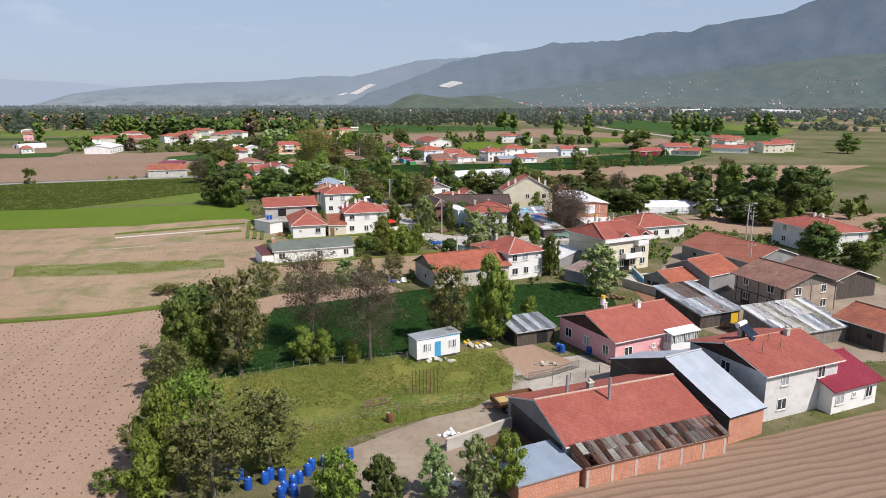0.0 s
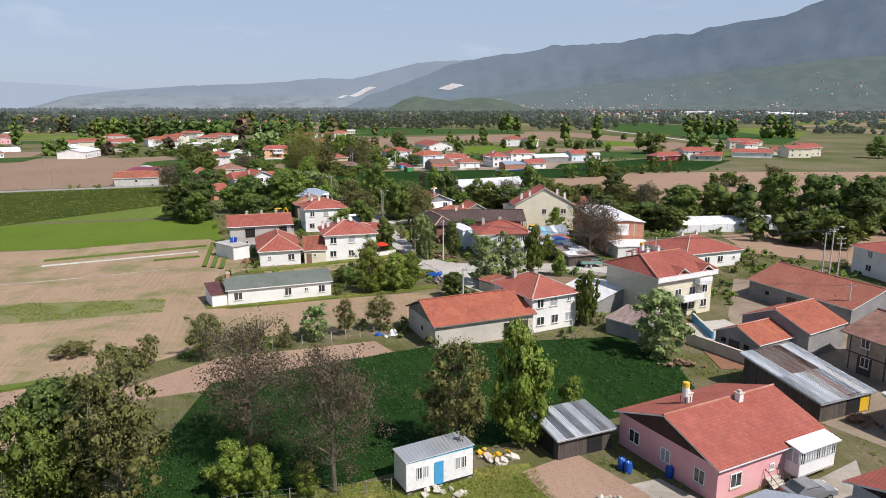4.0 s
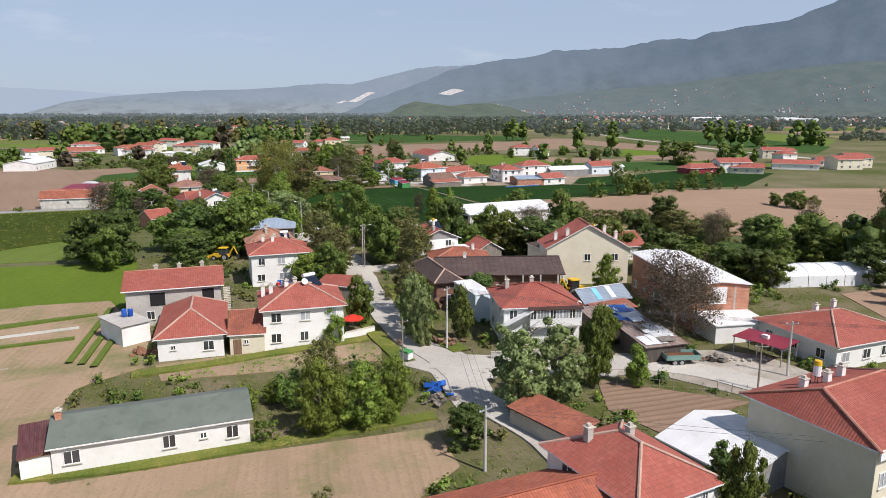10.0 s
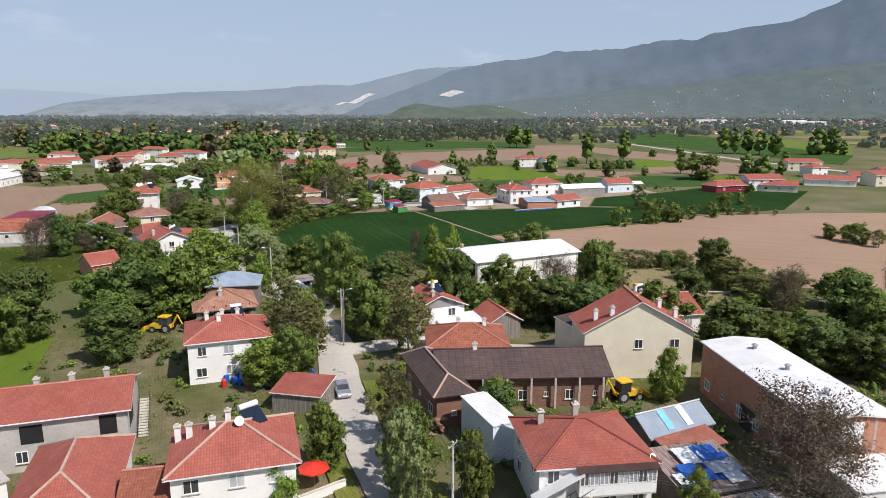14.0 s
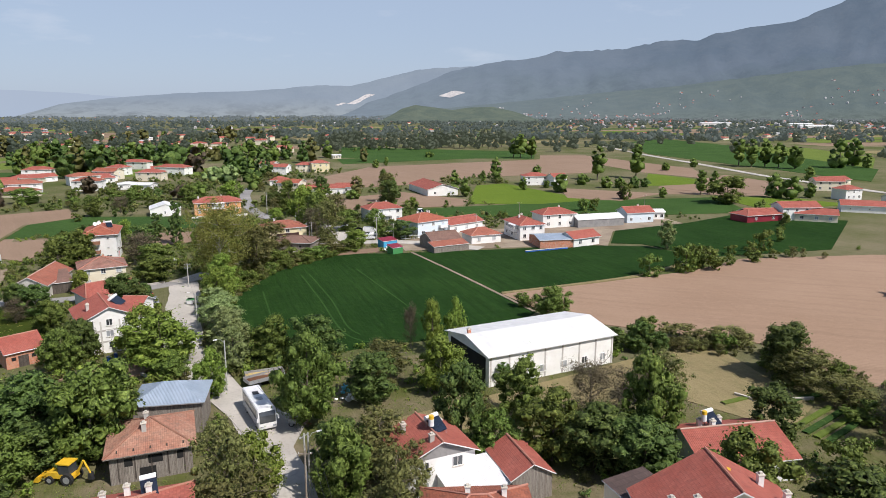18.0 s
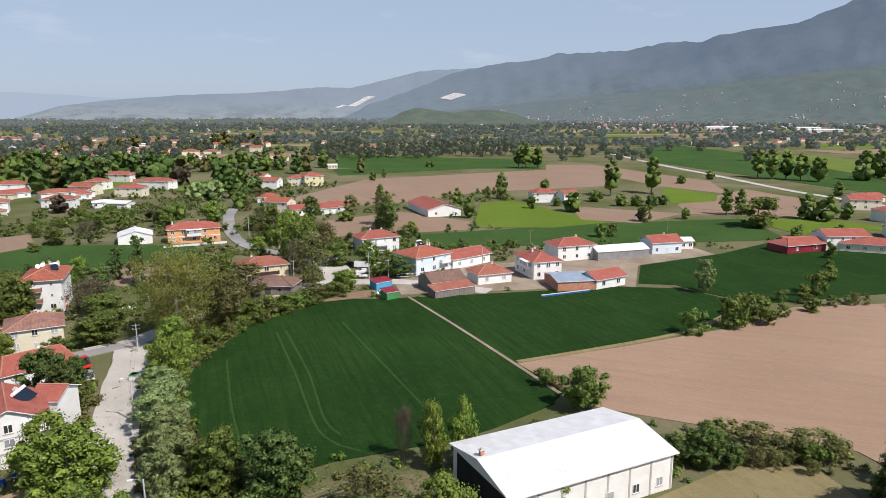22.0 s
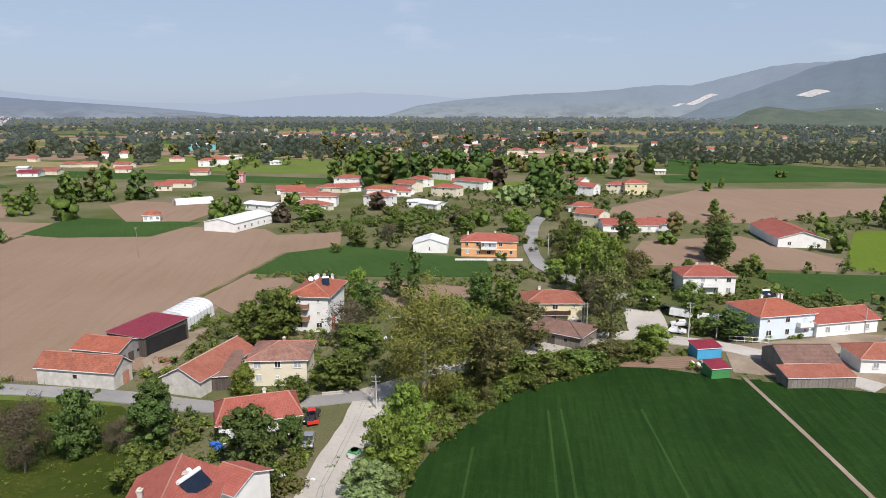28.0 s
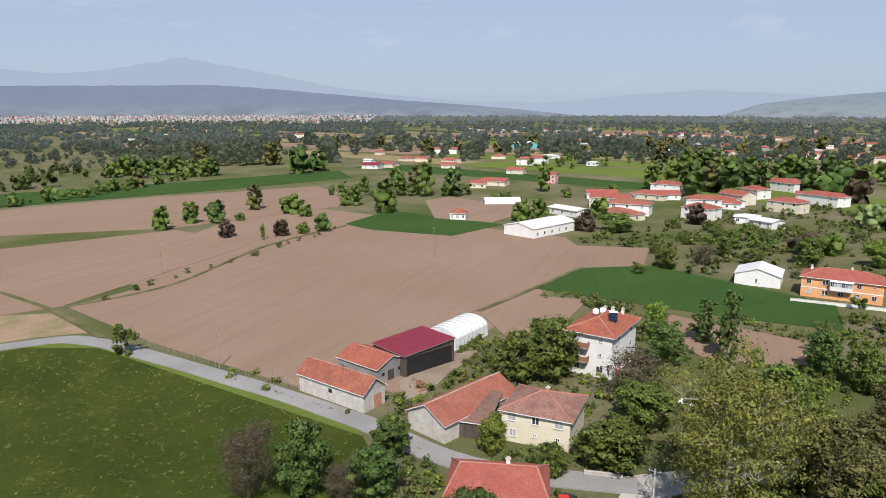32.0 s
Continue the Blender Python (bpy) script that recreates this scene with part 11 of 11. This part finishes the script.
stair(b_balc, -w * 0.98, -d - 0.75, 0, 2.7, w * 0.85, 1.1, 13)
bm = bmesh.new()
vs = box(bm, -w * 1.15, -w * 0.3, -d - 1.45, -d - 0.1, 2.6, 2.72)
for v in vs:
    v.co.z += 2.3 * (v.co.x + w * 1.15) / (w * 0.85)
part("stair_roof", bm, "sheet_white", b_balc)
dish(b_balc, w * 0.98, -d * 0.95, 4.6, 20, 0.35)
w, d = dims(b_openhouse)
opening(b_openhouse, "f", w, d, -w * 0.35, 2.9, 2.0, 1.9)
opening(b_openhouse, "f", w, d, w * 0.72, 2.9, 1.6, 2.0)
opening(b_openhouse, "r", w, d, -d * 0.4, 2.7, 2.8, 2.2)
stair(b_openhouse, w + 0.8, -d * 0.1, 90, 2.8, 4.2, 1.1, 14)
barrel_at = b_flatbox.matrix_basis @ Vector((0.3, 0.6, 2.95))
for k in range(2):
    barrel(barrel_at.x + 0.75 * k, barrel_at.y + 0.2 * k, barrel_at.z, label="blue water barrel on the flat roof")
w, d = dims(b_darkmain)
for k in range(6):
    bm = bmesh.new()
    box(bm, -0.12, 0.12, -0.12, 0.12, -0.3, 3.95)
    ob = part("post", bm, "concrete", b_darkmain)
    ob.location = (-w * 0.5 + k * w * 0.29, -d - 0.6, 0)
w, d = dims(b_barn)
opening(b_barn, "f", w, d, w * 0.72, 0.0, 2.4, 2.3, "boards_dark", "barn_door")
opening(b_barn, "f", w, d, w * 0.45, 0.0, 1.1, 2.2)
opening(b_barn, "l", w, d, 0.3, 1.2, 0.6, 0.6)
w, d = dims(b_longwhite)
opening(b_longwhite, "f", w, d, -w * 0.1, 3.8, 2.6, 2.4, "white_paint", "shutter")
for u in (-0.6, 0.5):
    opening(b_longwhite, "f", w, d, u * w, 0.4, 0.25, 6.0, "concrete", "pier")
for k in range(3):
    bm = bmesh.new()
    tube(bm, (0, -d * 0.6 + k * d * 0.6, 6.9), (0, -d * 0.6 + k * d * 0.6, 7.6), 0.25, 0.25, 8)
    tube(bm, (0, -d * 0.6 + k * d * 0.6, 7.6), (0, -d * 0.6 + k * d * 0.6, 7.8), 0.42, 0.1, 8)
    part("roof_vent", bm, "grey_metal", b_longwhite)
w, d = dims(b_wgarage)
opening(b_wgarage, "f", w, d, w * 0.3, 0.0, 3.6, 2.6, "white_paint", "garage_door")
w, d = dims(b_orange)
balcony(b_orange, "f", w, d, 0.0, 2.7, 5.0, 1.3, glazed=6)
stair(b_orange, w * 0.3, -d - 0.7, 0, -2.6, 4.0, 1.1, 12, "plaster_orange")
bm = bmesh.new()
box(bm, -w, w, -d - 0.06, -d - 0.01, 2.45, 2.7)
part("floor_band", bm, "white_paint", b_orange)
w, d = dims(b_yel39)
balcony(b_yel39, "f", w, d, 0.0, 2.5, w * 1.1, 1.2, "dark_timber")
w, d = dims(b_blue41)
balcony(b_blue41, "f", w, d, w * 0.6, 2.6, 3.4, 1.2)
solar(b_blue41, w * 0.2, d * 0.5, 6.8, 0)
w, d = dims(b_w44)
balcony(b_w44, "l", w, d, d * 0.3, 2.6, 5.0, 1.1, glazed=6)
w, d = dims(b_w40)
balcony(b_w40, "f", w, d, 0.0, 2.6, 4.0, 1.2)
w, d = dims(b_marbarn)
opening(b_marbarn, "r", w, d, 0.0, 0.2, d * 1.8, 3.4)
w, d = dims(b_cbarn)
opening(b_cbarn, "r", w, d, d * 0.3, 0.0, 1.8, 2.3, "brick_red", "barn_door")
opening(b_cbarn, "f", w, d, 0.0, 1.6, 0.8, 0.7)
w, d = dims(b_stable)
opening(b_stable, "l", w, d, 0.0, 0.0, 9.5, 2.4, "dark_metal", "tarpaulin")
for px, py, tall in ((-w * 0.55, 0.3, 1.9), (-w * 0.1, -d * 0.28, 2.2)):
    bm = bmesh.new()
    z = roof_height("gable", w + 0.2, d + 0.2, 2.7, 2.0, px, py)
    tube(bm, (px, py, z - 0.3), (px, py, z + tall), 0.14, 0.14, 10)
    part("stove_pipe", bm, "grey_metal", b_stable)
w, d = dims(b_blueroof)
for side in "lr":
    opening(b_blueroof, side, w, d, 0.0, 0.0, 2 * d - 0.1, 2.8, "dark_metal", "tarpaulin")
w, d = dims(b_ruin)
for u, wide in ((-0.55, 0.9), (0.1, 1.6), (0.7, 0.7)):
    opening(b_ruin, "f", w, d, u * w, 2.1, wide, 1.0)
opening(b_ruin, "f", w, d, -w * 0.1, 0.0, 1.8, 1.7)
w, d = dims(b_leanto)
for k in range(7):
    opening(b_leanto, "f", w, d, -w + 0.2 + k * w / 3.1, 0.0, 0.25, 1.75, "concrete", "pier")
w, d = dims(b_hall)
for k in range(8):
    opening(b_hall, "f", w, d, -w + 0.3 + k * (2 * w - 0.6) / 7, 0.0, 0.3, 5.0, "concrete", "pier")
opening(b_hall, "l", w, d, 0.0, 0.0, d * 1.7, 4.6)
w, d = dims(b_shed2)
opening(b_shed2, "f", w, d, 1.0, 0.1, 1.6, 1.7)
opening(b_shed2, "l", w, d, 0.0, 0.1, 2.6, 1.7)


# ---- weeds and grass along the lanes and yards ----
def weeds(label, n, mats, x0, x1, y0, y1, seed, size=0.1, skip=()):
    rnd = random.Random(seed)
    spots = []
    blocked = [(o.matrix_basis.inverted(), dims(o)) for o in bpy.data.objects if o.name.split(".")[0] in ("house", "barn", "shed", "stable", "workshop", "cottage", "building", "wing", "annex", "warehouse")]
    lanes = [[v.co for v in o.data.vertices] for o in bpy.data.objects if o.name.startswith("road_")]
    near = [(c.x, c.y) for l in lanes for c in l]
    near_np = np.array(near)
    tries = 0
    while len(spots) < n and tries < n * 8:
        tries += 1
        x, y = rnd.uniform(x0, x1), rnd.uniform(y0, y1)
        if noise.noise((x * 0.12, y * 0.12, seed)) < -0.15 or any(inside(p, x, y) for p in FIELDS):
            continue
        bad = False
        for m, (hw, hd) in blocked:
            q = m @ Vector((x, y, 0))
            if abs(q.x) < hw + 0.3 and abs(q.y) < hd + 0.3:
                bad = True
                break
        if bad or np.min(np.abs(near_np - (x, y)).sum(1)) < 2.6:
            continue
        spots.append((x, y, rnd.uniform(0.02, 0.3)))
    for k, m in enumerate(mats):
        some = spots[k::len(mats)]
        tagged(new("weeds", leaf_cloud("weeds", some, [0.42] * len(some), 9, size, m, seed + k, 0.5)), label, "weeds", kind="stuff")


weeds("rough green weeds and grass between houses", 6500, ("leaf_fresh", "leaf_mid", "leaf_fresh"), -62, 62, 50, 250, 5, 0.085)
weeds("rough green weeds around the farm yards", 2600, ("leaf_fresh", "leaf_mid"), -140, 0, 240, 360, 6, 0.13)


def tufts(label, poly, n, mats, size, high, seed, count=9, spread=0.3, name="grass"):
    """Grass standing in one plot or strip, as one mesh for each tone."""
    rnd = random.Random(seed)
    xs, ys = [p[0] for p in poly], [p[1] for p in poly]
    spots = []
    for k in range(n * 6):
        x, y = rnd.uniform(min(xs), max(xs)), rnd.uniform(min(ys), max(ys))
        if inside(poly, x, y) and noise.noise((x * 0.25, y * 0.25, seed)) > -0.2:
            spots.append((x, y, high * rnd.uniform(0.3, 1)))
        if len(spots) >= n:
            break
    for k, m in enumerate(mats):
        some = spots[k::len(mats)]
        tagged(new(name, leaf_cloud(name, some, [spread] * len(some), count, size, m, seed + k, 0.6)), label, name, kind="stuff")


def outline(name):
    """The corners of a plot's top face."""
    me = bpy.data.objects[name].data
    top = max(v.co.z for v in me.vertices)
    face = max((p for p in me.polygons if abs(p.center.z - top) < 0.01), key=lambda p: p.area)
    return [tuple(me.vertices[i].co.xy) for i in face.vertices]


tufts("tall rough grass with dry yellow tufts in the yard", outline("yard_grass"), 9000, ("leaf_fresh", "leaf_yellow", "leaf_straw", "leaf_mid"), 0.055, 0.24, 41, 8, 0.3)
tufts("low green wheat behind the container cabin", outline("plot_wheat"), 5000, ("leaf_wheat",), 0.08, 0.25, 42, 11, 0.4, "wheat")
tufts("sparse weeds on the dry field", outline("field_left"), 320, ("leaf_fresh",), 0.07, 0.08, 43)
tufts("low green crop in a narrow strip", outline("field_strip"), 2400, ("leaf_fresh", "leaf_yellow"), 0.08, 0.12, 46, 7, 0.4, "crop")
tufts("green weeds along the lane", outline("plot_house"), 250, ("leaf_fresh",), 0.12, 0.15, 44)


def undergrowth(label, n, mats, x0, x1, y0, y1, seed, high, size, count, gap=0.0, thresh=-0.1, hull=0.6):
    """Low bushes, brambles and saplings on the rough ground between plots, lanes, houses and things."""
    rnd = random.Random(seed)
    fields = [(p, min(q[0] for q in p), max(q[0] for q in p), min(q[1] for q in p), max(q[1] for q in p)) for p in FIELDS]
    lanes = [(q, w) for pts, w in LANES for q in pts if x0 - 9 < q[0] < x1 + 9 and y0 - 9 < q[1] < y1 + 9]
    things = [o.location for o in scene.objects if o.parent is None and o.get("category") and o["category"] not in ("tree", "bush", "house") and o.get("kind", "thing") not in ("stuff", "structure") and x0 < o.location.x < x1 and y0 < o.location.y < y1]
    heaps = {m: ([], []) for m in mats}
    for k in range(n):
        x, y = rnd.uniform(x0, x1), rnd.uniform(y0, y1)
        if noise.noise((x * 0.09, y * 0.09, seed)) < thresh:
            continue
        h = high * rnd.uniform(0.45, 1.15)
        m = gap + h * 0.5
        if any(a < x < b and c < y < d and inside(p, x, y) for p, a, b, c, d in fields):
            continue
        if any(abs(((x - hx) * c + (y - hy) * sn)) < hw + m and abs((y - hy) * c - (x - hx) * sn) < hd + m for hx, hy, c, sn, hw, hd in HOUSES):
            continue
        if any((q[0] - x) ** 2 + (q[1] - y) ** 2 < (w + m + 1.0) ** 2 for q, w in lanes) or any((o.x - x) ** 2 + (o.y - y) ** 2 < (2.2 + m) ** 2 for o in things):
            continue
        centres, radii = heaps[rnd.choice(mats)]
        for j in range(3):
            centres.append((x + rnd.gauss(0, h * 0.35), y + rnd.gauss(0, h * 0.35), h * (0.25 + 0.2 * j)))
            radii.append(h * rnd.uniform(0.34, 0.55))
    for k, (m, (centres, radii)) in enumerate(heaps.items()):
        if centres:
            tagged(new("undergrowth", leaf_cloud("undergrowth", centres, radii, count, size, m, seed + k, 0.85, hull=hull, sub=1)), label, "bushes", kind="stuff")


undergrowth("brambles and low bushes between the houses", 2600, ("leaf_mid", "leaf_fresh", "leaf_olive", "leaf_deep"), -60, 80, 110, 275, 71, 1.5, 0.16, 26)
undergrowth("dense bushes and nettles between the lane and the wheat", 2400, ("leaf_mid", "leaf_fresh", "leaf_olive", "leaf_mid"), -66, -20, 246, 352, 72, 2.1, 0.18, 26, 0.0, -0.7)
undergrowth("brambles and saplings round the farm yards", 4200, ("leaf_mid", "leaf_fresh", "leaf_olive", "leaf_deep"), -150, 10, 275, 420, 73, 1.8, 0.2, 22)
undergrowth("garden trees and bushes of the village", 2200, ("leaf_mid", "leaf_deep", "leaf_olive"), -190, 40, 400, 640, 75, 3.8, 0.3, 16, 0.5, -0.02)
undergrowth("bushes round the row of houses", 420, ("leaf_mid", "leaf_deep"), -20, 130, 350, 470, 77, 2.2, 0.24, 18, 0.4)


def clods(label, poly, x0, x1, y0, y1, turn, across, along, seed):
    """Rows of dark clods on a bare field."""
    rnd = random.Random(seed)
    m = Matrix.Rotation(radians(turn), 2)
    spots = []
    for i in range(int((x1 - x0) / across)):
        for j in range(int((y1 - y0) / along)):
            p = m @ Vector((i * across + rnd.gauss(0, 0.12), j * along + rnd.gauss(0, 0.2))) + Vector((x0, y0))
            if rnd.random() < 0.7 and inside(poly, p.x, p.y):
                spots.append((p.x, p.y, 0.08))
    tagged(new("clods", leaf_cloud("clods", spots, [0.1] * len(spots), 5, 0.09, "dark_clod", seed, 0.5)), label, "clods", kind="stuff")


clods("rows of dark clods on the bare field", outline("field_bare"), -75, -5, 30, 120, 5, 0.95, 1.15, 51)


def covers(parent, w, d, z, seed, mats, n=7, rise=0.0):
    """Loose tarpaulins and sheets that lie on a shed roof, parts of the shed."""
    rnd = random.Random(seed)
    for k in range(n):
        a, b = rnd.uniform(0.7, 1.6), rnd.uniform(0.6, 1.3)
        u, v = rnd.uniform(-w + a, w - a), rnd.uniform(-d + b, d - b)
        bm = bmesh.new()
        vs = box(bm, -a, a, -b, b, 0, 0.03)
        for q in vs:
            q.co.z += rise * (q.co.y + v + d) / (2 * d) + rnd.uniform(0, 0.08)
        ob = part("tarpaulin" if k % 2 else "loose_sheet", bm, rnd.choice(mats), parent)
        ob.location = (u, v, z + 0.03 + 0.025 * k)


def roof_sheets(parent, w, d, h, rise, over, mats, seed, wide=0.85, rows=2):
    """Corrugated sheets on a lean-to roof, each a little out of line; w, d: half width and depth."""
    rnd = random.Random(seed)
    w, d = w + over, d + over
    slope = math.atan2(rise, 2 * d)
    length = 2 * d / math.cos(slope) / rows
    n = max(3, round(2 * w / wide))
    a = w / n
    bm = bmesh.new()
    steps = 8
    low = [[bm.verts.new((-a * 1.04 + 2.08 * a * k / steps, y, 0.03 * (k % 2))) for k in range(steps + 1)] for y in (0, length * 1.04)]
    for k in range(steps):
        bm.faces.new((low[0][k], low[0][k + 1], low[1][k + 1], low[1][k]))
    bmesh.ops.solidify(bm, geom=bm.faces[:], thickness=0.012)
    uv = bm.loops.layers.uv.verify()
    for f in bm.faces:
        for l in f.loops:
            l[uv].uv = (l.vert.co.x, l.vert.co.y)
    sheets = {}
    for m in mats:
        sheets[m] = mesh("roof_sheet", bm.copy(), m)
    bm.free()
    for r in range(rows):
        for k in range(n):
            me = sheets[rnd.choice(mats)]
            q = Matrix.Translation((-w + a * (2 * k + 1), -d, h + 0.10)) @ Matrix.Rotation(slope, 4, "X") @ Matrix.Translation((0, r * length, 0.012 * (k % 2) + 0.028 * r)) @ Matrix.Rotation(rnd.gauss(0, 0.008), 4, "Z")
            shared("roof_sheet", me, parent, q)


tufts("yellow flowers and tall grass in the meadow", outline("meadow_grass"), 2600, ("leaf_fresh", "leaf_straw"), 0.11, 0.3, 45, 8, 0.5)
w, d = dims(b_tarpshed)
covers(b_tarpshed, w, d, 2.45, 1, ("tarp_blue", "tarp_blue", "sheet_grey", "yellow_paint", "film_white"), 12, 0.75)
w, d = dims(b_junkroof)
covers(b_junkroof, w, d, 2.25, 2, ("sheet_grey", "film_white", "boards_grey"), 9, 0.65)
w, d = dims(b_wshed)
roof_sheets(b_wshed, w, d, 2.1, 1.7, 0.3, ("sheet_white", "sheet_pale", "sheet_white", "film_worn", "sheet_white"), 3, 0.95)
w, d = dims(b_mshed)
roof_sheets(b_mshed, w, d, 2.1, 1.7, 0.3, ("sheet_pale", "sheet_pale", "sheet_rust", "sheet_pale", "sheet_white"), 4, 0.95)
w, d = dims(b_leanto)
roof_sheets(b_leanto, w, d, 1.9, 0.75, 0.12, ("sheet_brown", "sheet_rust", "sheet_rust", "film_worn", "sheet_brown"), 5, 0.6)
w, d = dims(b_shed2)
roof_sheets(b_shed2, w, d, 2.1, 0.6, 0.35, ("sheet_pale", "sheet_grey", "sheet_pale"), 6, 0.9, 1)
w, d = dims(b_mshed)
opening(b_mshed, "f", w, d, w * 0.3, 0.1, 2.0, 2.2)
opening(b_mshed, "f", w, d, w * 0.75, 0.1, 1.4, 1.6, "yellow_paint", "panel")
w, d = dims(b_skyshed)
for u in (-0.15, 0.15):
    bm = bmesh.new()
    box(bm, -0.42, 0.42, -d - 0.15, 0, 0, 0.02)
    ob = part("roof_sheet", bm, "sky_paint" if u < 0 else "sheet_white", b_skyshed)
    ob.matrix_basis = pose(u * w * 2, 0, 4.45, math.degrees(math.atan2(1.6, d + 0.2)))
for b, side in ((b_bigor, "l"), (b_smallor, "l"), (b_redhall, "f"), (b_brown2, "f"), (b_rred, "f"), (b_barn35, "f"), (b_obarn, "r"), (b_old39, "f")):
    w, d = dims(b)
    long = d if side in "lr" else w
    for k, u in enumerate((-0.6, -0.1, 0.45)):
        if k == 1:
            opening(b, side, w, d, u * long, 0.0, 1.6, 2.0, "boards_dark", "barn_door")
        else:
            opening(b, side, w, d, u * long, 1.3, 0.7, 0.6)
w, d = dims(b_gab285)
for z in (2.0, 4.1):
    opening(b_gab285, "f", w, d, 0.0, z, 2 * w - 0.1, 0.3, "concrete", "floor_beam")
for u in (-0.96, -0.33, 0.33, 0.96):
    opening(b_gab285, "f", w, d, u * w, 0.0, 0.28, 6.0, "plaster_old", "column")
w, d = dims(b_white0)
bm = bmesh.new()
for u in (-1.3, 1.3):
    for v in (-0.8, 0.8):
        wire(bm, [Vector((u, v, 0)), Vector((u, v, 1.6))], 0.03, 4)
part("rack_post", bm, "dark_metal", b_white0).location = (-w * 0.35, -d * 0.35, 5.9)
solar(b_white0, -w * 0.3, d * 0.1, 6.6, 20)
w, d = dims(b_longwhite)
opening(b_longwhite, "l", w, d, 0.0, 0.0, 3.0, 2.8, "dark_metal", "gate")
w, d = dims(b_cream)
roof_tank(b_cream, w * 0.1, d * 0.2, 8.3)
w, d = dims(b_ruin)
for k in range(5):
    opening(b_ruin, "f", w, d, -w * 0.8 + k * w * 0.4, 0.3, 0.16, 4.0, "boards_dark", "timber_post")
w, d = dims(b_oldbrown)
opening(b_oldbrown, "f", w, d, -w * 0.5, 0.0, 1.8, 2.2, "boards_dark", "barn_door")
for k in range(5):
    opening(b_oldbrown, "f", w, d, -w * 0.9 + k * w * 0.45, 0.2, 0.16, 4.3, "boards_dark", "timber_post")
for u in (-0.95, 0.0, 0.95):
    opening(b_oldbrown, "r", w, d, u * d, 0.2, 0.16, 4.3, "boards_dark", "timber_post")
opening(b_oldbrown, "f", w, d, 0.0, 2.25, 2 * w - 0.1, 0.16, "boards_dark", "timber_beam")
